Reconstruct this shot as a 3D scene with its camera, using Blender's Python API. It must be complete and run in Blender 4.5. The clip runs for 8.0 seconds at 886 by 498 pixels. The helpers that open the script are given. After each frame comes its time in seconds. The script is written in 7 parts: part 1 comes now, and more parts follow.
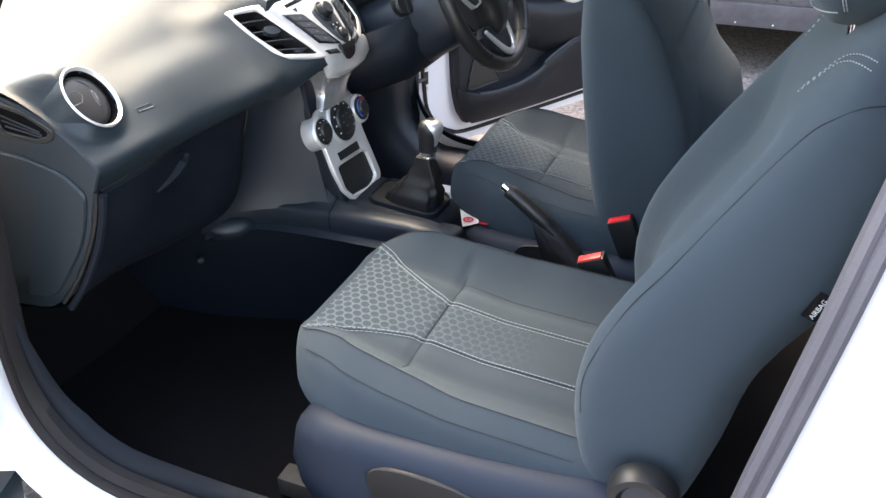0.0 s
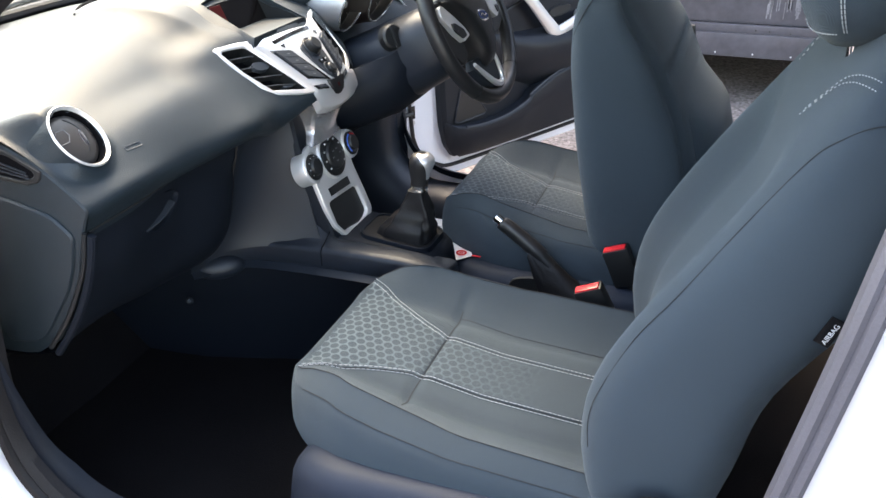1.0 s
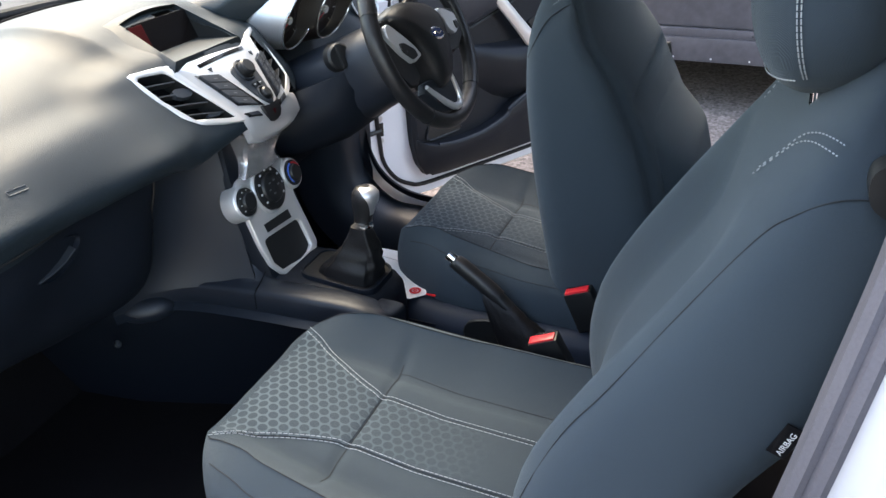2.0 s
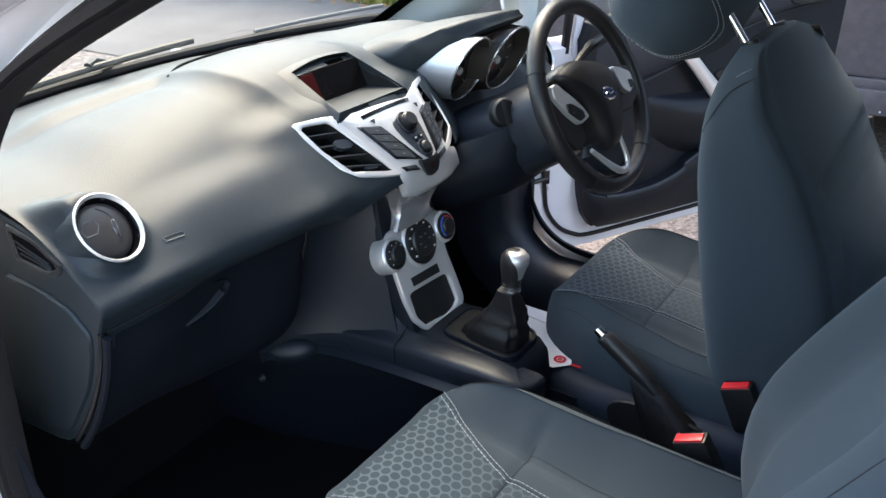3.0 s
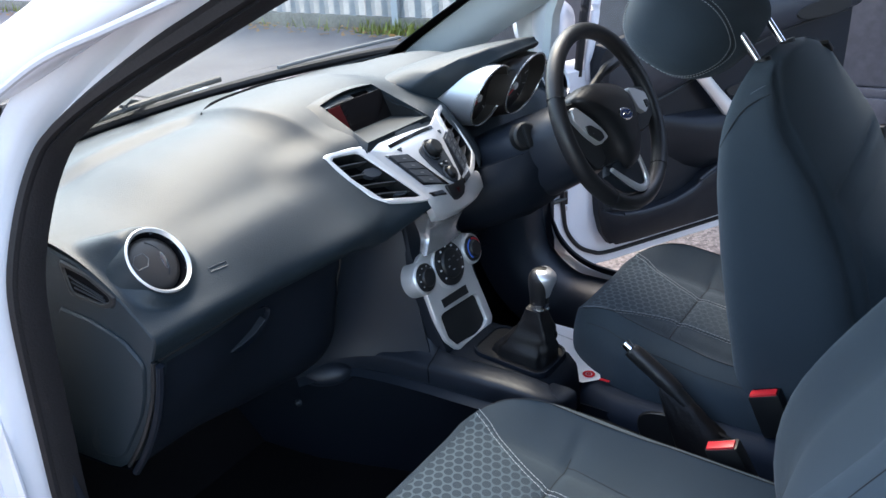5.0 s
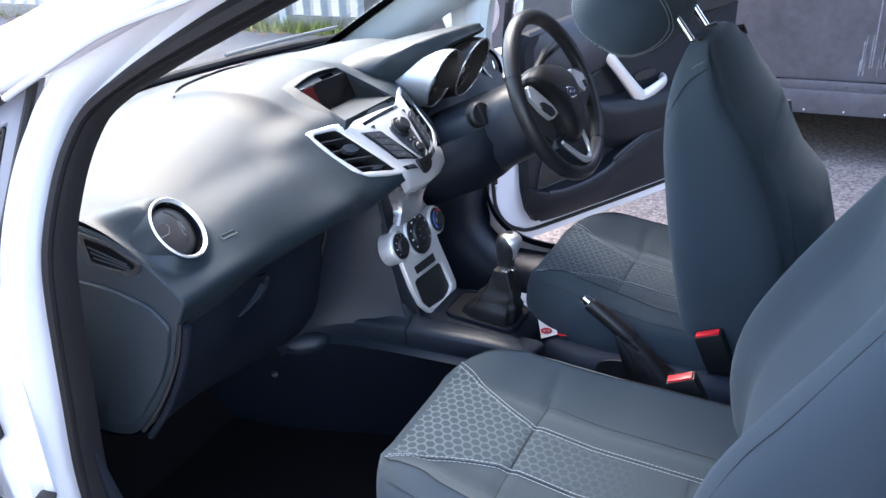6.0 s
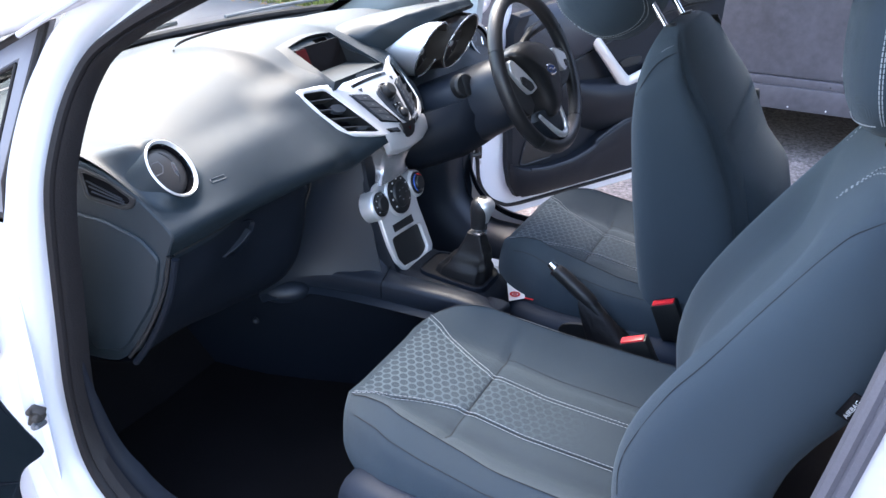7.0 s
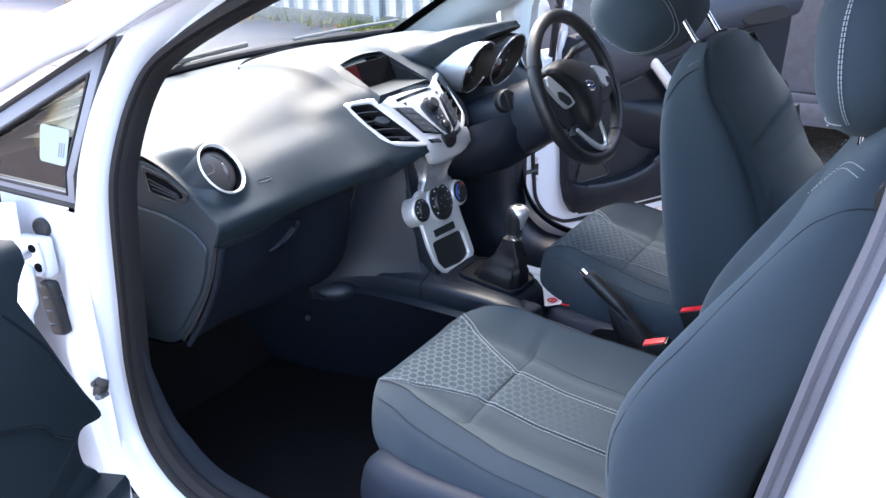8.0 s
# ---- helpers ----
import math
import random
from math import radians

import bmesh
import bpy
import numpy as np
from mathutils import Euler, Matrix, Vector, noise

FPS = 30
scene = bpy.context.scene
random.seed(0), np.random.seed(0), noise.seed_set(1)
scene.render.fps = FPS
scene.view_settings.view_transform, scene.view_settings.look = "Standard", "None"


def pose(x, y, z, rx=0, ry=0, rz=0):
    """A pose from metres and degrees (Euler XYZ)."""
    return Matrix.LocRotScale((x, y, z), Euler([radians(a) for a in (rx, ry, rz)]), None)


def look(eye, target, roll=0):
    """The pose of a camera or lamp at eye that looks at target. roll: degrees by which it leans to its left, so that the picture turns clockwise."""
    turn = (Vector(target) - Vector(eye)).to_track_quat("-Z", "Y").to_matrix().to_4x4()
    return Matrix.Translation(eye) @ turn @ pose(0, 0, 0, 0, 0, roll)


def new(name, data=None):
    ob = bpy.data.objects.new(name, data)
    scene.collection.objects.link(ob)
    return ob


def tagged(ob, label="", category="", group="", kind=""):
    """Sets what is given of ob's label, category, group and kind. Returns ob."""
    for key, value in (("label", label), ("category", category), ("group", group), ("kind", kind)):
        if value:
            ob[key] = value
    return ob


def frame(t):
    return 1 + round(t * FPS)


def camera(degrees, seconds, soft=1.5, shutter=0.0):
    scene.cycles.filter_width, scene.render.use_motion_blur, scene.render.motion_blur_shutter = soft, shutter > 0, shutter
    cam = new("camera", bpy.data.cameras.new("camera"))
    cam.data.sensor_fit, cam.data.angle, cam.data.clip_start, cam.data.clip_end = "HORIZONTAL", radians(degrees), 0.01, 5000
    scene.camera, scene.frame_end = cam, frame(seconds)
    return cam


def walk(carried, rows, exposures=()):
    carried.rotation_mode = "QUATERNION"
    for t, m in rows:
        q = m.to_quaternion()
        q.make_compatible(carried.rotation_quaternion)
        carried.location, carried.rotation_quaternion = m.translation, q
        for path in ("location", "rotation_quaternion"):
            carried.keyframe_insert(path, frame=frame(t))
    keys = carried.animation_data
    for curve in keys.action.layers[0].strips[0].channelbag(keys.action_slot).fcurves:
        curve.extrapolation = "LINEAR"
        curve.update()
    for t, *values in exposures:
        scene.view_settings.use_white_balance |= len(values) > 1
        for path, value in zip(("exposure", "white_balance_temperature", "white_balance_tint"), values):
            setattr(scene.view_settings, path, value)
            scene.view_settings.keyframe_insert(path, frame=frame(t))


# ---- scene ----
cam = camera(55.8, 8.0)
PATH = [
    (0, (0.444, -1.393, 1.326), (-0.214, 0.21, 0.326), -0.2),
    (0.5, (0.406, -1.389, 1.311), (-0.26, 0.234, 0.352), 0.0),
    (1, (0.42, -1.383, 1.314), (-0.217, 0.27, 0.387), -1.0),
    (1.2, (0.452, -1.362, 1.312), (-0.164, 0.307, 0.399), -1.3),
    (2.3, (0.467, -1.141, 1.315), (-0.25, 0.469, 0.369), -1.2),
    (2.5, (0.453, -1.122, 1.316), (-0.357, 0.444, 0.372), -1.0),
    (3, (0.461, -1.1, 1.356), (-0.56, 0.38, 0.48), -1.5),
    (3.5, (0.425, -1.107, 1.374), (-0.778, 0.28, 0.581), -2.6),
    (4, (0.431, -1.109, 1.367), (-0.805, 0.25, 0.575), -3.1),
    (4.5, (0.46, -1.105, 1.369), (-0.688, 0.315, 0.551), -3.4),
    (4.7, (0.479, -1.114, 1.37), (-0.642, 0.326, 0.551), -3.9),
    (5.8, (0.381, -1.312, 1.376), (-0.459, 0.302, 0.547), -2.6),
    (6, (0.378, -1.349, 1.374), (-0.432, 0.279, 0.54), -2.5),
    (6.5, (0.37, -1.42, 1.367), (-0.367, 0.228, 0.506), -0.5),
    (7, (0.454, -1.433, 1.373), (-0.331, 0.188, 0.504), 1.0),
    (7.5, (0.542, -1.447, 1.372), (-0.356, 0.131, 0.534), 0.3),
    (8, (0.611, -1.476, 1.37), (-0.381, 0.061, 0.562), -0.7),
]
walk(cam, [(t, look(eye, target, roll)) for t, eye, target, roll in PATH], [(0, 3.75, 8700, 13), (0.6, 3.88, 8700, 13), (1.2, 3.55, 8500, 12), (2.5, 3.30, 8100, 11), (3.0, 3.14, 7900, 10), (3.5, 2.92, 7500, 9), (4.5, 2.84, 7150, 9), (6, 3.52, 6900, 15), (8, 3.60, 6950, 15)])

# ---- world, sun ----
world = bpy.data.worlds.new("sky")
scene.world = world
world.use_nodes = True
wn = world.node_tree
sky = wn.nodes.new("ShaderNodeTexSky")
sky.sky_type = 'NISHITA'
sky.sun_disc = False
SUN_EL, SUN_AZ = radians(55), radians(-50)
sky.sun_elevation = SUN_EL
sky.sun_rotation = SUN_AZ
sky.air_density, sky.dust_density = 1.0, 2.0
bg = wn.nodes["Background"]
bg.inputs["Strength"].default_value = 0.15
wn.links.new(sky.outputs["Color"], bg.inputs["Color"])
sun = new("sun", bpy.data.lights.new("sun", 'SUN'))
sun.data.energy, sun.data.angle, sun.data.color = 0.36, radians(22), (1.0, 0.95, 0.87)
sun_dir = Vector((math.sin(SUN_AZ) * math.cos(SUN_EL), math.cos(SUN_AZ) * math.cos(SUN_EL), math.sin(SUN_EL)))
sun.matrix_world = look(sun_dir * 20, (0, 0, 0))


# ---- materials ----
def material(name, color, rough=0.5, metal=0.0, grain=0.0, scale=200.0, vary=0.15, stain=6.0, coat=0.0, sheen=0.0, spec=0.5, trans=0.0, ior=1.45):
    m = bpy.data.materials.new(name)
    m.use_nodes = True
    nt = m.node_tree
    b = nt.nodes["Principled BSDF"]
    b.inputs["Roughness"].default_value = rough
    b.inputs["Metallic"].default_value = metal
    b.inputs["Coat Weight"].default_value = coat
    b.inputs["Coat Roughness"].default_value = 0.08
    b.inputs["Sheen Weight"].default_value = sheen
    b.inputs["Specular IOR Level"].default_value = spec
    b.inputs["Transmission Weight"].default_value = trans
    b.inputs["IOR"].default_value = ior
    tc = nt.nodes.new("ShaderNodeTexCoord")
    big = nt.nodes.new("ShaderNodeTexNoise")
    big.inputs["Scale"].default_value = stain
    big.inputs["Detail"].default_value = 5
    nt.links.new(tc.outputs["Object"], big.inputs["Vector"])
    fine = nt.nodes.new("ShaderNodeTexNoise")
    fine.inputs["Scale"].default_value = scale
    fine.inputs["Detail"].default_value = 3
    nt.links.new(tc.outputs["Object"], fine.inputs["Vector"])
    add = nt.nodes.new("ShaderNodeMath")
    add.operation = 'ADD'
    nt.links.new(big.outputs["Fac"], add.inputs[0])
    nt.links.new(fine.outputs["Fac"], add.inputs[1])
    ramp = nt.nodes.new("ShaderNodeMapRange")
    ramp.inputs["From Min"].default_value, ramp.inputs["From Max"].default_value = 0.6, 1.4
    ramp.inputs["To Min"].default_value, ramp.inputs["To Max"].default_value = 1 - vary, 1 + vary
    nt.links.new(add.outputs[0], ramp.inputs["Value"])
    mul = nt.nodes.new("ShaderNodeVectorMath")
    mul.operation = 'SCALE'
    mul.inputs[0].default_value = color
    nt.links.new(ramp.outputs[0], mul.inputs["Scale"])
    nt.links.new(mul.outputs[0], b.inputs["Base Color"])
    if grain:
        bump = nt.nodes.new("ShaderNodeBump")
        bump.inputs["Strength"].default_value = grain
        bump.inputs["Distance"].default_value = 0.001
        nt.links.new(fine.outputs["Fac"], bump.inputs["Height"])
        nt.links.new(bump.outputs[0], b.inputs["Normal"])
    return m


M_DASH = material("dash_plastic", (0.010, 0.017, 0.022), 0.47, grain=0.6, scale=600, vary=0.2, spec=0.42)
M_PLASTIC = material("dark_plastic", (0.020, 0.025, 0.032), 0.5, grain=0.3, scale=700, vary=0.12)
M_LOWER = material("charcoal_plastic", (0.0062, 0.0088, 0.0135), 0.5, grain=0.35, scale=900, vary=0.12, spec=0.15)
M_CONSOLE = material("console_plastic", (0.011, 0.015, 0.022), 0.40, grain=0.35, scale=700, vary=0.12, spec=0.36)
M_BLACK = material("black_plastic", (0.010, 0.011, 0.012), 0.42, grain=0.1, scale=400)
# near-black; on vent backs its colour stands in for the shade of depth
M_VOID = material("deep_black", (0.004, 0.004, 0.005), 0.9, spec=0.05)
M_TRIM = material("vent_blade_plastic", (0.030, 0.032, 0.035), 0.38, grain=0.1, scale=500, vary=0.1)
M_DIAL = material("dial_face", (0.016, 0.012, 0.012), 0.35, vary=0.1)
M_GLOSS = material("gloss_black", (0.008, 0.008, 0.009), 0.12, vary=0.05)
M_RUBBER = material("rubber_seal", (0.011, 0.010, 0.011), 0.6, grain=0.4, scale=300, vary=0.3, spec=0.3)
M_PILLARSEAL = material("grey_seal", (0.085, 0.082, 0.096), 0.7, grain=0.3, scale=400, vary=0.12, spec=0.3)
# darker copy of the door plastic, with the lower door's shade in its colour
M_DOOR_DIM = material("door_plastic_dimmed", (0.009, 0.0115, 0.016), 0.42, grain=0.35, scale=800, vary=0.12, spec=0.26)
M_QUARTER = material("quarter_light_grey", (0.14, 0.14, 0.16), 0.45, grain=0.1, scale=500, vary=0.08)
M_CARPET = material("black_carpet", (0.0065, 0.006, 0.0066), 0.95, grain=1.0, scale=500, vary=0.35, spec=0.1)
M_WHITE = material("white_paint", (0.64, 0.65, 0.69), 0.28, coat=0.6, vary=0.02, stain=2)
M_SILVER = material("silver_plastic", (0.66, 0.655, 0.65), 0.34, metal=0.55, grain=0.05, scale=1500, vary=0.04)
M_SATIN = material("satin_silver", (0.42, 0.42, 0.43), 0.3, metal=0.7, vary=0.06)
M_NECK = material("grey_satin", (0.46, 0.455, 0.46), 0.26, metal=0.75, vary=0.06)
M_CHROME = material("chrome", (0.82, 0.82, 0.83), 0.08, metal=1.0, vary=0.02)
M_LEATHER = material("black_leather", (0.013, 0.013, 0.014), 0.38, grain=0.5, scale=350, vary=0.2)
M_GAITER = material("gaiter_leather", (0.007, 0.007, 0.008), 0.5, grain=0.5, scale=250, vary=0.2, spec=0.3)
M_RED = material("red_plastic", (0.62, 0.02, 0.03), 0.35, vary=0.05)
M_THREAD = material("pale_thread", (0.29, 0.32, 0.34), 0.7, vary=0.1)
M_DTHREAD = material("dark_seam", (0.012, 0.015, 0.018), 0.9)
M_SCREEN = material("screen_glass", (0.006, 0.005, 0.005), 0.16, vary=0.1, spec=0.15)
M_REDSCREEN = material("red_lit_screen", (0.060, 0.006, 0.006), 0.3, spec=0.15)
M_GREYTRIM = material("grey_pillar_trim", (0.50, 0.52, 0.52), 0.7, grain=0.3, scale=600, vary=0.05)
M_PAPER = material("white_card", (0.75, 0.75, 0.76), 0.5, vary=0.03)
M_LORRY = material("grey_lorry_paint", (0.062, 0.060, 0.068), 0.32, vary=0.3, stain=3, scale=30)
M_FENCE = material("pale_steel_fence", (0.46, 0.47, 0.49), 0.6, vary=0.15, stain=2, scale=20)
M_LABEL = material("label_grey", (0.5, 0.5, 0.5), 0.6)
M_BLUE = material("blue_mark", (0.03, 0.12, 0.5), 0.4)
M_NAVY = material("navy_enamel", (0.012, 0.03, 0.12), 0.25)
M_SEALER_SHADE = material("grey_sealer_and_shade", (0.42, 0.42, 0.45), 0.5, vary=0.05)
M_MARK = material("white_mark", (0.6, 0.6, 0.6), 0.5)
M_SEATPLASTIC = material("seat_cover_plastic", (0.015, 0.022, 0.036), 0.6, grain=0.25, scale=700, vary=0.1, spec=0.2)
M_TAB = material("grey_plastic", (0.11, 0.115, 0.12), 0.45, grain=0.1, scale=500, vary=0.08)
M_BROWN = material("brown_grey_plastic", (0.042, 0.038, 0.036), 0.4, grain=0.15, scale=600, vary=0.1)
M_BRIGHT = material("brushed_silver", (0.60, 0.61, 0.63), 0.38, metal=0.8, grain=0.05, scale=900, vary=0.05)
M_IRON = material("cast_iron", (0.06, 0.055, 0.05), 0.7, metal=0.3, grain=0.5, scale=80, vary=0.3)
M_GRASS = material("yellowing_weeds", (0.22, 0.24, 0.05), 0.8, vary=0.4, stain=10)


def fabric(name, color, honeycomb=0.0):
    """Woven seat cloth; honeycomb: how strongly a pale comb pattern shows, fading to the rear."""
    m = bpy.data.materials.new(name)
    m.use_nodes = True
    nt = m.node_tree
    L, N = nt.links.new, nt.nodes.new
    b = nt.nodes["Principled BSDF"]
    b.inputs["Roughness"].default_value = 0.88
    b.inputs["Sheen Weight"].default_value = 0.11
    b.inputs["Sheen Roughness"].default_value = 0.5
    b.inputs["Sheen Tint"].default_value = (0.75, 0.90, 1.0, 1)
    b.inputs["Specular IOR Level"].default_value = 0.25
    tc = N("ShaderNodeTexCoord")
    w = N("ShaderNodeTexWave")
    w.bands_direction = 'DIAGONAL'
    w.inputs["Scale"].default_value = 520
    w.inputs["Distortion"].default_value = 1.0
    L(tc.outputs["Object"], w.inputs["Vector"])
    n = N("ShaderNodeTexNoise")
    n.inputs["Scale"].default_value = 900
    L(tc.outputs["Object"], n.inputs["Vector"])
    big = N("ShaderNodeTexNoise")
    big.inputs["Scale"].default_value = 7
    L(tc.outputs["Object"], big.inputs["Vector"])
    s1 = N("ShaderNodeMath"); s1.operation = 'ADD'
    L(w.outputs["Fac"], s1.inputs[0]); L(n.outputs["Fac"], s1.inputs[1])
    s2 = N("ShaderNodeMath"); s2.operation = 'ADD'
    L(s1.outputs[0], s2.inputs[0]); L(big.outputs["Fac"], s2.inputs[1])
    mr = N("ShaderNodeMapRange")
    mr.inputs["From Min"].default_value, mr.inputs["From Max"].default_value = 0.6, 2.4
    mr.inputs["To Min"].default_value, mr.inputs["To Max"].default_value = 0.86, 1.14
    L(s2.outputs[0], mr.inputs["Value"])
    sc = N("ShaderNodeVectorMath"); sc.operation = 'SCALE'
    sc.inputs[0].default_value = color
    L(mr.outputs[0], sc.inputs["Scale"])
    bump = N("ShaderNodeBump")
    bump.inputs["Strength"].default_value = 0.45
    bump.inputs["Distance"].default_value = 0.0006
    L(s1.outputs[0], bump.inputs["Height"])
    L(bump.outputs[0], b.inputs["Normal"])
    out = sc.outputs[0]
    if honeycomb:
        # distance to the nearest centre of a hexagonal lattice
        pitch = 0.0165
        sep = N("ShaderNodeSeparateXYZ")
        L(tc.outputs["Object"], sep.inputs[0])

        def cell(offx, offy):
            def wrapped(sock, size, off):
                d = N("ShaderNodeMath"); d.operation = 'MULTIPLY_ADD'
                d.inputs[1].default_value, d.inputs[2].default_value = 1 / size, off
                L(sock, d.inputs[0])
                f = N("ShaderNodeMath"); f.operation = 'FRACT'
                L(d.outputs[0], f.inputs[0])
                c = N("ShaderNodeMath"); c.operation = 'SUBTRACT'
                c.inputs[1].default_value = 0.5
                L(f.outputs[0], c.inputs[0])
                q = N("ShaderNodeMath"); q.operation = 'MULTIPLY'
                q.inputs[1].default_value = size / pitch
                L(c.outputs[0], q.inputs[0])
                return q.outputs[0]
            a = wrapped(sep.outputs["X"], pitch, offx)
            c = wrapped(sep.outputs["Y"], pitch * 1.732, offy)
            v = N("ShaderNodeCombineXYZ")
            L(a, v.inputs[0]); L(c, v.inputs[1])
            ln = N("ShaderNodeVectorMath"); ln.operation = 'LENGTH'
            L(v.outputs[0], ln.inputs[0])
            return ln.outputs["Value"]
        mn = N("ShaderNodeMath"); mn.operation = 'MINIMUM'
        L(cell(0, 0), mn.inputs[0]); L(cell(0.5, 0.5), mn.inputs[1])
        edge = N("ShaderNodeMapRange")
        edge.interpolation_type = 'SMOOTHSTEP'
        edge.inputs["From Min"].default_value, edge.inputs["From Max"].default_value = 0.38, 0.46
        L(mn.outputs[0], edge.inputs["Value"])
        fade = N("ShaderNodeMapRange")
        fade.inputs["From Min"].default_value, fade.inputs["From Max"].default_value = -0.14, 0.20
        fade.inputs["To Min"].default_value, fade.inputs["To Max"].default_value = honeycomb, 0.0
        L(sep.outputs["X"], fade.inputs["Value"])
        k = N("ShaderNodeMath"); k.operation = 'MULTIPLY'
        L(edge.outputs[0], k.inputs[0]); L(fade.outputs[0], k.inputs[1])
        mix = N("ShaderNodeMix"); mix.data_type = 'RGBA'
        L(k.outputs[0], mix.inputs["Factor"])
        L(out, mix.inputs[6])
        mix.inputs[7].default_value = (0.100, 0.132, 0.150, 1)
        out = mix.outputs[2]
    L(out, b.inputs["Base Color"])
    return m


CLOTH = (0.0248, 0.0380, 0.0496)
M_CLOTH = fabric("seat_cloth", CLOTH)
M_COMB = fabric("comb_cloth", CLOTH, 0.62)


def glass(name, tint=(0.9, 0.97, 0.95), ior=1.5):
    m = bpy.data.materials.new(name)
    m.use_nodes = True
    nt = m.node_tree
    nt.nodes.remove(nt.nodes["Principled BSDF"])
    t = nt.nodes.new("ShaderNodeBsdfTransparent")
    t.inputs["Color"].default_value = (*tint, 1)
    g = nt.nodes.new("ShaderNodeBsdfGlossy")
    g.inputs["Roughness"].default_value = 0.02
    f = nt.nodes.new("ShaderNodeFresnel")
    f.inputs["IOR"].default_value = ior
    x = nt.nodes.new("ShaderNodeMixShader")
    nt.links.new(f.outputs[0], x.inputs[0])
    nt.links.new(t.outputs[0], x.inputs[1])
    nt.links.new(g.outputs[0], x.inputs[2])
    nt.links.new(x.outputs[0], nt.nodes["Material Output"].inputs["Surface"])
    return m


M_GLASS = glass("tinted_glass", (0.82, 0.90, 0.88), 1.22)
M_STICKER = material("pale_green_sticker", (0.22, 0.26, 0.24), 0.5, vary=0.08)
M_DARKGLASS = glass("dark_glass", (0.34, 0.34, 0.31))


def gravel(name, color, stain, pitch):
    """Asphalt with loose stones that can be told apart."""
    m = material(name, color, 0.9, grain=1.0, scale=60, vary=0.35, stain=stain)
    nt = m.node_tree
    b = nt.nodes["Principled BSDF"]
    src = b.inputs["Base Color"].links[0].from_socket
    tc = nt.nodes.new("ShaderNodeTexCoord")
    for scale, lo, hi in ((pitch, 0.45, 1.65), (pitch * 2.7, 0.75, 1.3)):
        v = nt.nodes.new("ShaderNodeTexVoronoi")
        v.inputs["Scale"].default_value = scale
        nt.links.new(tc.outputs["Object"], v.inputs["Vector"])
        mr = nt.nodes.new("ShaderNodeMapRange")
        mr.inputs["To Min"].default_value, mr.inputs["To Max"].default_value = lo, hi
        nt.links.new(v.outputs["Color"], mr.inputs["Value"])
        mul = nt.nodes.new("ShaderNodeVectorMath")
        mul.operation = 'SCALE'
        nt.links.new(src, mul.inputs[0])
        nt.links.new(mr.outputs[0], mul.inputs["Scale"])
        src = mul.outputs[0]
    nt.links.new(src, b.inputs["Base Color"])
    return m


M_GROUND = gravel("worn_asphalt", (0.205, 0.172, 0.162), 0.7, 45)
M_GRIT = gravel("gritty_asphalt", (0.150, 0.130, 0.122), 1.2, 75)
M_ROAD = material("dark_asphalt", (0.15, 0.14, 0.145), 0.8, grain=0.8, scale=90, vary=0.3, stain=1.5)


# ---- mesh helpers ----
def smooth_path(pts, n=8, closed=False):
    """Catmull-Rom through pts."""
    P = [Vector(p) for p in pts]
    out = []
    k = len(P)
    for i in range(k if closed else k - 1):
        a, b, c, d = (P[(i + j - 1) % k] if closed else P[min(max(i + j - 1, 0), k - 1)] for j in range(4))
        for s in range(n):
            t = s / n
            out.append(0.5 * (2 * b + (c - a) * t + (2 * a - 5 * b + 4 * c - d) * t * t + (3 * b - a - 3 * c + d) * t ** 3))
    if not closed:
        out.append(P[-1])
    return out


def chaikin(pts, times=2):
    P = [Vector(p) for p in pts]
    for _ in range(times):
        P = [q for i in range(len(P)) for q in (P[i].lerp(P[(i + 1) % len(P)], 0.25), P[i].lerp(P[(i + 1) % len(P)], 0.75))]
    return P


def loft(rings, closed=True, caps=True):
    bm = bmesh.new()
    rows = [[bm.verts.new(p) for p in ring] for ring in rings]
    n = len(rows[0])
    for a, b in zip(rows, rows[1:]):
        for i in range(n if closed else n - 1):
            j = (i + 1) % n
            bm.faces.new((a[i], a[j], b[j], b[i]))
    if caps and closed:
        bm.faces.new(rows[0][::-1])
        bm.faces.new(rows[-1])
    bmesh.ops.recalc_face_normals(bm, faces=bm.faces)
    return bm


def tube(path, r, n=10, flat=1.0):
    P = [Vector(p) for p in path]
    rings = []
    up = Vector((0.03, 0.02, 1))
    for i, p in enumerate(P):
        t = (P[min(i + 1, len(P) - 1)] - P[max(i - 1, 0)]).normalized()
        s = t.cross(up).normalized() if abs(t.dot(up.normalized())) < 0.98 else t.cross(Vector((1, 0, 0))).normalized()
        w = s.cross(t)
        rr = r[i] if isinstance(r, (list, tuple)) else r
        rings.append([p + rr * (math.cos(2 * math.pi * k / n) * s + flat * math.sin(2 * math.pi * k / n) * w) for k in range(n)])
    return loft(rings)


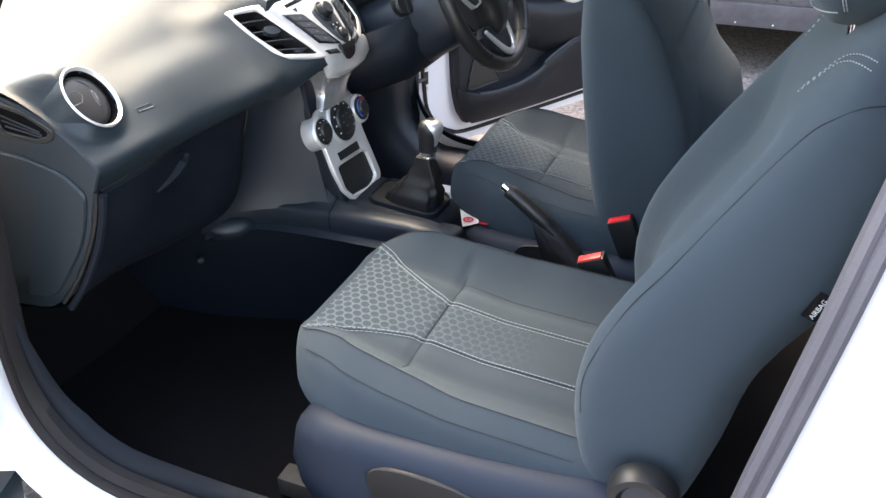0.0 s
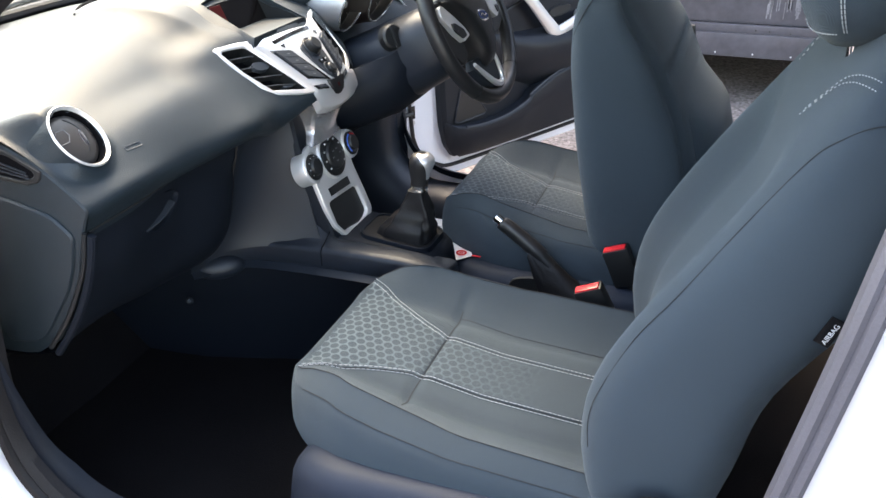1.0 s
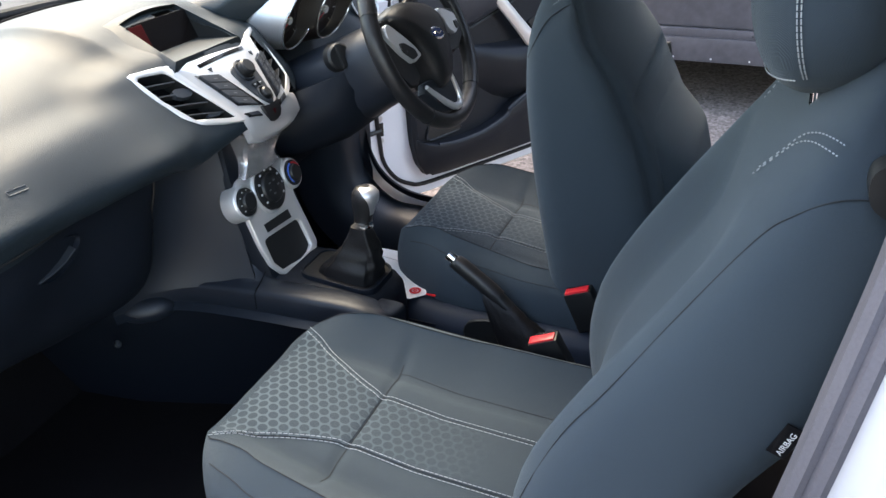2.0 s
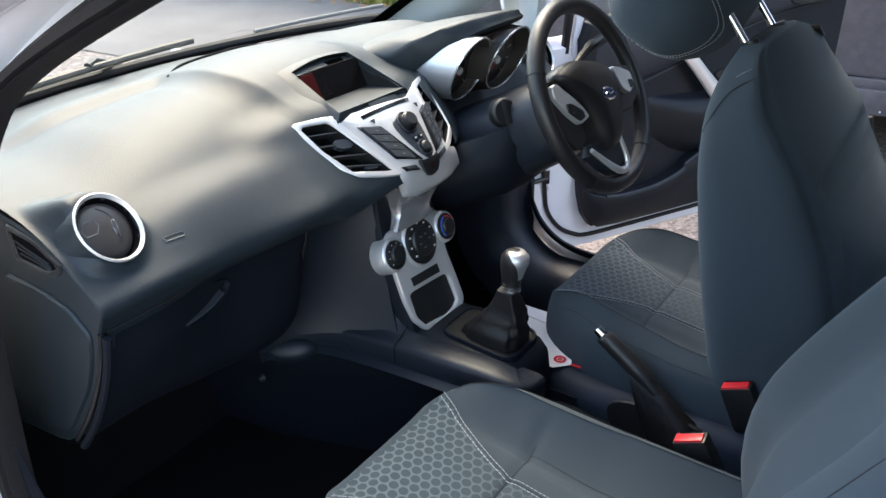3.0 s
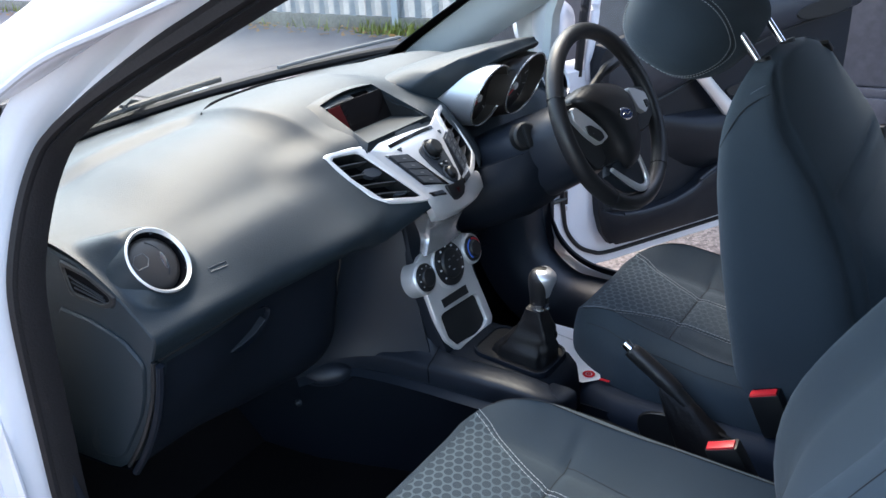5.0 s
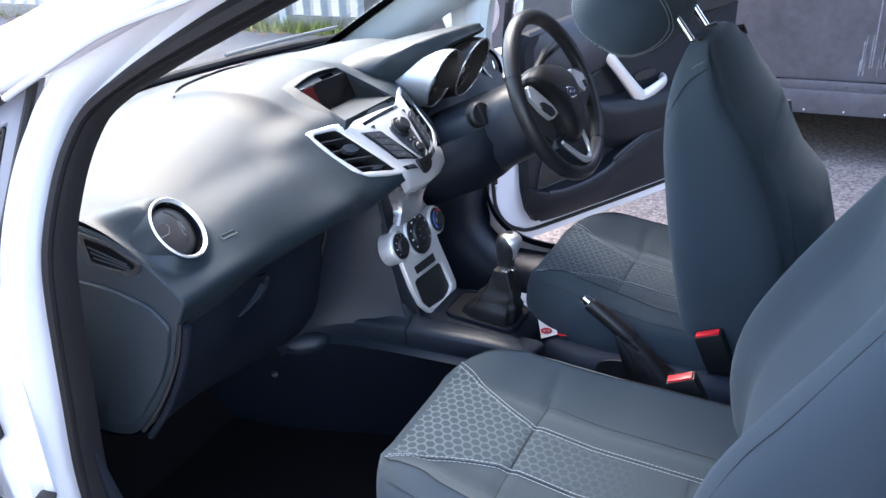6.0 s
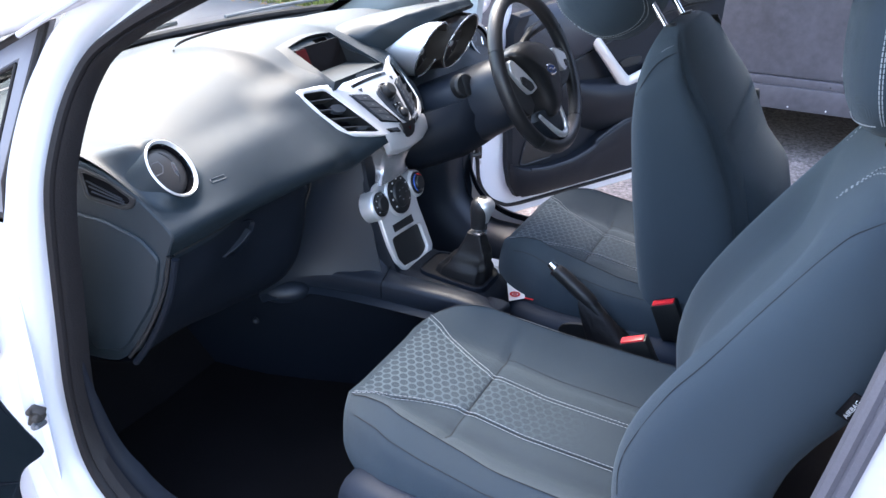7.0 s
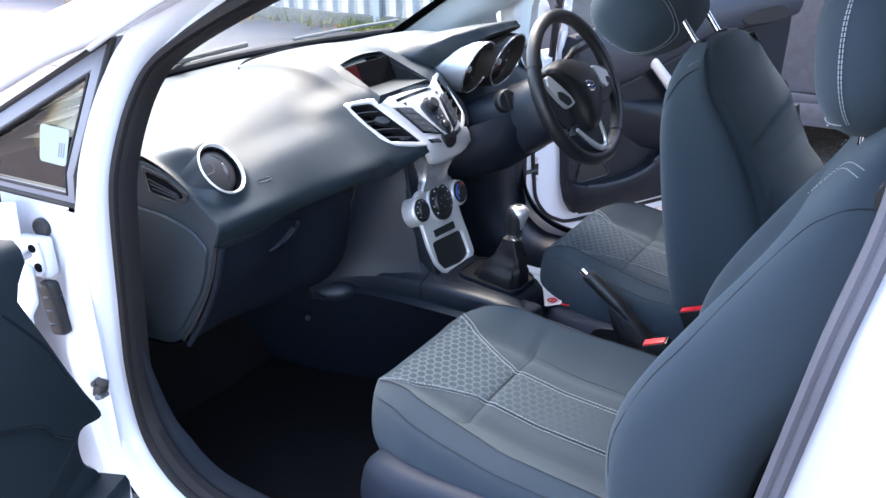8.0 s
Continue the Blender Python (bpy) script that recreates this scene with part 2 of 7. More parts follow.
def prism(outline, place, lo, hi, bevel=0.0):
    """Outline (u, v) pushed from height lo to hi; place(u, v, h) gives the point."""
    bm = bmesh.new()
    if bevel:
        c = sum((Vector(p[:2]) for p in outline), Vector((0, 0))) / len(outline)
        def shrunk(p):
            d = c - Vector(p[:2])
            return Vector(p[:2]) + d.normalized() * min(bevel, d.length * 0.3)
        loops = [[(p[0], p[1], lo) for p in outline], [(p[0], p[1], hi - bevel) for p in outline], [(*shrunk(p), hi) for p in outline]]
    else:
        loops = [[(p[0], p[1], h) for p in outline] for h in (lo, hi)]
    rows = [[bm.verts.new(place(*q)) for q in lp] for lp in loops]
    for a, b in zip(rows, rows[1:]):
        for i in range(len(a)):
            j = (i + 1) % len(a)
            bm.faces.new((a[i], a[j], b[j], b[i]))
    bm.faces.new(rows[0][::-1])
    bm.faces.new(rows[-1])
    bmesh.ops.recalc_face_normals(bm, faces=bm.faces)
    return bm


def frame_ring(outer, inner, place, lo, hi, bevel=0.002):
    """A flat frame between two outlines of equal count."""
    n = len(outer)
    o, i = [Vector(p[:2]) for p in outer], [Vector(p[:2]) for p in inner]
    loops = [[(*p, lo) for p in o], [(*p, hi - bevel) for p in o], [(*p.lerp(q, 0.15), hi) for p, q in zip(o, i)],
             [(*q.lerp(p, 0.15), hi) for p, q in zip(o, i)], [(*q, hi - bevel) for q in i], [(*q, lo) for q in i]]
    bm = bmesh.new()
    rows = [[bm.verts.new(place(*q)) for q in lp] for lp in loops]
    for a, b in zip(rows, rows[1:] + rows[:1]):
        for k in range(n):
            j = (k + 1) % n
            bm.faces.new((a[k], a[j], b[j], b[k]))
    bmesh.ops.recalc_face_normals(bm, faces=bm.faces)
    return bm


def surface(nu, nv, f, thick=0.0):
    bm = bmesh.new()
    V = [[bm.verts.new(f(i / nu, j / nv)) for j in range(nv + 1)] for i in range(nu + 1)]
    for i in range(nu):
        for j in range(nv):
            bm.faces.new((V[i][j], V[i + 1][j], V[i + 1][j + 1], V[i][j + 1]))
    bmesh.ops.recalc_face_normals(bm, faces=bm.faces)
    if thick:
        bmesh.ops.solidify(bm, geom=bm.faces[:], thickness=thick)
    return bm


def block(x0, x1, y0, y1, z0, z1, bevel=0.004, seg=2):
    bm = bmesh.new()
    bmesh.ops.create_cube(bm, size=1)
    for v in bm.verts:
        v.co = Vector((x0 + (v.co.x + 0.5) * (x1 - x0), y0 + (v.co.y + 0.5) * (y1 - y0), z0 + (v.co.z + 0.5) * (z1 - z0)))
    if bevel:
        bmesh.ops.bevel(bm, geom=bm.edges[:], offset=bevel, segments=seg, affect='EDGES', profile=0.6)
    return bm


def disc(r, h, n=32, bevel=0.001, taper=1.0):
    """A round knob standing on z = 0."""
    rings = []
    for rr, z in ((r, 0), (r * taper, h - bevel), (r * taper - bevel, h)):
        rings.append([Vector((rr * math.cos(2 * math.pi * k / n), rr * math.sin(2 * math.pi * k / n), z)) for k in range(n)])
    return loft(rings)


def ring(r0, r1, h, n=40):
    """A round bezel standing on z = 0, from radius r0 to r1."""
    prof = ((r1, 0), (r1, h * 0.6), (r1 - (r1 - r0) * 0.25, h), (r0 + (r1 - r0) * 0.25, h), (r0, h * 0.5), (r0, 0))
    rings = [[Vector((r * math.cos(2 * math.pi * k / n), r * math.sin(2 * math.pi * k / n), z)) for k in range(n)] for r, z in prof]
    return loft(rings + rings[:1], caps=False)


def moved(bm, m):
    bm.transform(m)
    return bm


def facing(place, normal, up=(0, 0, 1)):
    """A pose at place whose z axis points along normal."""
    z = Vector(normal).normalized()
    x = Vector(up).cross(z).normalized()
    y = z.cross(x)
    return Matrix.Translation(place) @ Matrix((x, y, z)).transposed().to_4x4()


def rrect(w, h, r, n=5):
    """A rounded rectangle round the origin."""
    out = []
    for cx, cy, a0 in ((w / 2 - r, h / 2 - r, 0), (-w / 2 + r, h / 2 - r, 90), (-w / 2 + r, -h / 2 + r, 180), (w / 2 - r, -h / 2 + r, 270)):
        for k in range(n + 1):
            a = radians(a0 + 90 * k / n)
            out.append((cx + r * math.cos(a), cy + r * math.sin(a)))
    return out


def thing(name, label, category, group="", kind=""):
    return tagged(new(name), label, category, group, kind)


def part(name, bm, mat, parent=None, label="", sharp=35, flat=False):
    me = bpy.data.meshes.new(name)
    if not flat:
        for f in bm.faces:
            f.smooth = True
    bm.to_mesh(me)
    bm.free()
    if not flat:
        me.set_sharp_from_angle(angle=radians(sharp))
    me.materials.append(mat)
    ob = new(name, me)
    if parent:
        ob.parent = parent
    if label:
        ob["label"] = label
    return ob


def whole(name, bm, mat, label, category, group="", kind="", sharp=35):
    return tagged(part(name, bm, mat, None, "", sharp), label, category, group, kind)


# ---- ground and surroundings ----
whole("ground", surface(60, 60, lambda u, v: Vector((-150 + 300 * u, -150 + 300 * v, 0))), M_GROUND, "worn grey asphalt yard with loose grit", "ground", kind="structure")
whole("pavement", surface(30, 12, lambda u, v: Vector((-3.2 + 9 * u, 0.95 + 3.4 * v, 0.004 + 0.002 * math.sin(7 * u + 3 * v)))), M_GRIT, "gritty grey-brown asphalt beside the lorry", "pavement", kind="structure")
whole("road", surface(40, 8, lambda u, v: Vector((-60 + 56.6 * u - 0.0 * v, 2.62 + 2.65 * v + 0.0 * u, 0.006 + 0.003 * math.sin(9 * u)))), M_ROAD, "patch of darker, newer asphalt along the fence", "road", kind="structure")


def fence():
    f = thing("steel_fence", "pale grey profiled steel sheet fence on a low concrete kerb", "fence", kind="structure")
    L = 26.0
    n = 0
    x = -24.0
    sheet = bmesh.new()
    # one profiled sheet a metre wide
    prof = []
    for k in range(5):
        b = k * 0.2
        prof += [(b, 0), (b + 0.075, 0), (b + 0.1, 0.03), (b + 0.175, 0.03)]
    prof.append((1.0, 0))
    lo = [sheet.verts.new((a, d, 0.12)) for a, d in prof]
    hi = [sheet.verts.new((a, d, 2.3)) for a, d in prof]
    for i in range(len(prof) - 1):
        sheet.faces.new((lo[i], lo[i + 1], hi[i + 1], hi[i]))
    bmesh.ops.solidify(sheet, geom=sheet.faces[:], thickness=0.003)
    first = part("panel", sheet, M_FENCE, f, flat=True)
    first.location = (x, 5.4, 0)
    for i in range(1, 27):
        o = first.copy()
        scene.collection.objects.link(o)
        o.location = (x + i * 1.003, 5.4 + 0.004 * (i % 2), 0)
    post = part("post", block(-0.04, 0.04, -0.05, 0.0, 0, 2.2, 0.004, 1), M_FENCE, f, "grey steel fence post")
    post.location = (-4.55, 5.4, 0)
    for xx in (-7.5, -10.5, -13.5, -1.5):
        o = post.copy()
        scene.collection.objects.link(o)
        o.location = (xx, 5.4, 0)
    part("kerb", block(-24, 3, 5.36, 5.5, -0.02, 0.13, 0.012), material("mossy_concrete", (0.20, 0.18, 0.15), 0.9, grain=1, scale=40, vary=0.4, stain=4), f, "stained low concrete kerb")
    # weeds along the foot
    bm = bmesh.new()
    rng = random.Random(4)
    for _ in range(420):
        cx = rng.uniform(-4.9, -3.8) if rng.random() < 0.6 else rng.uniform(-14, -1)
        cy, h, a = rng.uniform(5.12, 5.34), rng.uniform(0.03, 0.16), rng.uniform(0, 6.28)
        w = 0.012
        dx, dy = math.cos(a), math.sin(a)
        p = [bm.verts.new(q) for q in ((cx - w * dx, cy - w * dy, 0.0), (cx + w * dx, cy + w * dy, 0.0), (cx + 0.4 * h * dy, cy - 0.4 * h * dx, h))]
        bm.faces.new(p)
    bm2 = bmesh.new()
    for _ in range(500):
        cx, cy, a, r = rng.uniform(-14, -3.5), rng.uniform(4.95, 5.35), rng.uniform(0, 6.28), rng.uniform(0.012, 0.03)
        z = 0.012 + rng.uniform(0, 0.02)
        q = [bm2.verts.new((cx + r * math.cos(a + t) * k, cy + r * math.sin(a + t) * k, z + dz)) for t, k, dz in ((0, 1.5, 0.012), (1.57, 0.8, 0), (3.14, 1.5, 0.004), (4.71, 0.8, 0.008))]
        bm2.faces.new(q)
    whole("leaf_litter", bm2, material("dry_leaves", (0.32, 0.16, 0.05), 0.8, vary=0.4, stain=3), "dry orange-brown leaves along the fence foot", "leaves", kind="stuff")
    whole("weeds", bm, M_GRASS, "yellow-green weeds along the fence foot", "weeds", kind="stuff")


fence()


def drain():
    g = thing("drain_grate", "rusty cast-iron drain grate set in the asphalt", "drain")
    g.location = (-6.2, 2.45, 0.012)
    part("frame", frame_ring([(-0.3, -0.22), (0.3, -0.22), (0.3, 0.22), (-0.3, 0.22)], [(-0.26, -0.18), (0.26, -0.18), (0.26, 0.18), (-0.26, 0.18)], lambda u, v, h: Vector((u, v, h)), -0.01, 0.012), M_IRON, g)
    part("pit", block(-0.26, 0.26, -0.18, 0.18, -0.008, -0.002, 0), M_BLACK, g)
    for i in range(8):
        part("bar", block(-0.235 + i * 0.065, -0.205 + i * 0.065, -0.18, 0.18, -0.002, 0.008, 0.002, 1), M_IRON, g)


drain()


def lorry():
    t = thing("lorry_body", "dirty dark grey box body of a parked lorry with drip marks", "lorry")
    Y = 2.85
    part("side_wall", block(-2.15, 7.0, Y, Y + 2.3, 0.40, 2.9, 0.02), M_LORRY, t)
    part("rail", block(-2.17, 7.02, Y - 0.03, Y + 0.25, 0.25, 0.36, 0.008), M_LORRY, t, "scuffed grey lower rail")
    part("lip", block(-2.17, 7.02, Y - 0.015, Y + 0.2, 0.36, 0.40, 0.004), M_LORRY, t)
    part("underside", block(-2.1, 6.9, Y + 0.1, Y + 2.2, 0.28, 0.38, 0.01), M_BLACK, t)
    rng = random.Random(2)
    for i in range(7):
        part("rivet", moved(disc(0.004, 0.003, 10), facing((0.05 + i * 0.17, Y - 0.031, 0.268), (0, -1, 0))), M_MARK, t)
    for i in range(46):
        x = 0.42 + rng.random() * 0.55
        low = 0.43 + rng.uniform(0, 0.05)
        part("drip_mark", block(x, x + rng.uniform(0.003, 0.010), Y - 0.0008, Y + 0.01, low, low + rng.uniform(0.05, 0.22) * (1 + 2.2 * (rng.random() > 0.75)), 0), material_drip, t)
    for i in range(9):
        part("mud_speck", moved(disc(rng.uniform(0.002, 0.005), 0.003, 8), facing((rng.uniform(0.2, 0.9), Y - 0.016, rng.uniform(0.365, 0.39)), (0, -1, 0))), M_BLACK, t)
    for xx in (-1.6, 1.6, 5.6):
        part("skid", block(xx, xx + 0.5, Y + 0.5, Y + 2.0, 0.0, 0.29, 0.01), M_BLACK, t)


material_drip = material("pale_drips", (0.15, 0.145, 0.155), 0.6, vary=0.5, stain=25)
lorry()

# ---- car shell ----
car = thing("hatchback_car", "white hatchback body shell with both front doors open", "car")


def side_y(z):
    d = z - 0.95
    return -0.693 + 0.175 * (d + math.sqrt(d * d + 0.0020))


# the edge of the passenger door opening, from the foot of the rear pillar forward and round
EDGE = [(0.40, 0.345), (0.0, 0.335), (-0.30, 0.335), (-0.44, 0.355), (-0.525, 0.43), (-0.545, 0.56), (-0.53, 0.72), (-0.50, 0.95), (-0.465, 1.08), (-0.40, 1.145),
        (-0.22, 1.234), (0.0, 1.326), (0.25, 1.380), (0.45, 1.378), (0.560, 1.295), (0.594, 1.12), (0.564, 0.93), (0.527, 0.70), (0.482, 0.44)]
edge = smooth_path([(x, z, 0) for x, z in EDGE], 10, closed=True)
mid = Vector((0.0, 0.8))


def edge_sweep(section, mirror=1, trim=False, narrow=False):
    """Sweeps (outward, y) pairs round the door opening."""
    rings = []
    k = len(edge)
    for i, p in enumerate(edge):
        t = (edge[(i + 1) % k] - edge[i - 1]).normalized()
        nrm = Vector((t.y, -t.x))
        if nrm.dot(Vector((p.x, p.y)) - mid) < 0:
            nrm = -nrm
        ring_ = []
        tight = 1.0 if not trim else 0.16 + 0.84 * (1 - min(1, max(0, (p.y - 0.40) / 0.25)))
        for o, dy in section:
            o, dy = (o, dy) if not trim else (o * tight, dy * tight)
            if narrow:
                less = min(1, max(0, (-0.26 - p.x) / 0.20)) * (0.66 if p.y > 0.92 else 0.38 + 0.28 * max(0, (p.y - 0.80) / 0.12))
                o = 0.018 + (o - 0.018) * (1 - less)
            if mirror > 0 and p.y < 1.20:
                # slimmer along the rear pillar
                rear = min(1, max(0, (p.x - 0.36) / 0.09)) * min(1, (1.20 - p.y) / 0.08)
                slim = o * 0.5 - 0.022 if trim else -0.034 + (o + 0.022) * 0.58 if o < 0.03 and not narrow else o - 0.025
                o, dy = o + (slim - o) * rear, dy * (1 - 0.35 * rear)
            if mirror > 0 and not trim and not narrow and o < 0:
                # the rubber stands in less along the front and over the top
                o *= 1 - 0.60 * min(1, max(0, (p.y - 0.42) / 0.10)) * min(1, max(0, (0.40 - p.x) / 0.15))
            if mirror > 0 and not trim:
                # and a little slimmer along the front pillar
                fore = min(1, max(0, (-0.25 - p.x) / 0.15))
                o -= fore * (0.009 if narrow else 0.009 * max(0, o) / 0.024)
            q = Vector((p.x, p.y)) + nrm * o
            if mirror < 0:
                q.x += 0.06 * min(1, max(0, p.x / 0.4)) + 0.040 * min(1, max(0, (-0.20 - p.x) / 0.2)) * min(1, max(0, (1.0 - p.y) / 0.2))
                q.y += 0.040 * min(1, max(0, (0.60 - p.y) / 0.15))
            ring_.append(Vector((q.x, mirror * (side_y(q.y) + dy), q.y)))
        rings.append(ring_)
    return loft(rings + rings[:1], closed=False, caps=False)


SEAL = [(0.022, 0.012), (0.024, -0.012), (0.014, -0.022), (0.003, -0.018), (-0.001, -0.010), (-0.010, -0.014), (-0.020, -0.004), (-0.022, 0.02)]
FLANGE = [(0.018, 0.006), (0.030, 0.0), (0.042, -0.003), (0.052, -0.012), (0.060, -0.030), (0.075, -0.042), (0.10, -0.050), (0.112, -0.056)]
INNER = [(-0.012, 0.012), (-0.022, 0.010), (-0.030, 0.013), (-0.037, 0.022), (-0.040, 0.036)]
seal_bm = edge_sweep(SEAL)
pillar_bm = seal_bm.copy()
behind = lambda f: f.calc_center_median().x > 0.42 and f.calc_center_median().z < 1.27
bmesh.ops.delete(seal_bm, geom=[f for f in seal_bm.faces if behind(f)], context='FACES')
bmesh.ops.delete(pillar_bm, geom=[f for f in pillar_bm.faces if not behind(f)], context='FACES')
part("door_seal", seal_bm, M_RUBBER, car, "black ribbed rubber door seal")
part("pillar_seal", pillar_bm, M_PILLARSEAL, car, "paler grey door seal along the rear pillar")
part("door_frame", edge_sweep(FLANGE, 1, False, True), M_WHITE, car, "white painted door opening")
part("inner_trim", edge_sweep(INNER, 1, True), M_LOWER, car, "dark grey inner sill and pillar trim")
FLANGE_D = [(-0.012, 0.012), (0.004, 0.0), (0.020, -0.008), (0.040, -0.018), (0.056, -0.034), (0.075, -0.046), (0.112, -0.056)]
part("door_frame", edge_sweep(FLANGE_D, -1), M_WHITE, car, "white painted door opening")
part("inner_trim", edge_sweep(INNER, -1, True), M_LOWER, car, "dark grey inner sill and pillar trim")

def sheet(outline, place, toward):
    """One pane through an outline, its front towards a direction."""
    bm = bmesh.new()
    c = bm.verts.new(sum((place(a, b, 0) for a, b in outline), Vector()) / len(outline))
    vs = [bm.verts.new(place(a, b, 0)) for a, b in outline]
    for p, q in zip(vs, vs[1:] + vs[:1]):
        bm.faces.new((c, p, q))
    return turned(bm, toward)


def turned(bm, toward):
    bmesh.ops.recalc_face_normals(bm, faces=bm.faces)
    bm.normal_update()
    if sum((f.normal for f in bm.faces), Vector()).dot(Vector(toward)) < 0:
        bmesh.ops.reverse_faces(bm, faces=bm.faces)
    return bm


def dense_line(q, n=5):
    return [(a + (c - a) * k / n, b + (d - b) * k / n) for (a, b), (c, d) in zip(q, q[1:] + q[:1]) for k in range(n)]


for sgn in (-1, 1):
    # rear quarter, behind the rear pillar
    quarter = surface(14, 16, lambda u, v: Vector((0.64 - 0.12 * (1 - v) * (1 - u) * 0.9 + 1.15 * u, sgn * (0.765 - 0.03 * u + 0.03 * math.sin(math.pi * min(1, v * 1.4)) - max(0, v - 0.62) * 0.55), 0.24 + 1.13 * v)), 0.004)
    bmesh.ops.delete(quarter, geom=[f for f in quarter.faces if 0.78 < f.calc_center_median().x < 1.50 and 0.96 < f.calc_center_median().z < 1.29], context='FACES')
    part("rear_quarter", quarter, M_WHITE, car)
    rg = part("rear_side_glass", sheet([(0.72, 0.93), (0.72, 1.31), (1.56, 1.31), (1.56, 0.93)], lambda u, v, h: Vector((u, sgn * (0.748 - max(0, v - 0.94) * 0.55 + h), v)), (0, sgn, 0)), M_GLASS, car, "rear side window glass")
    rg.visible_shadow = False
    part("sill", loft([[Vector((x, sgn * y, z)) for y, z in ((0.72, 0.24), (0.79, 0.25), (0.80, 0.21), (0.76, 0.17), (0.70, 0.17))] for x in (-0.62, -0.2, 0.2, 0.62)]), M_WHITE, car)
    # front pillar: slanting bar from the wing to the roof
    pil = []
    for q in smooth_path([(-1.05, 0.945, 0.750), (-0.80, 1.050, 0.722), (-0.629, 1.125, 0.704), (-0.467, 1.183, 0.684), (-0.328, 1.243, 0.664), (-0.186, 1.302, 0.640), (0.0, 1.362, 0.612), (0.25, 1.405, 0.590), (0.6, 1.42, 0.575)], 4):
        x, z, y = q
        if sgn > 0:
            x, z = x + 0.05, z - 0.075
        up = 0.015 if sgn < 0 else 0.0
        pil.append([Vector((x + dx, sgn * (y + dy), z + dz)) for dx, dy, dz in ((0.006, -0.035, -0.006), (0.006, -0.012, -0.012), (0.004, 0.002, -0.008), (0.0, 0.010, 0.002), (-0.006, 0.009, 0.016 + up * 0.3), (-0.012, 0.002, 0.030 + up * 0.8), (-0.020, -0.018, 0.038 + up), (-0.03, -0.05, 0.040 + up * 0.6), (-0.01, -0.06, 0.01))])
    part("front_pillar", loft(pil), M_WHITE, car, "", 60)
    if sgn < 0:
        part("drip_moulding", tube(smooth_path([(-0.50, -0.708, 1.148), (-0.43, -0.700, 1.184), (-0.340, -0.686, 1.228), (-0.240, -0.672, 1.260), (-0.155, -0.660, 1.287), (0.0, -0.632, 1.340), (0.2, -0.612, 1.380)], 6), 0.0045, 8), M_SEALER_SHADE, car, "grey seam sealer along the pillar")
    # quarter light
    def qplace(u, v, h):
        return Vector((u, sgn * (0.725 - max(0, v - 0.95) * 0.35 + h), v))
    tri_o = dense_line([(-0.505, 1.158), (-0.566, 0.895), (-0.99, 0.880), (-1.0, 0.905)])
    tri_i = dense_line([(-0.551, 1.100), (-0.588, 0.912), (-0.90, 0.900), (-0.905, 0.918)])
    if sgn > 0:
        tri_o, tri_i = ([(u + 0.045, v) for u, v in q] for q in (tri_o, tri_i))
    qf = part("quarter_frame", frame_ring(tri_o, tri_i, qplace, -0.01, 0.010, 0.004), M_QUARTER if sgn < 0 else M_RUBBER, car, "grey quarter-light frame" if sgn < 0 else "black quarter-light frame")
    part("frame_gasket", tube([qplace(u, v, 0.008) for u, v in tri_o + tri_o[:1]], 0.006, 8), M_RUBBER, qf, "black outer gasket")
    part("frame_gasket", tube([qplace(u, v, 0.009) for u, v in tri_i + tri_i[:1]], 0.0025, 8), M_RUBBER, qf)
    qg = part("quarter_glass", sheet(tri_i, qplace, (0, -1, 0)), M_DARKGLASS if sgn < 0 else M_GLASS, car, "dark quarter-light glass")
    qg.visible_shadow = False
    # front wing and door jamb
    part("wing", surface(10, 8, lambda u, v: Vector((-1.9 + 1.185 * u, sgn * (0.80 - 0.045 * v - 0.02 * (1 - u)), 0.25 + (0.50 + 0.13 * u ** 2) * v)), 0.004), M_WHITE, car)

    def jamb(u, v):
        z = 0.255 + 0.625 * v
        x = -0.575 - 0.25 * u
        fold = -0.613 - 0.30 * min(0.24, max(0, 0.825 - z)) + 0.16 * max(0, 0.58 - z)
        k = min(1, max(0, (fold - x) / 0.022))
        k = k * k * (3 - 2 * k)
        lip = max(0, (z - 0.80) / 0.095) ** 2
        return Vector((x + 0.02 * lip, sgn * (0.738 - 0.020 * k * (1 - 0.5 * lip) - 0.006 * lip), z))
    part("jamb", surface(40, 36, jamb, 0.003), M_WHITE, car, "white painted door jamb", 60)
for wx in (-1.42, 1.05):
    for sgn in (-1, 1):
        m = facing((wx, sgn * 0.62, 0.285), (0, sgn, 0))
        wheel_ = part("wheel", moved(ring(0.10, 0.20, 0.13, 40), m), M_SATIN, car, "silver road wheel")
        part("tyre", moved(loft([[Vector((r * math.cos(2 * math.pi * k / 40), r * math.sin(2 * math.pi * k / 40), h)) for k in range(40)] for r, h in ((0.198, 0.0), (0.27, 0.0), (0.285, 0.02), (0.285, 0.15), (0.27, 0.165), (0.198, 0.14), (0.198, 0.0))], caps=False), m), M_RUBBER, wheel_, "black tyre")
        part("hub", moved(disc(0.11, 0.09, 24, 0.01), m), M_SATIN, wheel_)
part("front_bumper", loft([[Vector((x, y, z)) for y, z in ((-w, 0.20), (-w - 0.02, 0.42), (-w, 0.58), (w, 0.58), (w + 0.02, 0.42), (w, 0.20))] for x, w in ((-2.12, 0.55), (-2.05, 0.70), (-1.90, 0.76))]), M_WHITE, car, "white front bumper", 60)
part("tailgate", block(1.74, 1.80, -0.70, 0.70, 0.25, 1.36, 0.05, 4), M_WHITE, car, "white tailgate")
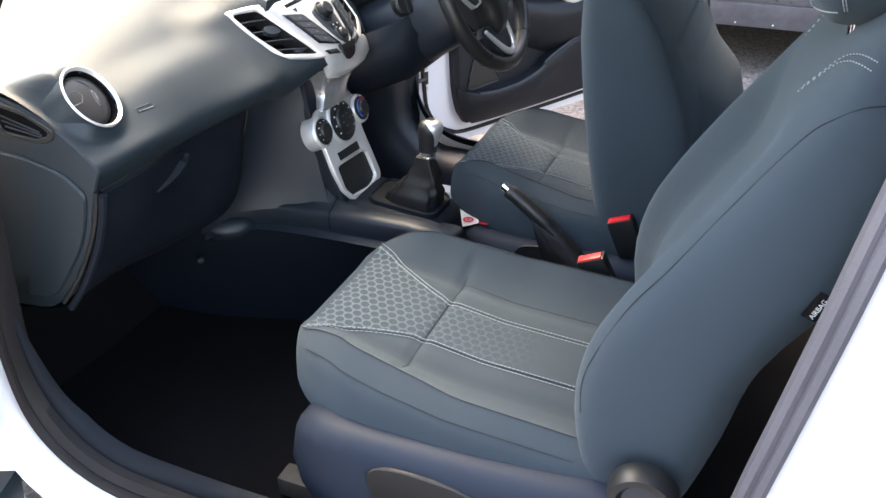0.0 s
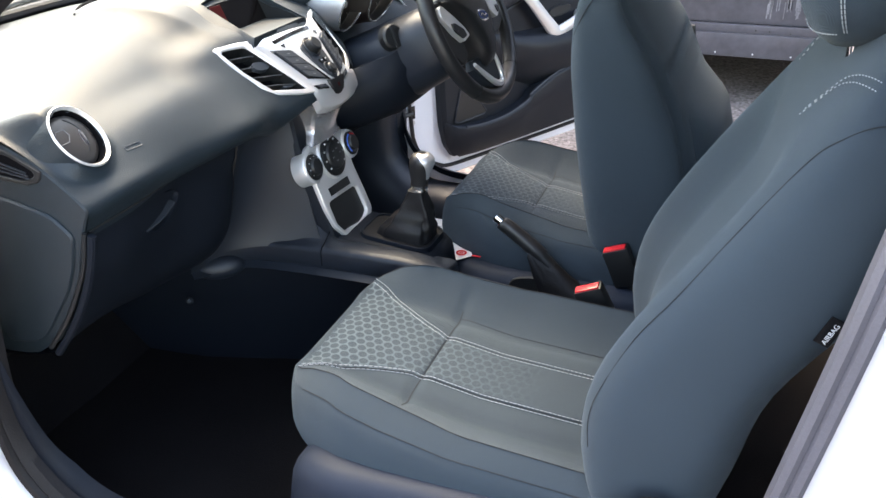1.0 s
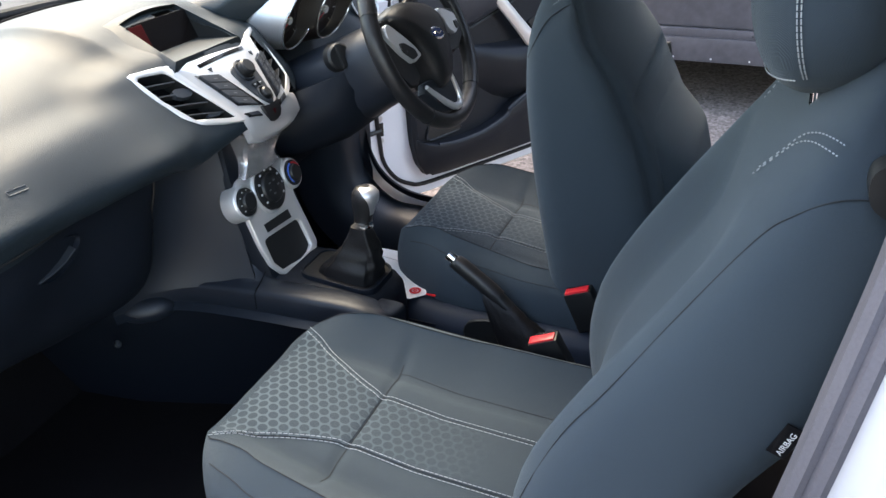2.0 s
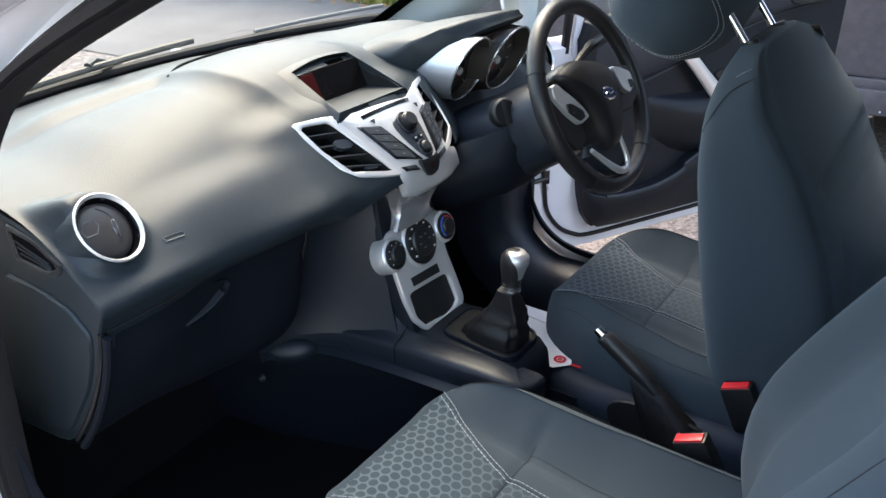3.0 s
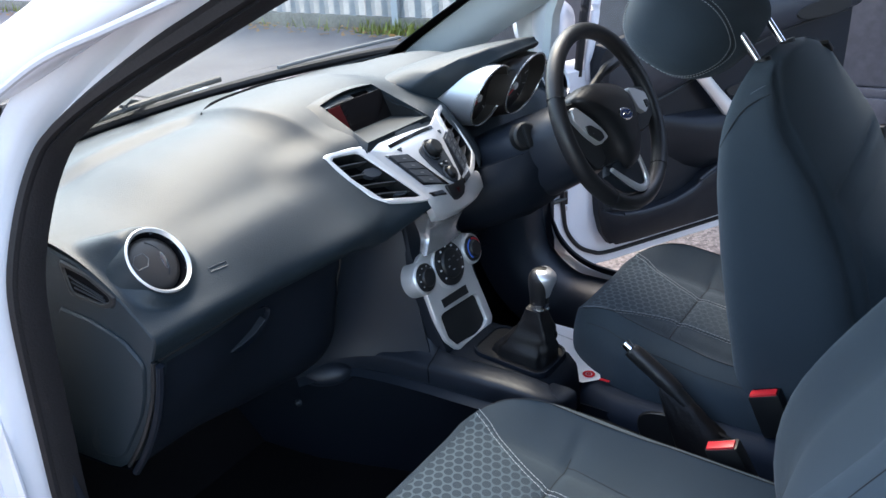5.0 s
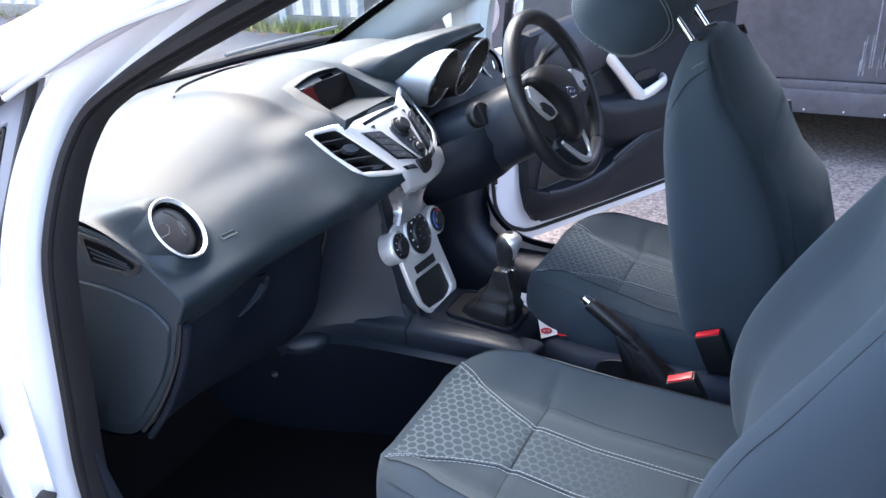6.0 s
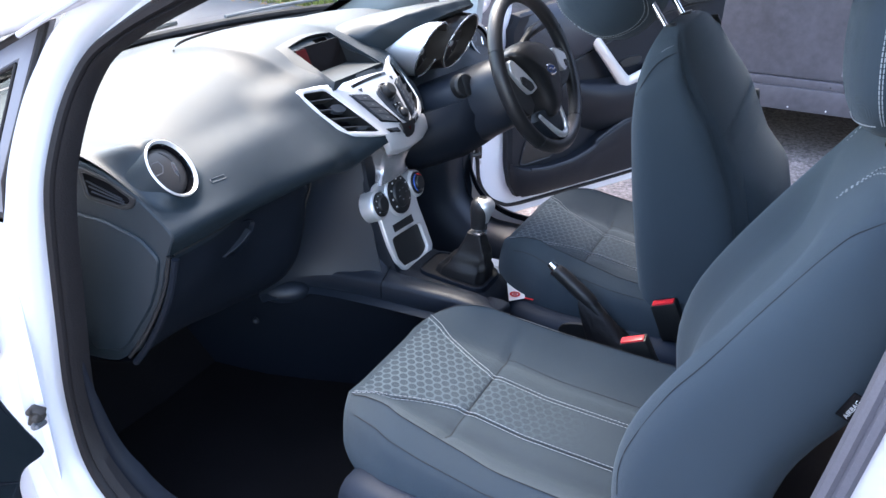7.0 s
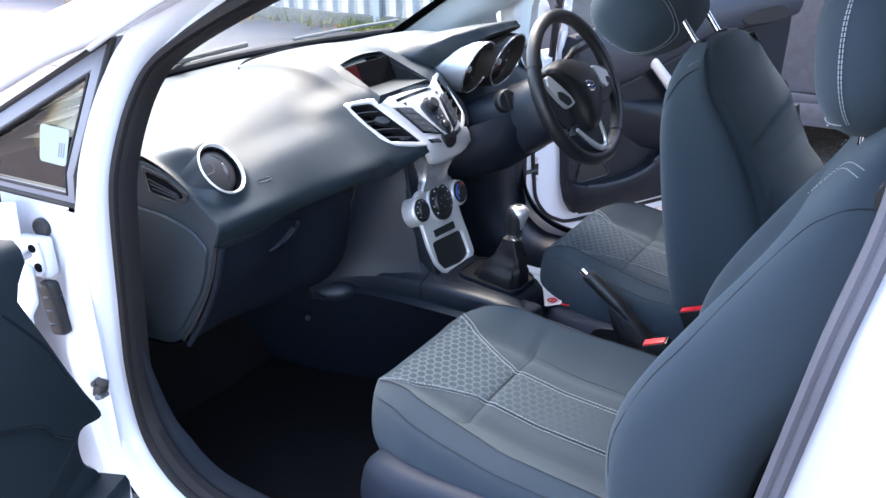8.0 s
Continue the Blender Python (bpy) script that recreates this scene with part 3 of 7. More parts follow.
part("bonnet", surface(14, 10, lambda u, v: Vector((-1.95 + 0.85 * u, -0.76 + 1.52 * v, 0.56 + 0.27 * u ** 0.7 - 0.03 * (2 * v - 1) ** 2)), 0.004), M_WHITE, car)
part("cowl", surface(4, 12, lambda u, v: Vector((-1.10 + 0.10 * u + 0.10 * (2 * v - 1) ** 2, -0.72 + 1.44 * v, 0.90 + 0.045 * u)), 0.004), M_BLACK, car)


def screen_place(u, v):
    w = 2 * v - 1
    return Vector((-1.03 + 0.82 * u + 0.10 * w * w * (1 - 0.5 * u), w * (0.70 - 0.13 * u), 0.95 + 0.41 * u + 0.02 * math.sin(math.pi * u) - 0.012 * w * w))


ws = part("windscreen", turned(surface(10, 14, screen_place), (0.4, 0, -1)), M_GLASS, car, "clear windscreen glass")
ws.visible_shadow = False
part("screen_seal", tube([screen_place(0.0, k / 14) + Vector((0, 0, 0.004)) for k in range(15)], 0.012, 8), M_RUBBER, car)
# dark blade given a grey colour to paint its bright edge highlight
part("wiper", tube([screen_place(0.022 + 0.040 * k / 6, 0.70 + 0.26 * k / 6) + Vector((-0.008, 0, 0.012)) for k in range(7)], 0.005, 8), M_TAB, car, "wiper blade, greyed for the highlight on its edge")
part("wiper", tube([screen_place(0.03 + 0.03 * k / 6, 0.22 + 0.34 * k / 6) + Vector((-0.008, 0, 0.010)) for k in range(7)], 0.007, 8), M_BLACK, car, "black wiper blade")
part("wiper_arm", tube([screen_place(-0.03, 0.46) + Vector((0, 0, 0.02)), screen_place(0.02, 0.40) + Vector((0, 0, 0.03)), screen_place(0.045, 0.38) + Vector((-0.008, 0, 0.014))], 0.008, 8), M_BLACK, car)
stk = part("window_sticker", prism(chaikin(dense_line([(-0.668, 1.012), (-0.590, 1.012), (-0.590, 0.956), (-0.658, 0.956)], 4), 2), lambda u, v, h: Vector((u, -(0.7275 - max(0, v - 0.95) * 0.35 + h), v)), 0.0, 0.001), M_STICKER, car, "pale green window sticker")
for k in range(3):
    part("sticker_bar", prism([(-0.612 + 0.006 * k, 0.990), (-0.609 + 0.006 * k, 0.990), (-0.609 + 0.006 * k, 0.968), (-0.612 + 0.006 * k, 0.968)], lambda u, v, h: Vector((u, -(0.7275 - max(0, v - 0.95) * 0.35 + h), v)), 0.001, 0.0014), M_TAB, stk)
# plain roof out of view, added to keep sky light off the seats
part("roof", surface(12, 12, lambda u, v: Vector((-0.20 + 1.98 * u, (2 * v - 1) * 0.57, 1.355 + 0.085 * math.sin(math.pi * min(1, 0.25 + 0.6 * u)) - 0.02 * (2 * v - 1) ** 2)), 0.02), M_WHITE, car)
part("floor_carpet", surface(20, 16, lambda u, v: Vector((-0.95 + 1.9 * u, -0.66 + 1.32 * v, 0.255 + 0.28 * max(0, 0.10 - u) * 10 * 0.9 + 0.004 * math.sin(40 * u) * math.sin(31 * v)))), M_CARPET, car, "black floor carpet")
part("bulkhead", block(-1.0, -0.86, -0.68, 0.68, 0.25, 0.92, 0.01), M_CARPET, car)
part("rear_panel", block(1.02, 1.06, -0.68, 0.68, 0.25, 0.90, 0.01), M_CARPET, car)
part("parcel_shelf", block(1.06, 1.70, -0.66, 0.66, 0.86, 0.89, 0.01), M_CARPET, car)
part("tailgate", block(1.70, 1.76, -0.68, 0.68, 0.26, 0.92, 0.02), M_WHITE, car)
tg = part("tailgate_glass", block(1.728, 1.733, -0.62, 0.62, 0.92, 1.40, 0), M_GLASS, car, "tailgate glass")
tg.visible_shadow = False
for sgn in (-1, 1):
    front = -0.47 if sgn > 0 else -0.60
    if sgn < 0:
        part("kick_panel", block(-1.0, front, -0.69, -0.655, 0.24, 0.58, 0.02, 3), M_CARPET, car)
    else:
        bend = smooth_path([(-1.0, 0.590, 0), (-0.68, 0.596, 0), (-0.60, 0.606, 0), (-0.545, 0.624, 0), (-0.505, 0.652, 0), (-0.482, 0.690, 0)], 5)
        part("kick_panel", loft([[Vector((q.x, q.y, z)) for q in bend] + [Vector((-1.0, 0.69, z))] for z in (0.24, 0.50, 0.84)]), M_CONSOLE, car, "dark curved footwell trim", 60)
    part("sill_trim", loft([[Vector((x, sgn * y, z)) for y, z in ((0.664, 0.24), (0.664, 0.290), (0.668, 0.305), (0.676, 0.312), (0.690, 0.305), (0.690, 0.24))] for x in (-0.56, -0.3, 0.0, 0.3, 0.5)]), M_LOWER, car, "dark inner sill trim", 60)
tread = []
line = smooth_path([(-0.502, 0.72, 0), (-0.500, 0.583, 0), (-0.494, 0.490, 0), (-0.468, 0.436, 0), (-0.411, 0.392, 0), (-0.340, 0.383, 0), (-0.1, 0.384, 0), (0.45, 0.384, 0)], 5)
for k, p in enumerate(line):
    t = (line[min(k + 1, len(line) - 1)] - line[max(k - 1, 0)]).normalized()
    out = Vector((t.y, -t.x))
    tread.append([Vector((p.x + out.x * d, y, p.y + out.y * d)) for d, y in ((0.02, 0.676), (0.004, 0.674), (0.0, 0.668), (0.0, 0.655), (0.004, 0.622), (0.015, 0.588), (0.040, 0.562), (0.075, 0.546), (0.13, 0.524))])
part("sill_tread", loft(tread, closed=False, caps=False), M_CONSOLE, car, "dark sill tread and footwell trim", 60)
rings = []
for s in range(13):
    q = screen_place(0.98 * s / 12, 1.0)
    rings.append([q + Vector((0.012, 0, -0.003)) + Vector(d) for d in ((0.0, -0.050, -0.004), (0.05, -0.042, -0.036), (0.078, -0.022, -0.050), (0.092, 0.005, -0.062), (0.03, 0.03, -0.03), (-0.02, 0.01, 0.01))])
part("screen_band", surface(16, 3, lambda u, v: screen_place(0.02 + 0.96 * u, 0.938 + 0.075 * v) + Vector((0.004, 0, -0.010)), 0.002), M_VOID, car, "black edge band of the windscreen")
part("pillar_trim", loft(rings), M_GREYTRIM, car, "pale grey pillar trim")
part("corner_trim", loft([[Vector((x + dx, y + dy, z)) for dx, dy in ((-0.013, -0.003), (0.011, -0.010), (0.016, 0.02), (-0.013, 0.03))] for x, y, z in ((-0.482, 0.655, 0.92), (-0.472, 0.650, 1.0), (-0.458, 0.634, 1.055), (-0.42, 0.612, 1.13))]), M_GREYTRIM, car, "pale grey upright trim")
part("header_trim", loft([[Vector((x, y + dy, z + dz)) for dy, dz in ((-0.015, -0.012), (-0.03, 0.02), (0.01, 0.05), (0.03, 0.0))] for x, y, z in ((-0.44, 0.60, 1.12), (-0.22, 0.575, 1.208), (0.0, 0.55, 1.283), (0.25, 0.535, 1.325))]), M_GREYTRIM, car, "pale grey header trim")

# ---- dashboard ----
dash = thing("dashboard", "dark blue-grey moulded dashboard with silver centre panel", "dashboard")
D_END = [(-1.0, .925), (-.86, .945), (-.72, .96), (-.60, .955), (-.517, .938), (-.450, .905), (-.404, .870), (-.383, .849), (-.393, .823), (-.408, .797), (-.428, .72), (-.485, .62), (-.56, .58), (-.72, .56)]
D_MID = [(-1.02, .94), (-.89, .96), (-.77, .985), (-.64, .99), (-.54, .968), (-.455, .92), (-.40, .87), (-.382, .842), (-.392, .818), (-.425, .80), (-.44, .72), (-.47, .62), (-.54, .57), (-.72, .55)]
D_INN = [(-1.03, .945), (-.90, .965), (-.79, .993), (-.67, 1.01), (-.565, .99), (-.475, .937), (-.40, .88), (-.362, .848), (-.372, .82), (-.42, .80), (-.43, .72), (-.46, .62), (-.53, .57), (-.72, .55)]
D_REC = [(-1.03, .945), (-.90, .965), (-.79, .993), (-.67, 1.012), (-.565, .995), (-.475, .937), (-.405, .88), (-.368, .842), (-.38, .80), (-.45, .79), (-.50, .72), (-.56, .62), (-.62, .57), (-.72, .55)]
D_CEN = [(-1.03, .945), (-.92, .967), (-.80, .998), (-.68, 1.018), (-.57, 1.005), (-.46, .942), (-.405, .885), (-.372, .84), (-.38, .80), (-.44, .77), (-.50, .70), (-.56, .62), (-.62, .57), (-.72, .55)]
D_DRV = [(-1.02, .94), (-.90, .96), (-.78, .985), (-.68, .995), (-.58, .985), (-.51, .950), (-.485, .90), (-.45, .855), (-.43, .82), (-.44, .79), (-.46, .72), (-.50, .62), (-.56, .57), (-.72, .55)]
SECTIONS = [(-.608, D_END), (-.50, D_END), (-.38, D_MID), (-.224, D_INN), (-.168, D_REC), (-.06, D_CEN), (.09, D_CEN), (.20, D_DRV), (.45, D_DRV), (.55, D_END), (.635, D_END)]
NP = 5


PANEL_EDGE = [(-0.164, 0.102), (-0.097, 0.086), (-0.048, 0.070), (0.03, 0.063), (0.085, 0.062), (0.168, 0.092), (0.176, 0.015), (0.148, -0.045), (0.124, -0.088), (0.04, -0.098), (-0.047, -0.088), (-0.052, -0.061), (-0.122, -0.026), (-0.147, 0.010)]
VENT_AT, VENT_N = Vector((-0.4374, -0.5412, 0.9256)), Vector((0.78, 0.18, 0.60)).normalized()


def outside(poly, p):
    """How far a flat point lies outside a closed outline; 0 within it."""
    inside, best = False, 9.0
    for (a, b), (c, d) in zip(poly, poly[1:] + poly[:1]):
        if (b > p[1]) != (d > p[1]) and p[0] < (c - a) * (p[1] - b) / (d - b) + a:
            inside = not inside
        f = min(1, max(0, ((p[0] - a) * (c - a) + (p[1] - b) * (d - b)) / ((c - a) ** 2 + (d - b) ** 2)))
        best = min(best, math.hypot(p[0] - a - f * (c - a), p[1] - b - f * (d - b)))
    return 0.0 if inside else best


def faired(p):
    """Draws the dash skin up to the edge of the silver panel and round the passenger vent."""
    v, n = (p.x + 0.40) * -0.692 + (p.z - 0.88) * 0.722, (p.x + 0.40) * 0.722 + (p.z - 0.88) * 0.692
    if abs(n) < 0.10 and -0.16 < v < 0.22 and abs(p.y) < 0.34:
        w = 1 - smoothed(0.0, 0.125, outside(PANEL_EDGE, (p.y, v)))
        c = max(-0.17, min(0.155, p.y - 0.015))
        w *= 1 - smoothed(0.090, 0.175, v)
        goal = 0.03 - 1.2 * c * c - 3.0 * max(0, -v - 0.055) ** 1.5 - 0.0015
        p = p + Vector((0.722, 0, 0.692)) * 0.5 * (goal - n + math.sqrt((goal - n) ** 2 + 0.00006)) * w
    d = p - VENT_AT
    n = d.dot(VENT_N)
    if d.length < 0.16:
        q = d - VENT_N * n
        side = q.normalized().dot(Vector((-0.72, -0.62, 0.32)).normalized()) if q.length > 1e-6 else 0
        reach = 0.018 + 0.036 * max(0, side) ** 2
        w = 1 - smoothed(0.0, 1.0, (q.length - 0.050) / reach)
        p = p + VENT_N * (-0.002 - n) * w * smoothed(-0.602, -0.580, p.y)
    return p


def dash_point(y, s):
    """The dash's skin at y across, s from 0 at the screen to 1 under the knees."""
    k = 0
    while k < len(SECTIONS) - 2 and y > SECTIONS[k + 1][0]:
        k += 1
    ya, yb = SECTIONS[k][0], SECTIONS[k + 1][0]
    t = min(1, max(0, (y - ya) / (yb - ya)))
    # smooth across, by slopes at each section
    def slope(i, j):
        a, b = max(0, i - 1), min(len(SECTIONS) - 1, i + 1)
        if i in (0, len(SECTIONS) - 1):
            return Vector((0, 0))
        return (Vector(SECTIONS[b][1][j]) - Vector(SECTIONS[a][1][j])) / (SECTIONS[b][0] - SECTIONS[a][0])
    m = len(D_END) - 1
    i = min(int(s * m), m - 1)
    f = s * m - i
    c = []
    w = yb - ya
    for j in (i - 1, i, i + 1, i + 2):
        j = min(max(j, 0), m)
        p, q = Vector(SECTIONS[k][1][j]), Vector(SECTIONS[k + 1][1][j])
        c.append(p * (2 * t ** 3 - 3 * t * t + 1) + slope(k, j) * w * (t ** 3 - 2 * t * t + t) + q * (3 * t * t - 2 * t ** 3) + slope(k + 1, j) * w * (t ** 3 - t * t))
    a, b, d, e = c
    q = 0.5 * (2 * b + (d - a) * f + (2 * a - 5 * b + 4 * d - e) * f * f + (3 * b - a - 3 * d + e) * f ** 3)
    back = 0.10 * (y / 0.64) ** 2 * max(0, 1 - s * 4)
    # the raised middle of the pad ends in a soft step on the passenger's side
    x = q.x + back
    line = -0.150 + 0.18 * min(0.11, max(0, x + 0.63))
    over = min(1, max(0, (line - y) / 0.062))
    fall = 0.018 * (1 - (1 - over) ** 2) * smoothed(-0.815, -0.765, x) * (1 - smoothed(-0.51, -0.43, x)) * smoothed(-0.60, -0.34, y) * (s < 0.6)
    return faired(Vector((x, y, q.y - fall)))


def smoothed(a, b, x):
    t = min(1, max(0, (x - a) / (b - a)))
    return t * t * (3 - 2 * t)


def dash_at(x, y):
    """The point of the dash's top at x, y."""
    a, b = 0.0, 0.5
    for _ in range(20):
        m = (a + b) / 2
        if dash_point(y, m).x < x:
            a = m
        else:
            b = m
    return dash_point(y, a)


# the display opening, clockwise from its far corner on the passenger's side
DISP = [Vector((-0.556, -0.069, 1.002)), Vector((-0.556, 0.080, 1.007)), Vector((-0.434, 0.092, 0.957)), Vector((-0.434, -0.091, 0.957))]


def in_display(x, y):
    f = (x + 0.556) / 0.122
    return 0 < f < 1 and -0.066 - 0.022 * f < y < 0.077 + 0.012 * f


bm = surface(240, 150, lambda u, v: dash_point(-0.608 + 1.243 * u, v))
gone = [f for f in bm.faces if f.calc_center_median().z > 0.9 and in_display(f.calc_center_median().x, f.calc_center_median().y)]
for f in bm.faces:
    c = f.calc_center_median()
    v, n = (c.x + 0.40) * -0.692 + (c.z - 0.88) * 0.722, (c.x + 0.40) * 0.722 + (c.z - 0.88) * 0.692
    if abs(n) < 0.05 and outside([(0.015 + (a - 0.015) * 0.965, b * 0.93) for a, b in PANEL_EDGE], (c.y, v)) == 0 and f not in gone:
        gone.append(f)
for f in bm.faces:
    c = f.calc_center_median() - VENT_AT
    if (c - VENT_N * c.dot(VENT_N)).length < 0.0435 and abs(c.dot(VENT_N)) < 0.06 and f not in gone:
        gone.append(f)
bmesh.ops.delete(bm, geom=gone, context='FACES')
# faces of the skin below z 0.802 go to a darker material
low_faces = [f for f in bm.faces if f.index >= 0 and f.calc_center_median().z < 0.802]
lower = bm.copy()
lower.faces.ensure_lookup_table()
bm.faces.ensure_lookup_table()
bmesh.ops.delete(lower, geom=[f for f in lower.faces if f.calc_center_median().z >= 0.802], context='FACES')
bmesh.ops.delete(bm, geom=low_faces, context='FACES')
part("dash_skin", bm, M_DASH, dash, sharp=60)
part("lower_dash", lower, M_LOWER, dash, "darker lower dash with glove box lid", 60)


def disp_edge(grow, up):
    """The opening's edge: arched at the far side, straight at the others, widened by grow."""
    c = sum(DISP, Vector()) / 4
    out = []
    for k, (a, b) in enumerate(zip(DISP, DISP[1:] + DISP[:1])):
        for i in range(8):
            t = i / 8
            p = a.lerp(b, t) + Vector((-0.005, 0, 0.006)) * (math.sin(math.pi * t) if k == 0 else 0)
            far = min(1, max(0, (-0.434 - p.x) / 0.122))
            p += Vector((-1.0 if k == 0 else 0.0, (p.y - c.y) / 0.08, 0)) * grow * (0.25 + 0.75 * far)
            out.append(p + Vector((0, 0, up * far)))
    return out


def on_skin(p, sink):
    q = dash_at(p.x, p.y)
    return Vector((p.x, p.y, q.z - sink))


hood_outer = [on_skin(p, 0.004) for p in disp_edge(0.042, 0)]
hood_inner = disp_edge(0.0, 0.004)
part("display_hood", loft([hood_outer, [a.lerp(b, 0.45) + Vector((0, 0, -0.001)) for a, b in zip(hood_outer, hood_inner)], [a.lerp(b, 0.93) + Vector((0, 0, 0.001)) for a, b in zip(hood_outer, hood_inner)], hood_inner, [p + Vector((-0.002, 0, -0.003)) for p in hood_inner], [p + Vector((-0.012, 0, -0.008)) for p in hood_inner]], caps=False), M_DASH, dash, "smooth pod round the display", 40)
part("display_box", loft([[p + Vector((-0.006, 0, -0.004)) for p in hood_inner], [Vector((-0.585 + 0.10 * (p.x + 0.556) / 0.122, p.y * 0.96, 0.930)) for p in hood_inner], [Vector((-0.54, 0.008 + 0.0005 * k, 0.928)) for k in range(32)]], caps=False), M_BLACK, dash)
part("display_ledge", surface(6, 10, lambda u, v: Vector((-0.4365 - 0.084 * u, -0.090 + 0.012 * u + (0.181 - 0.024 * u) * v, 0.9575 - 0.006 * u)), 0.002), M_DASH, dash, "pale ledge below the display")
part("display_screen", prism([(-0.080, 0.951), (0.084, 0.951), (0.082, 1.003), (-0.072, 1.003)], lambda u, v, h: Vector((-0.520 - 0.42 * (v - 0.951) + h, u, v)), 0, 0.004), M_SCREEN, dash, "dark multifunction display")
part("lit_segment", prism([(-0.079, 0.953), (-0.038, 0.953), (-0.040, 1.001), (-0.072, 1.001)], lambda u, v, h: Vector((-0.5152 - 0.42 * (v - 0.951) + h, u, v)), 0, 0.001), M_REDSCREEN, dash, "red lit part of the display")

# centre panel: u across, v up the slope, h proud
PO, PV, PN = Vector((-.40, 0, .88)), Vector((-.692, 0, .722)), Vector((.722, 0, .692))


def pan(u, v, h):
    c = u - 0.015
    return PO + Vector((0, u, 0)) + PV * v + PN * (h + 0.03 - 1.2 * c * c - 3.0 * max(0, -v - 0.055) ** 1.5)


def dense(poly, n=6):
    return [(a + (c - a) * k / n, b + (d - b) * k / n) for (a, b), (c, d) in zip(poly, poly[1:] + poly[:1]) for k in range(n)]


def mirrored(poly):
    return [(0.03 - a, b) for a, b in poly][::-1]


def filled(outline, place, lo, hi, bevel=0.0015, steps=4):
    """A plate that follows a curved place(): its face is made of rings shrinking to the middle."""
    c = sum((Vector(p[:2]) for p in outline), Vector((0, 0))) / len(outline)
    o = [Vector(p[:2]) for p in outline]
    loops = [[(*p, lo) for p in o], [(*p, hi - bevel) for p in o]]
    for k in range(steps):
        f = 0.03 + 0.95 * k / (steps - 1)
        loops.append([(*p.lerp(c, f), hi) for p in o])
    return loft([[place(*q) for q in lp] for lp in loops])


def at_angles(poly, centre, n=72):
    """Points of a closed outline at even angles round a centre inside it."""
    c = Vector(centre)
    P = [Vector(p[:2]) - c for p in poly]
    out = []
    for k in range(n):
        a = 2 * math.pi * k / n
        d = Vector((math.cos(a), math.sin(a)))
        best = 0.0
        for p, q in zip(P, P[1:] + P[:1]):
            e = q - p
            den = d.x * e.y - d.y * e.x
            if abs(den) > 1e-12:
                r, f = (p.x * e.y - p.y * e.x) / den, (p.x * d.y - p.y * d.x) / den
                if 0 <= f <= 1 and r > best:
                    best = r
        out.append(tuple(c + d * best))
    return out


def rim_ring(outer, inner, place, lo, hi, bevel=0.0015):
    """A frame between two outlines of equal count, with bevels of fixed width."""
    o, i = [Vector(p) for p in outer], [Vector(p) for p in inner]
    def inset(a, b):
        d = b - a
        return a + d.normalized() * min(bevel, d.length * 0.4)
    loops = [[(*p, lo) for p in o], [(*p, hi - bevel) for p in o], [(*inset(p, q), hi) for p, q in zip(o, i)]]
    loops += [[(*inset(p, q).lerp(inset(q, p), f), hi) for p, q in zip(o, i)] for f in (0.33, 0.67)]
    loops += [[(*inset(q, p), hi) for p, q in zip(o, i)], [(*q, hi - bevel) for q in i], [(*q, lo) for q in i]]
    rows = [[place(*q) for q in lp] for lp in loops]
    return loft(rows + rows[:1], caps=False)


VQ = [(-0.157, 0.094), (-0.110, 0.077), (-0.062, -0.047), (-0.126, -0.014), (-0.147, 0.042)]
VENT_C = (-0.110, 0.022)
VENT_O = at_angles(chaikin(dense([(-0.168, 0.106), (-0.098, 0.086), (-0.050, -0.061), (-0.088, -0.046), (-0.122, -0.027), (-0.142, 0.000), (-0.156, 0.046)], 3), 2), VENT_C)
VENT_I = at_angles(chaikin(dense(VQ, 7), 2), VENT_C)
CENTRE = chaikin(dense([(-0.106, 0.088), (-0.05, 0.072), (0.08, 0.064), (0.140, 0.088), (0.092, -0.050), (0.120, -0.056), (0.124, -0.084), (0.085, -0.096), (0.030, -0.099), (-0.014, -0.096), (-0.048, -0.088), (-0.056, -0.062), (-0.054, -0.052)], 4), 1)
panel = part("centre_panel", filled(CENTRE, pan, -0.016, 0.001), M_SILVER, dash, "silver plastic radio and vent panel")
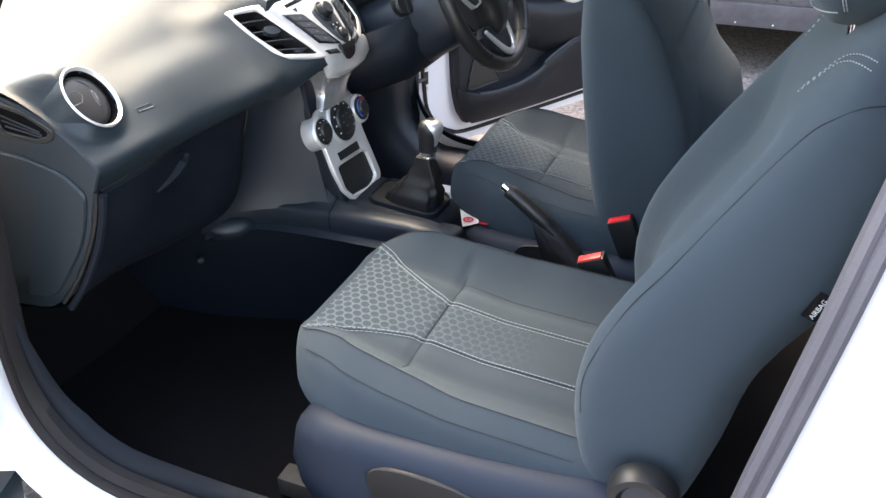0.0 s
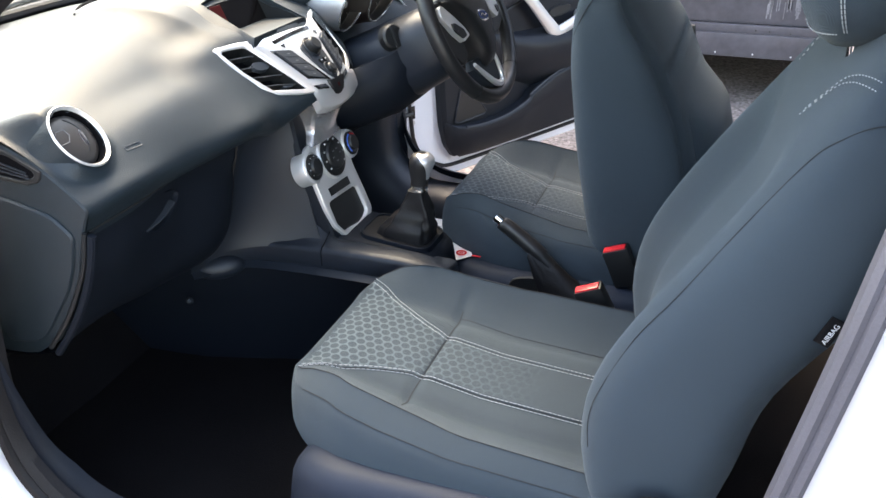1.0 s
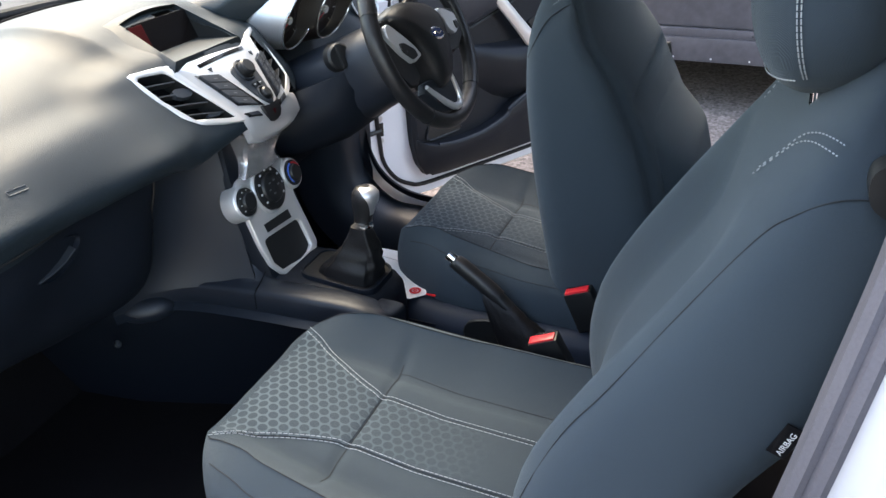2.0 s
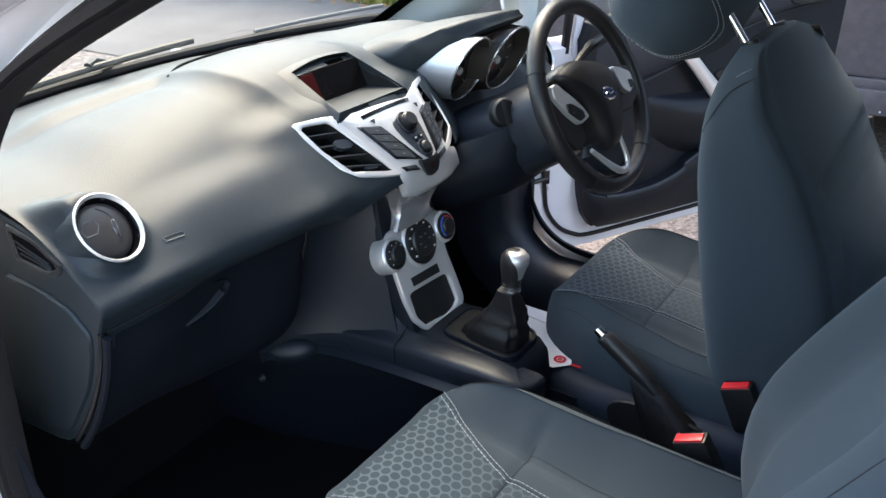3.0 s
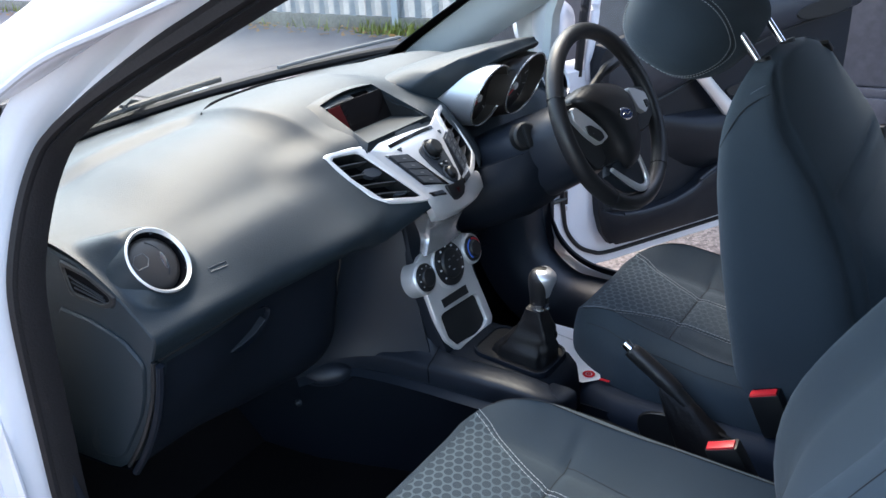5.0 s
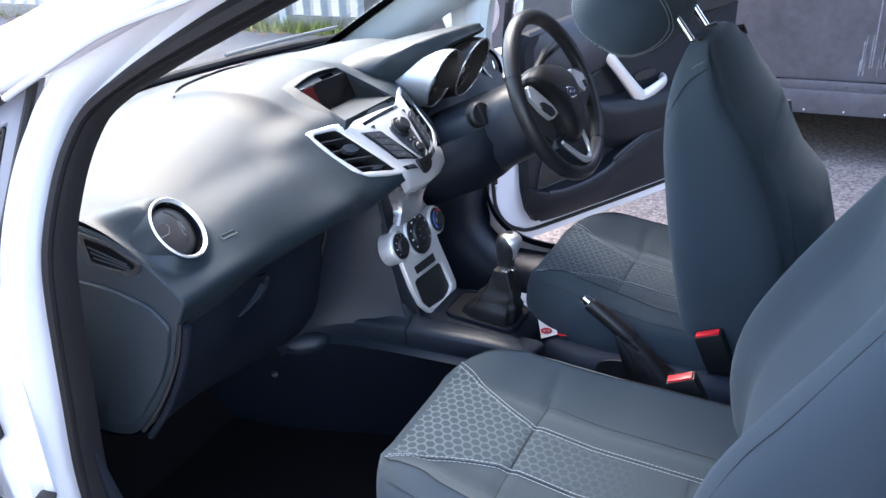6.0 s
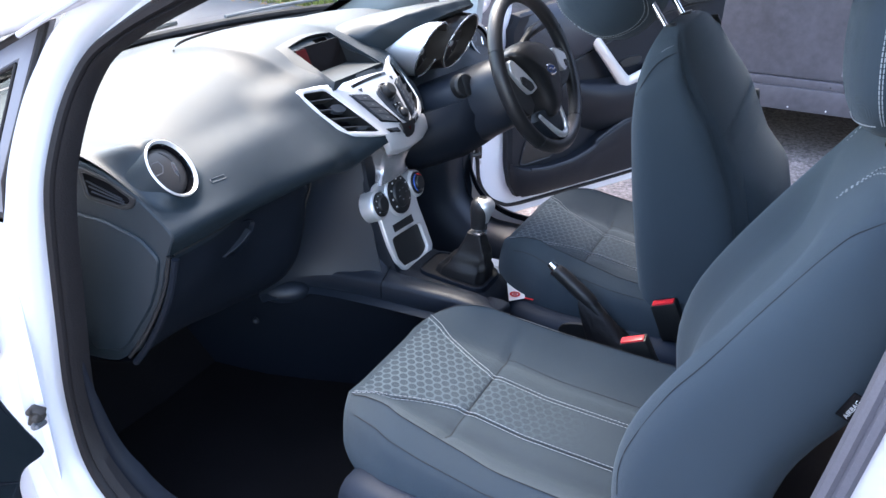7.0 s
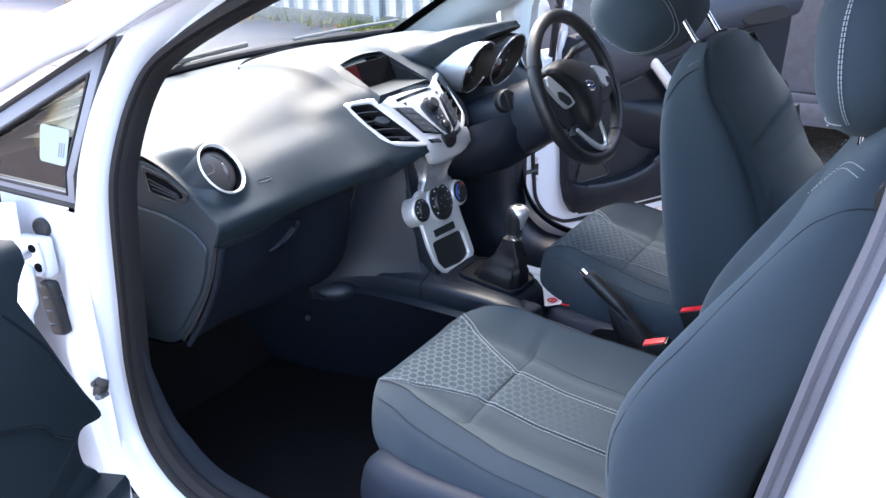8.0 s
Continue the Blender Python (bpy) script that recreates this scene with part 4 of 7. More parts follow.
for flip in (False, True):
    o, i = (mirrored(VENT_O), mirrored(VENT_I)) if flip else (VENT_O, VENT_I)
    vent = part("vent_frame", rim_ring(o, i, pan, -0.010, 0.0025, 0.0016), M_SILVER, dash, "silver air vent frame", 50)
    part("vent_liner", loft([[pan(a, b, h) for a, b in [tuple(Vector(q).lerp(Vector(VENT_C) if not flip else Vector((0.03 - VENT_C[0], VENT_C[1])), f)) for q in i]] for f, h in ((0.004, 0.0), (0.02, -0.012), (0.03, -0.045))], caps=False), M_BLACK, vent, "black vent duct", 50)
    # back plate blackened to paint the shade deep in the duct
    part("vent_back", filled(i, pan, -0.05, -0.030), M_VOID, vent)
    tl, tr, br, bl, ml = [Vector((0.03 - a, b) if flip else (a, b)) for a, b in VQ]
    for k in range(4):
        f = 0.16 + 0.225 * k
        a = (tl.lerp(ml, f * 2.1) if f < 0.476 else ml.lerp(bl, (f - 0.476) / 0.524))
        b = tr.lerp(br, f)
        a, b = a.lerp(b, 0.015), b.lerp(a, 0.015)
        blade = []
        for m in range(9):
            q = a.lerp(b, m / 8)
            blade.append([pan(q.x, q.y + dv, h) for dv, h in ((0.0012, -0.0035), (-0.0012, -0.0035), (0.0040, -0.026), (0.0064, -0.026))])
        part("slat", loft(blade), M_TRIM, vent)
    def vt(u, v):
        return (0.03 - u, v) if flip else (u, v)
    part("vent_tab", filled([vt(*q) for q in chaikin([(-0.121, 0.050), (-0.094, 0.040), (-0.092, 0.022), (-0.119, 0.030)], 1)], pan, -0.012, -0.003, 0.001), M_PLASTIC, vent, "dark sliding vent tab")
    part("thumbwheel", filled([vt(*q) for q in chaikin([(-0.098, -0.014), (-0.078, -0.022), (-0.076, -0.028), (-0.098, -0.021)], 2)], pan, -0.012, -0.005, 0.001), M_PLASTIC, vent)

part("disc_slot", filled(dense([(-0.052, 0.062), (0.082, 0.062), (0.080, 0.055), (-0.050, 0.055)], 6), pan, -0.002, 0.0022, 0.0004), M_GLOSS, panel, "narrow disc slot")
# button banks
for side in (0, 1):
    part("bank_surround", filled(dense([(-0.071, 0.048), (-0.028, 0.031), (0.009, -0.053), (-0.044, -0.031)] if not side else [(0.088, 0.031), (0.131, 0.048), (0.104, -0.031), (0.051, -0.053)], 5), pan, -0.002, 0.0025, 0.0005), M_GLOSS, panel)
    for k in range(4):
        def at(f, g):
            q = (-0.067 + 0.037 * f + (0.026 - 0.002 * f) * g, 0.044 - 0.0155 * f - (0.073 + 0.003 * f) * g)
            return q if not side else (0.06 - q[0], q[1])
        g0, g1 = k / 4 + 0.012, (k + 1) / 4 - 0.012
        for f0, f1 in (((0.0, 1.0),) if not side else ((0.0, 0.48), (0.52, 1.0))):
            key = part("button", filled(dense([at(f0, g0), at(f1, g0), at(f1, g1), at(f0, g1)], 3), pan, 0.0, 0.0055, 0.0014), M_PLASTIC, panel)
            c0, c1 = at((f0 + f1) / 2 - 0.05, (g0 + g1) / 2), at((f0 + f1) / 2 + 0.12, (g0 + g1) / 2)
            part("key_mark", filled(dense([(c0[0], c0[1] + 0.001), (c1[0], c1[1] + 0.001), (c1[0], c1[1] - 0.001), (c0[0], c0[1] - 0.001)], 2), pan, 0.004, 0.0058, 0.0002), M_TAB, key)
CX = 0.030
part("control_plate", filled(chaikin([(CX - 0.03, 0.034), (CX + 0.03, 0.034), (CX + 0.034, 0.01), (CX + 0.014, -0.056), (CX - 0.014, -0.056), (CX - 0.034, 0.01)], 2), pan, -0.002, 0.003), M_PLASTIC, panel, "dark plate behind the radio knobs")
for v, r, h in ((0.018, 0.0165, 0.016), (-0.036, 0.0115, 0.010)):
    knob = part("radio_knob", moved(disc(r, h, 28, 0.003, 0.92), facing(pan(CX, v, 0.003), PN)), M_BLACK, panel)
    part("knob_ring", moved(ring(r + 0.001, r + 0.005, 0.003, 28), facing(pan(CX, v, 0.003), PN)), M_PLASTIC, panel)
for du in (-0.012, 0.004):
    part("key", filled(dense([(CX + du, -0.010), (CX + du + 0.009, -0.010), (CX + du + 0.009, -0.018), (CX + du, -0.018)], 2), pan, 0.0, 0.006, 0.0008), M_BLACK, panel)
    part("key_mark", filled(dense([(CX + du + 0.002, -0.013), (CX + du + 0.007, -0.013), (CX + du + 0.007, -0.015), (CX + du + 0.002, -0.015)], 2), pan, 0.005, 0.0065, 0.0002), M_MARK, panel)
for u0 in (-0.040, 0.088):
    part("arrow_key", filled(dense([(u0, 0.048), (u0 + 0.010, 0.048), (u0 + 0.005, 0.040)], 2), pan, -0.001, 0.0028, 0.0004), M_PLASTIC, panel)
part("hazard_switch", filled(chaikin([(-0.006, -0.050), (0.006, -0.056), (0.040, -0.056), (0.052, -0.050), (0.044, -0.078), (0.023, -0.084), (0.002, -0.078)], 1), pan, -0.002, 0.0045), M_BLACK, panel, "black hazard light switch")
part("hazard_mark", filled(dense([(0.019, -0.066), (0.027, -0.066), (0.023, -0.074)], 2), pan, 0.003, 0.0052, 0.0002), M_REDSCREEN, panel)
for q in ([(-0.046, -0.048), (-0.016, -0.056), (-0.010, -0.066), (-0.040, -0.058)],):
    for qq in (q, mirrored([(a - 0.009, b) for a, b in q])):
        part("switch_surround", filled(dense(qq, 3), pan, -0.002, 0.003), M_GLOSS, panel)
        c = [sum(p[0] for p in qq) / 4, sum(p[1] for p in qq) / 4]
        part("switch", filled(dense([(c[0] + (a - c[0]) * 0.72, c[1] + (b - c[1]) * 0.72) for a, b in qq], 3), pan, 0.0, 0.005), M_PLASTIC, panel)

# neck and heater panel: u across, v up, h proud
HO, HV, HN = Vector((-.333, 0, .66)), Vector((-.338, 0, .941)), Vector((.941, 0, .338))

def heat(u, v, h):
    return HO + Vector((0, u, 0)) + HV * v + HN * h


neck = []
for k in range(15):
    a = k / 14
    lo = -0.046 + 0.004 * math.sin(math.pi * a) - 0.014 * max(0, a - 0.7) / 0.3
    hi = 0.120 - 0.072 * smoothed(0.0, 0.85, a) + 0.012 * max(0, a - 0.8) / 0.2
    z = 0.824 - 0.078 * a
    x = -0.337 - 0.018 * a - 0.010 * math.sin(math.pi * a)
    neck.append([Vector((x + dx - 0.9 * (lo + (hi - lo) * q - 0.03) ** 2 * (1 - a), lo + (hi - lo) * q, z)) for q, dx in ((0, -0.05), (0.0, -0.006), (0.04, 0.0), (0.22, 0.004), (0.5, 0.006), (0.78, 0.004), (0.96, 0.0), (1, -0.006), (1, -0.05))])
part("panel_neck", loft(neck), M_NECK, dash, "satin silver neck below the radio")
PLATE = chaikin(dense([(-0.086, 0.095), (0.072, 0.095), (0.062, 0.012), (0.068, -0.045), (0.070, -0.092), (0.050, -0.112), (0.0, -0.113), (-0.057, -0.101), (-0.080, -0.070), (-0.087, -0.028)], 3), 2)
BIN = chaikin(dense([(-0.071, -0.022), (0.046, -0.030), (0.050, -0.088), (0.036, -0.096), (0.004, -0.098), (-0.054, -0.092), (-0.071, -0.068)], 3), 2)
BIN_C = (-0.010, -0.060)
hp_ = part("heater_plate", rim_ring(at_angles(PLATE, BIN_C, 96), at_angles(BIN, BIN_C, 96), heat, -0.006, 0.003, 0.0016), M_SILVER, dash, "silver heater plate with storage bin", 50)
part("bin_back", loft([[heat(*Vector(p[:2]).lerp(Vector(BIN_C), f), h) for p in BIN] for f, h in ((0.01, -0.004), (0.03, -0.030), (0.10, -0.034), (0.9, -0.034))]), M_BLACK, hp_, "black storage bin")
part("card_slot", filled(dense([(-0.056, 0.001), (0.023, -0.003), (0.024, -0.020), (-0.055, -0.015)], 3), heat, 0.0, 0.0048, 0.0004), M_BLACK, hp_, "black slot")
for u, v, r, kind in ((-0.078, 0.055, 0.025, 0), (-0.004, 0.052, 0.041, 1), (0.076, 0.050, 0.024, 2)):
    def circ(rad, h):
        return [heat(u + rad * math.cos(2 * math.pi * k / 44), v + rad * math.sin(2 * math.pi * k / 44), h) for k in range(44)]
    part("dial_housing", loft([circ(r + 0.0090, -0.022), circ(r + 0.0080, -0.008), circ(r + 0.0060, 0.004), circ(r + 0.004, 0.0075), circ(r + 0.0015, 0.0085), circ(r + 0.0005, 0.004)]), M_SILVER, dash, "silver dial housing", 50)
    dial = part("dial", loft([circ(r, 0.003), circ(r, 0.010), circ(r - 0.0015, 0.0115), circ(r * 0.70, 0.0125), circ(r * 0.66, 0.0165), circ(r * 0.60, 0.018), circ(r * 0.2, 0.0182)]), M_BLACK, dash, "black rotary heater dial", 40)
    n = 9 if kind == 1 else 8
    for k in range(n if kind != 2 else 1):
        a = radians(215 - k * 250 / (n - 1))
        wd = 0.0024 if kind == 1 else 0.0013
        part("dial_mark", moved(block(-wd, wd, -wd * 0.7, wd * 0.7, 0, 0.0006, 0), facing(heat(u + r * 0.82 * math.cos(a), v + r * 0.82 * math.sin(a), 0.0120), HN)), M_MARK, dial)
    for k in range(5 if kind == 1 else 0):
        part("dial_mark", moved(block(-0.003, 0.003, -0.0012, 0.0012, 0, 0.0006, 0), facing(heat(u + 0.014 * math.cos(1.1 * k), v + 0.012 * math.sin(1.1 * k), 0.0182), HN)), M_TAB, dial)
    if kind == 2:
        for a0, a1, mm in ((100, 230, M_BLUE), (-50, 90, M_RED)):
            pts = [heat(u + r * 0.80 * math.cos(radians(a0 + (a1 - a0) * k / 10)), v + r * 0.80 * math.sin(radians(a0 + (a1 - a0) * k / 10)), 0.0120) for k in range(11)]
            part("heat_arc", tube(pts, 0.0016, 6), mm, dial)

# round passenger vent
fv = facing(VENT_AT, VENT_N)
def collar(m, reach):
    """Sleeve round a vent, drawn out to one side into a fin."""
    rows = []
    for f in (0.0, 0.25, 0.5, 0.75, 1.0):
        row = []
        for k in range(64):
            a = 2 * math.pi * k / 64
            off = abs((a - radians(135) + math.pi) % (2 * math.pi) - math.pi)
            tangent = math.acos(0.049 / (0.049 + reach))
            hull = 0.049 / math.cos(tangent - off) if off < tangent else 0.049
            r = 0.0490 + (0.005 + hull - 0.049) * f
            row.append(Vector((r * math.cos(a), r * math.sin(a), 0.001 - 0.042 * f - 0.01 * (1 - f) * (f > 0) - 0.75 * f * f * (hull - 0.049))))
        rows.append(row)
    return moved(loft(rows, caps=False), m)


def round_vent(m):
    rv = part("round_vent", moved(loft([[Vector((r * math.cos(2 * math.pi * k / 64), r * math.sin(2 * math.pi * k / 64), z)) for k in range(64)] for r, z in ((0.0490, -0.006), (0.0490, 0.0020), (0.0482, 0.0036), (0.0470, 0.0040), (0.0440, 0.0006), (0.0434, -0.0006))], caps=False), m), M_SILVER, dash, "round air vent with bright silver ring", 60)
    part("vent_bowl", moved(loft([[Vector((r * math.cos(2 * math.pi * k / 64), r * math.sin(2 * math.pi * k / 64), z)) for k in range(64)] for r, z in ((0.0437, -0.0004), (0.0425, -0.004), (0.0420, -0.016), (0.01, -0.017))], caps=False), m), M_VOID, rv, "black vent bowl")
    tip = m @ pose(0, 0, -0.0135, 4, -6, 0)
    part("vent_disc", moved(loft([[Vector((r * math.cos(2 * math.pi * k / 48), r * math.sin(2 * math.pi * k / 48), z)) for k in range(48)] for r, z in ((0.0395, -0.006), (0.0395, 0.0), (0.0385, 0.0025), (0.031, 0.0055), (0.020, 0.0078), (0.008, 0.0088))]), tip), M_BROWN, rv, "brown-grey tilting vent disc", 60)
    arc = [Vector((-0.018 + 0.036 * math.cos(radians(a)), 0.004 + 0.036 * math.sin(radians(a)), 0.0)) for a in range(-48, 50, 8)]
    dome = lambda q: tip @ Vector((q.x, q.y, 0.0096 - 0.0042 * (q.x ** 2 + q.y ** 2) / 0.0009))
    part("disc_slit", tube([dome(q) for q in arc], 0.0011, 6), M_BLACK, rv)
    part("disc_tab", moved(loft([[Vector((0.0042 * s * math.cos(a), 0.0135 * s * math.sin(a), z)) for a in [2 * math.pi * k / 16 for k in range(16)]] for s, z in ((1, 0), (0.9, 0.003), (0.4, 0.004))]), tip @ pose(0.013, -0.003, 0.006, 0, 0, -12)), M_CHROME, rv, "bright vent tab")
    part("disc_patch", tube([dome(Vector(q)) for q in ((-0.028, 0.004, 0), (-0.029, 0.014, 0), (-0.020, 0.022, 0), (-0.008, 0.020, 0), (-0.006, 0.010, 0), (-0.014, 0.002, 0), (-0.028, 0.004, 0))], 0.0008, 5), M_TAB, rv)


part("vent_collar", collar(fv, 0.0), M_DASH, dash, sharp=70)
round_vent(fv)


# dash end panel with side vent
def endp(u, v, h):
    return Vector((u, -0.604 - h - 0.02 * max(0, 0.84 - v), v))


END = chaikin(dense([(-0.70, 0.940), (-0.60, 0.945), (-0.512, 0.930), (-0.445, 0.900), (-0.402, 0.868), (-0.384, 0.850), (-0.398, 0.82), (-0.412, 0.78), (-0.432, 0.715), (-0.488, 0.625), (-0.55, 0.585), (-0.70, 0.57)], 2), 1)
part("dash_end", filled(END, endp, -0.02, 0.004, 0.003), M_DASH, dash, "dark grey dash end panel")
part("end_cover", filled(chaikin(dense([(-0.60, 0.852), (-0.52, 0.850), (-0.450, 0.835), (-0.416, 0.808), (-0.428, 0.76), (-0.448, 0.715), (-0.520, 0.616), (-0.60, 0.60)], 2), 2), endp, 0.0, 0.009, 0.003), M_DASH, dash, "smooth fuse box cover")
part("cover_gap", tube(smooth_path([endp(-0.398, 0.815, 0.004), endp(-0.412, 0.765, 0.004), endp(-0.436, 0.715, 0.004), endp(-0.47, 0.660, 0.004), endp(-0.512, 0.607, 0.004)], 6), 0.004, 6), M_BLACK, dash)
part("cover_lip", tube(smooth_path([endp(-0.388, 0.812, 0.002), endp(-0.402, 0.762, 0.002), endp(-0.425, 0.710, 0.002), endp(-0.46, 0.652, 0.002), endp(-0.502, 0.598, 0.002)], 6), 0.006, 8), M_LOWER, dash)
SV_O = chaikin(dense([(-0.560, 0.932), (-0.500, 0.921), (-0.446, 0.898), (-0.455, 0.882), (-0.480, 0.874), (-0.552, 0.878)], 3), 2)
SV_I = chaikin(dense([(-0.552, 0.923), (-0.500, 0.914), (-0.458, 0.896), (-0.464, 0.888), (-0.482, 0.882), (-0.545, 0.885)], 3), 2)
sv = part("side_vent", rim_ring(at_angles(SV_O, (-0.51, 0.898), 60), at_angles(SV_I, (-0.51, 0.898), 60), endp, 0.0, 0.007, 0.002), M_BLACK, dash, "black demister outlet", 50)
# shallow plate whose black paints the shade inside the outlet
part("vent_shade_plate", filled([tuple(p) for p in SV_I], endp, 0.0, 0.0045, 0.0005), M_VOID, sv)
for k in range(3):
    part("slat", prism([(-0.545 + 0.004 * k, 0.910 - 0.008 * k), (-0.475 + 0.003 * k, 0.894 - 0.004 * k), (-0.475 + 0.003 * k, 0.892 - 0.004 * k), (-0.545 + 0.004 * k, 0.908 - 0.008 * k)], endp, 0.003, 0.0062), M_PLASTIC, sv)

# glove box handle and seams
SCOOP = chaikin([(-0.475, 0.792), (-0.438, 0.790), (-0.392, 0.786), (-0.372, 0.777), (-0.386, 0.760), (-0.407, 0.746), (-0.437, 0.738), (-0.472, 0.744)], 2)
sc_y, sc_z = sum(q[0] for q in SCOOP) / len(SCOOP), sum(q[1] for q in SCOOP) / len(SCOOP)
gh = part("glove_handle", loft([[Vector((-0.4375 + dx + 0.10 * (0.775 - z), sc_y + (y - sc_y) * g, sc_z + (z - sc_z) * g)) for y, z in SCOOP] for g, dx in ((1.06, -0.004), (1.03, 0.0125), (0.99, 0.0130), (0.95, 0.0105), (0.90, 0.002), (0.5, 0.001), (0.1, 0.001))]), M_LOWER, dash, "dark scooped glove box handle", 60)
part("handle_pull", loft([[Vector((-0.428 + dx, y, z + dz)) for dx, dz in ((-0.006, 0.0), (0.006, -0.004), (0.007, -0.006), (-0.006, -0.006))] for y, z in ((-0.465, 0.752), (-0.440, 0.754), (-0.415, 0.759), (-0.392, 0.770))]), M_PLASTIC, gh, "grey finger blade")
part("lid_seam", tube([dash_point(-0.60 + 0.385 * k / 20, 0.655) + Vector((0.001, 0, 0)) for k in range(21)], 0.0022, 6), M_BLACK, dash)
part("lid_seam", tube([dash_point(-0.215, 0.655 + 0.22 * k / 12) + Vector((0.001, 0, 0)) for k in range(13)], 0.0022, 6), M_BLACK, dash)
part("airbag_mark", tube([dash_at(x, y) + Vector((0.0006, 0, 0.0006)) for x, y in ((-0.424, -0.476), (-0.421, -0.447), (-0.416, -0.447), (-0.419, -0.476), (-0.424, -0.476))], 0.0007, 5), M_TAB, dash, "small moulded airbag mark")
part("top_slot", tube(smooth_path([dash_at(x, y) + Vector((0, 0, 0.001)) for x, y in ((-0.770, -0.160), (-0.800, -0.110), (-0.812, -0.061), (-0.812, 0.0), (-0.805, 0.06), (-0.741, 0.147))], 6), [0.0006 + 0.0052 * math.sin(math.pi * min(1, (k + 1) / 34)) ** 0.5 for k in range(31)], 6, 0.5), M_VOID, dash, "long dark slot along the dash top")

# instrument cluster
def hood_edge(u):
    return lerp3([(0, (-0.508, 0.200, 0.950)), (0.2, (-0.465, 0.218, 0.986)), (0.4, (-0.425, 0.252, 1.012)), (0.6, (-0.395, 0.300, 1.028)), (0.8, (-0.376, 0.355, 1.036)), (1.0, (-0.373, 0.412, 1.037))], u)


def lerp3(rows, u):
    for (a, p), (b, q) in zip(rows, rows[1:]):
        if u <= b:
            t = (u - a) / (b - a)
            return Vector(p).lerp(Vector(q), t)
    return Vector(rows[-1][1])


def hood_back(u):
    return Vector((-0.66, 0.165 + 0.30 * u, 0.975 + 0.012 * math.sin(math.pi * u)))


hood_rows = []
for k in range(31):
    u = k / 30
    e, b = hood_edge(u), hood_back(u)
    r = e + Vector((-0.010 - 0.028 * (1 - u), -0.004 - 0.018 * (1 - u), 0.013 + 0.016 * (1 - u)))
    top = [b.lerp(r, v) + Vector((0, 0, 0.008 * math.sin(math.pi * v))) for v in (0.0, 0.15, 0.3, 0.45, 0.6, 0.75, 0.88, 0.96, 1.0)]
    lip = [r.lerp(e, 0.12) + Vector((0.003, 0, 0)), r.lerp(e, 0.5) + Vector((0.001, 0, -0.001)), e + Vector((0.002, 0, 0.001)), e + Vector((0.0, 0.001, -0.005)), e + Vector((-0.010, 0.004, -0.012)), b.lerp(e, 0.75) + Vector((0, 0.004, -0.022)), b.lerp(e, 0.5) + Vector((0, 0, -0.025)), b + Vector((0, 0, -0.03))]
    hood_rows.append(top + lip)
part("cluster_hood", loft(hood_rows), M_DASH, dash, "hood over the instruments", 50)
part("cluster_back", block(-0.512, -0.500, 0.235, 0.440, 0.86, 0.975, 0.003), M_BLACK, dash)
RIMS = []
angles = [2 * math.pi * k / 48 for k in range(48)]
for y, z, r, wide, x in ((0.279, 0.952, 0.065, 0.95, -0.414), (0.393, 0.953, 0.067, 1.10, -0.394)):
    def rim_at(a, rr, depth, y=y, z=z, x=x, wide=wide):
        c, d = math.cos(a), math.sin(a)
        return Vector((x + 0.028 * d - depth, y + rr * wide * c, z + rr * d * 0.98))
    RIMS.append((rim_at, r))
    tubeg = part("gauge_tube", loft([[rim_at(a, r * q, dep) for a in angles] for q, dep in ((1.10, 0.105), (1.04, 0.05), (1.0, 0.004), (0.988, 0.0), (0.975, 0.002))], caps=False), M_BRIGHT if y < 0.3 else M_BROWN, dash, "silver tubular gauge surround" if y < 0.3 else "dark tubular gauge surround", 50)
    part("gauge_liner", loft([[rim_at(a, r * q, dep) for a in angles] for q, dep in ((0.975, 0.002), (0.95, 0.020), (0.93, 0.044))], caps=False), M_BROWN, tubeg, "dark inner wall", 50)
    part("gauge_rim", tube([rim_at(a, r * 0.985, -0.001) for a in angles + angles[:1]], 0.0021, 8), M_NECK, tubeg, "thin satin rim")
    fg = facing((x - 0.034, y, z - 0.004), (1, 0, -0.36))
    part("gauge_face", moved(disc(r * 0.93 * min(1, wide), 0.004, 40), fg), M_DIAL, tubeg, "black gauge face")
    for k in range(25):
        a = radians(220 - 260 * k / 24)
        long = 0.0058 if k % 3 == 0 else 0.0030
        part("gauge_mark", moved(block(-long, long, -0.0008, 0.0008, 0, 0.0006, 0), fg @ pose(0.74 * r * math.cos(a), 0.74 * r * math.sin(a), 0.0045, 0, 0, math.degrees(a))), M_TAB if k % 3 else M_MARK, tubeg)
    part("gauge_ring", moved(ring(r * 0.40, r * 0.43, 0.0008, 40), fg @ pose(0, 0, 0.0042)), M_TAB, tubeg, "thin grey printed ring")
    part("gauge_ring", moved(ring(r * 0.86, r * 0.875, 0.0008, 40), fg @ pose(0, 0, 0.0042)), M_TAB, tubeg, "thin grey printed ring")
    part("needle", moved(block(0, 0.038, -0.0014, 0.0014, 0, 0.001, 0), fg @ pose(0, 0, 0.010, 0, 0, 215)), M_RED, tubeg)
    part("needle_hub", moved(disc(0.0085, 0.009, 20, 0.002), fg @ pose(0, 0, 0.004)), M_MARK, tubeg)
# dark panel that joins the two dials
(rim_l, r_l), (rim_r, r_r) = RIMS
bridge = []
for k in range(17):
    a = radians(-78 + 156 * k / 16)
    p, q = rim_l(a, r_l * 1.005, 0.003), rim_r(math.pi - a, r_r * 1.005, 0.004)
    bridge.append([p.lerp(q, f) + Vector((-0.014 * math.sin(math.pi * f), 0, 0)) for f in (0.0, 0.25, 0.5, 0.75, 1.0)])
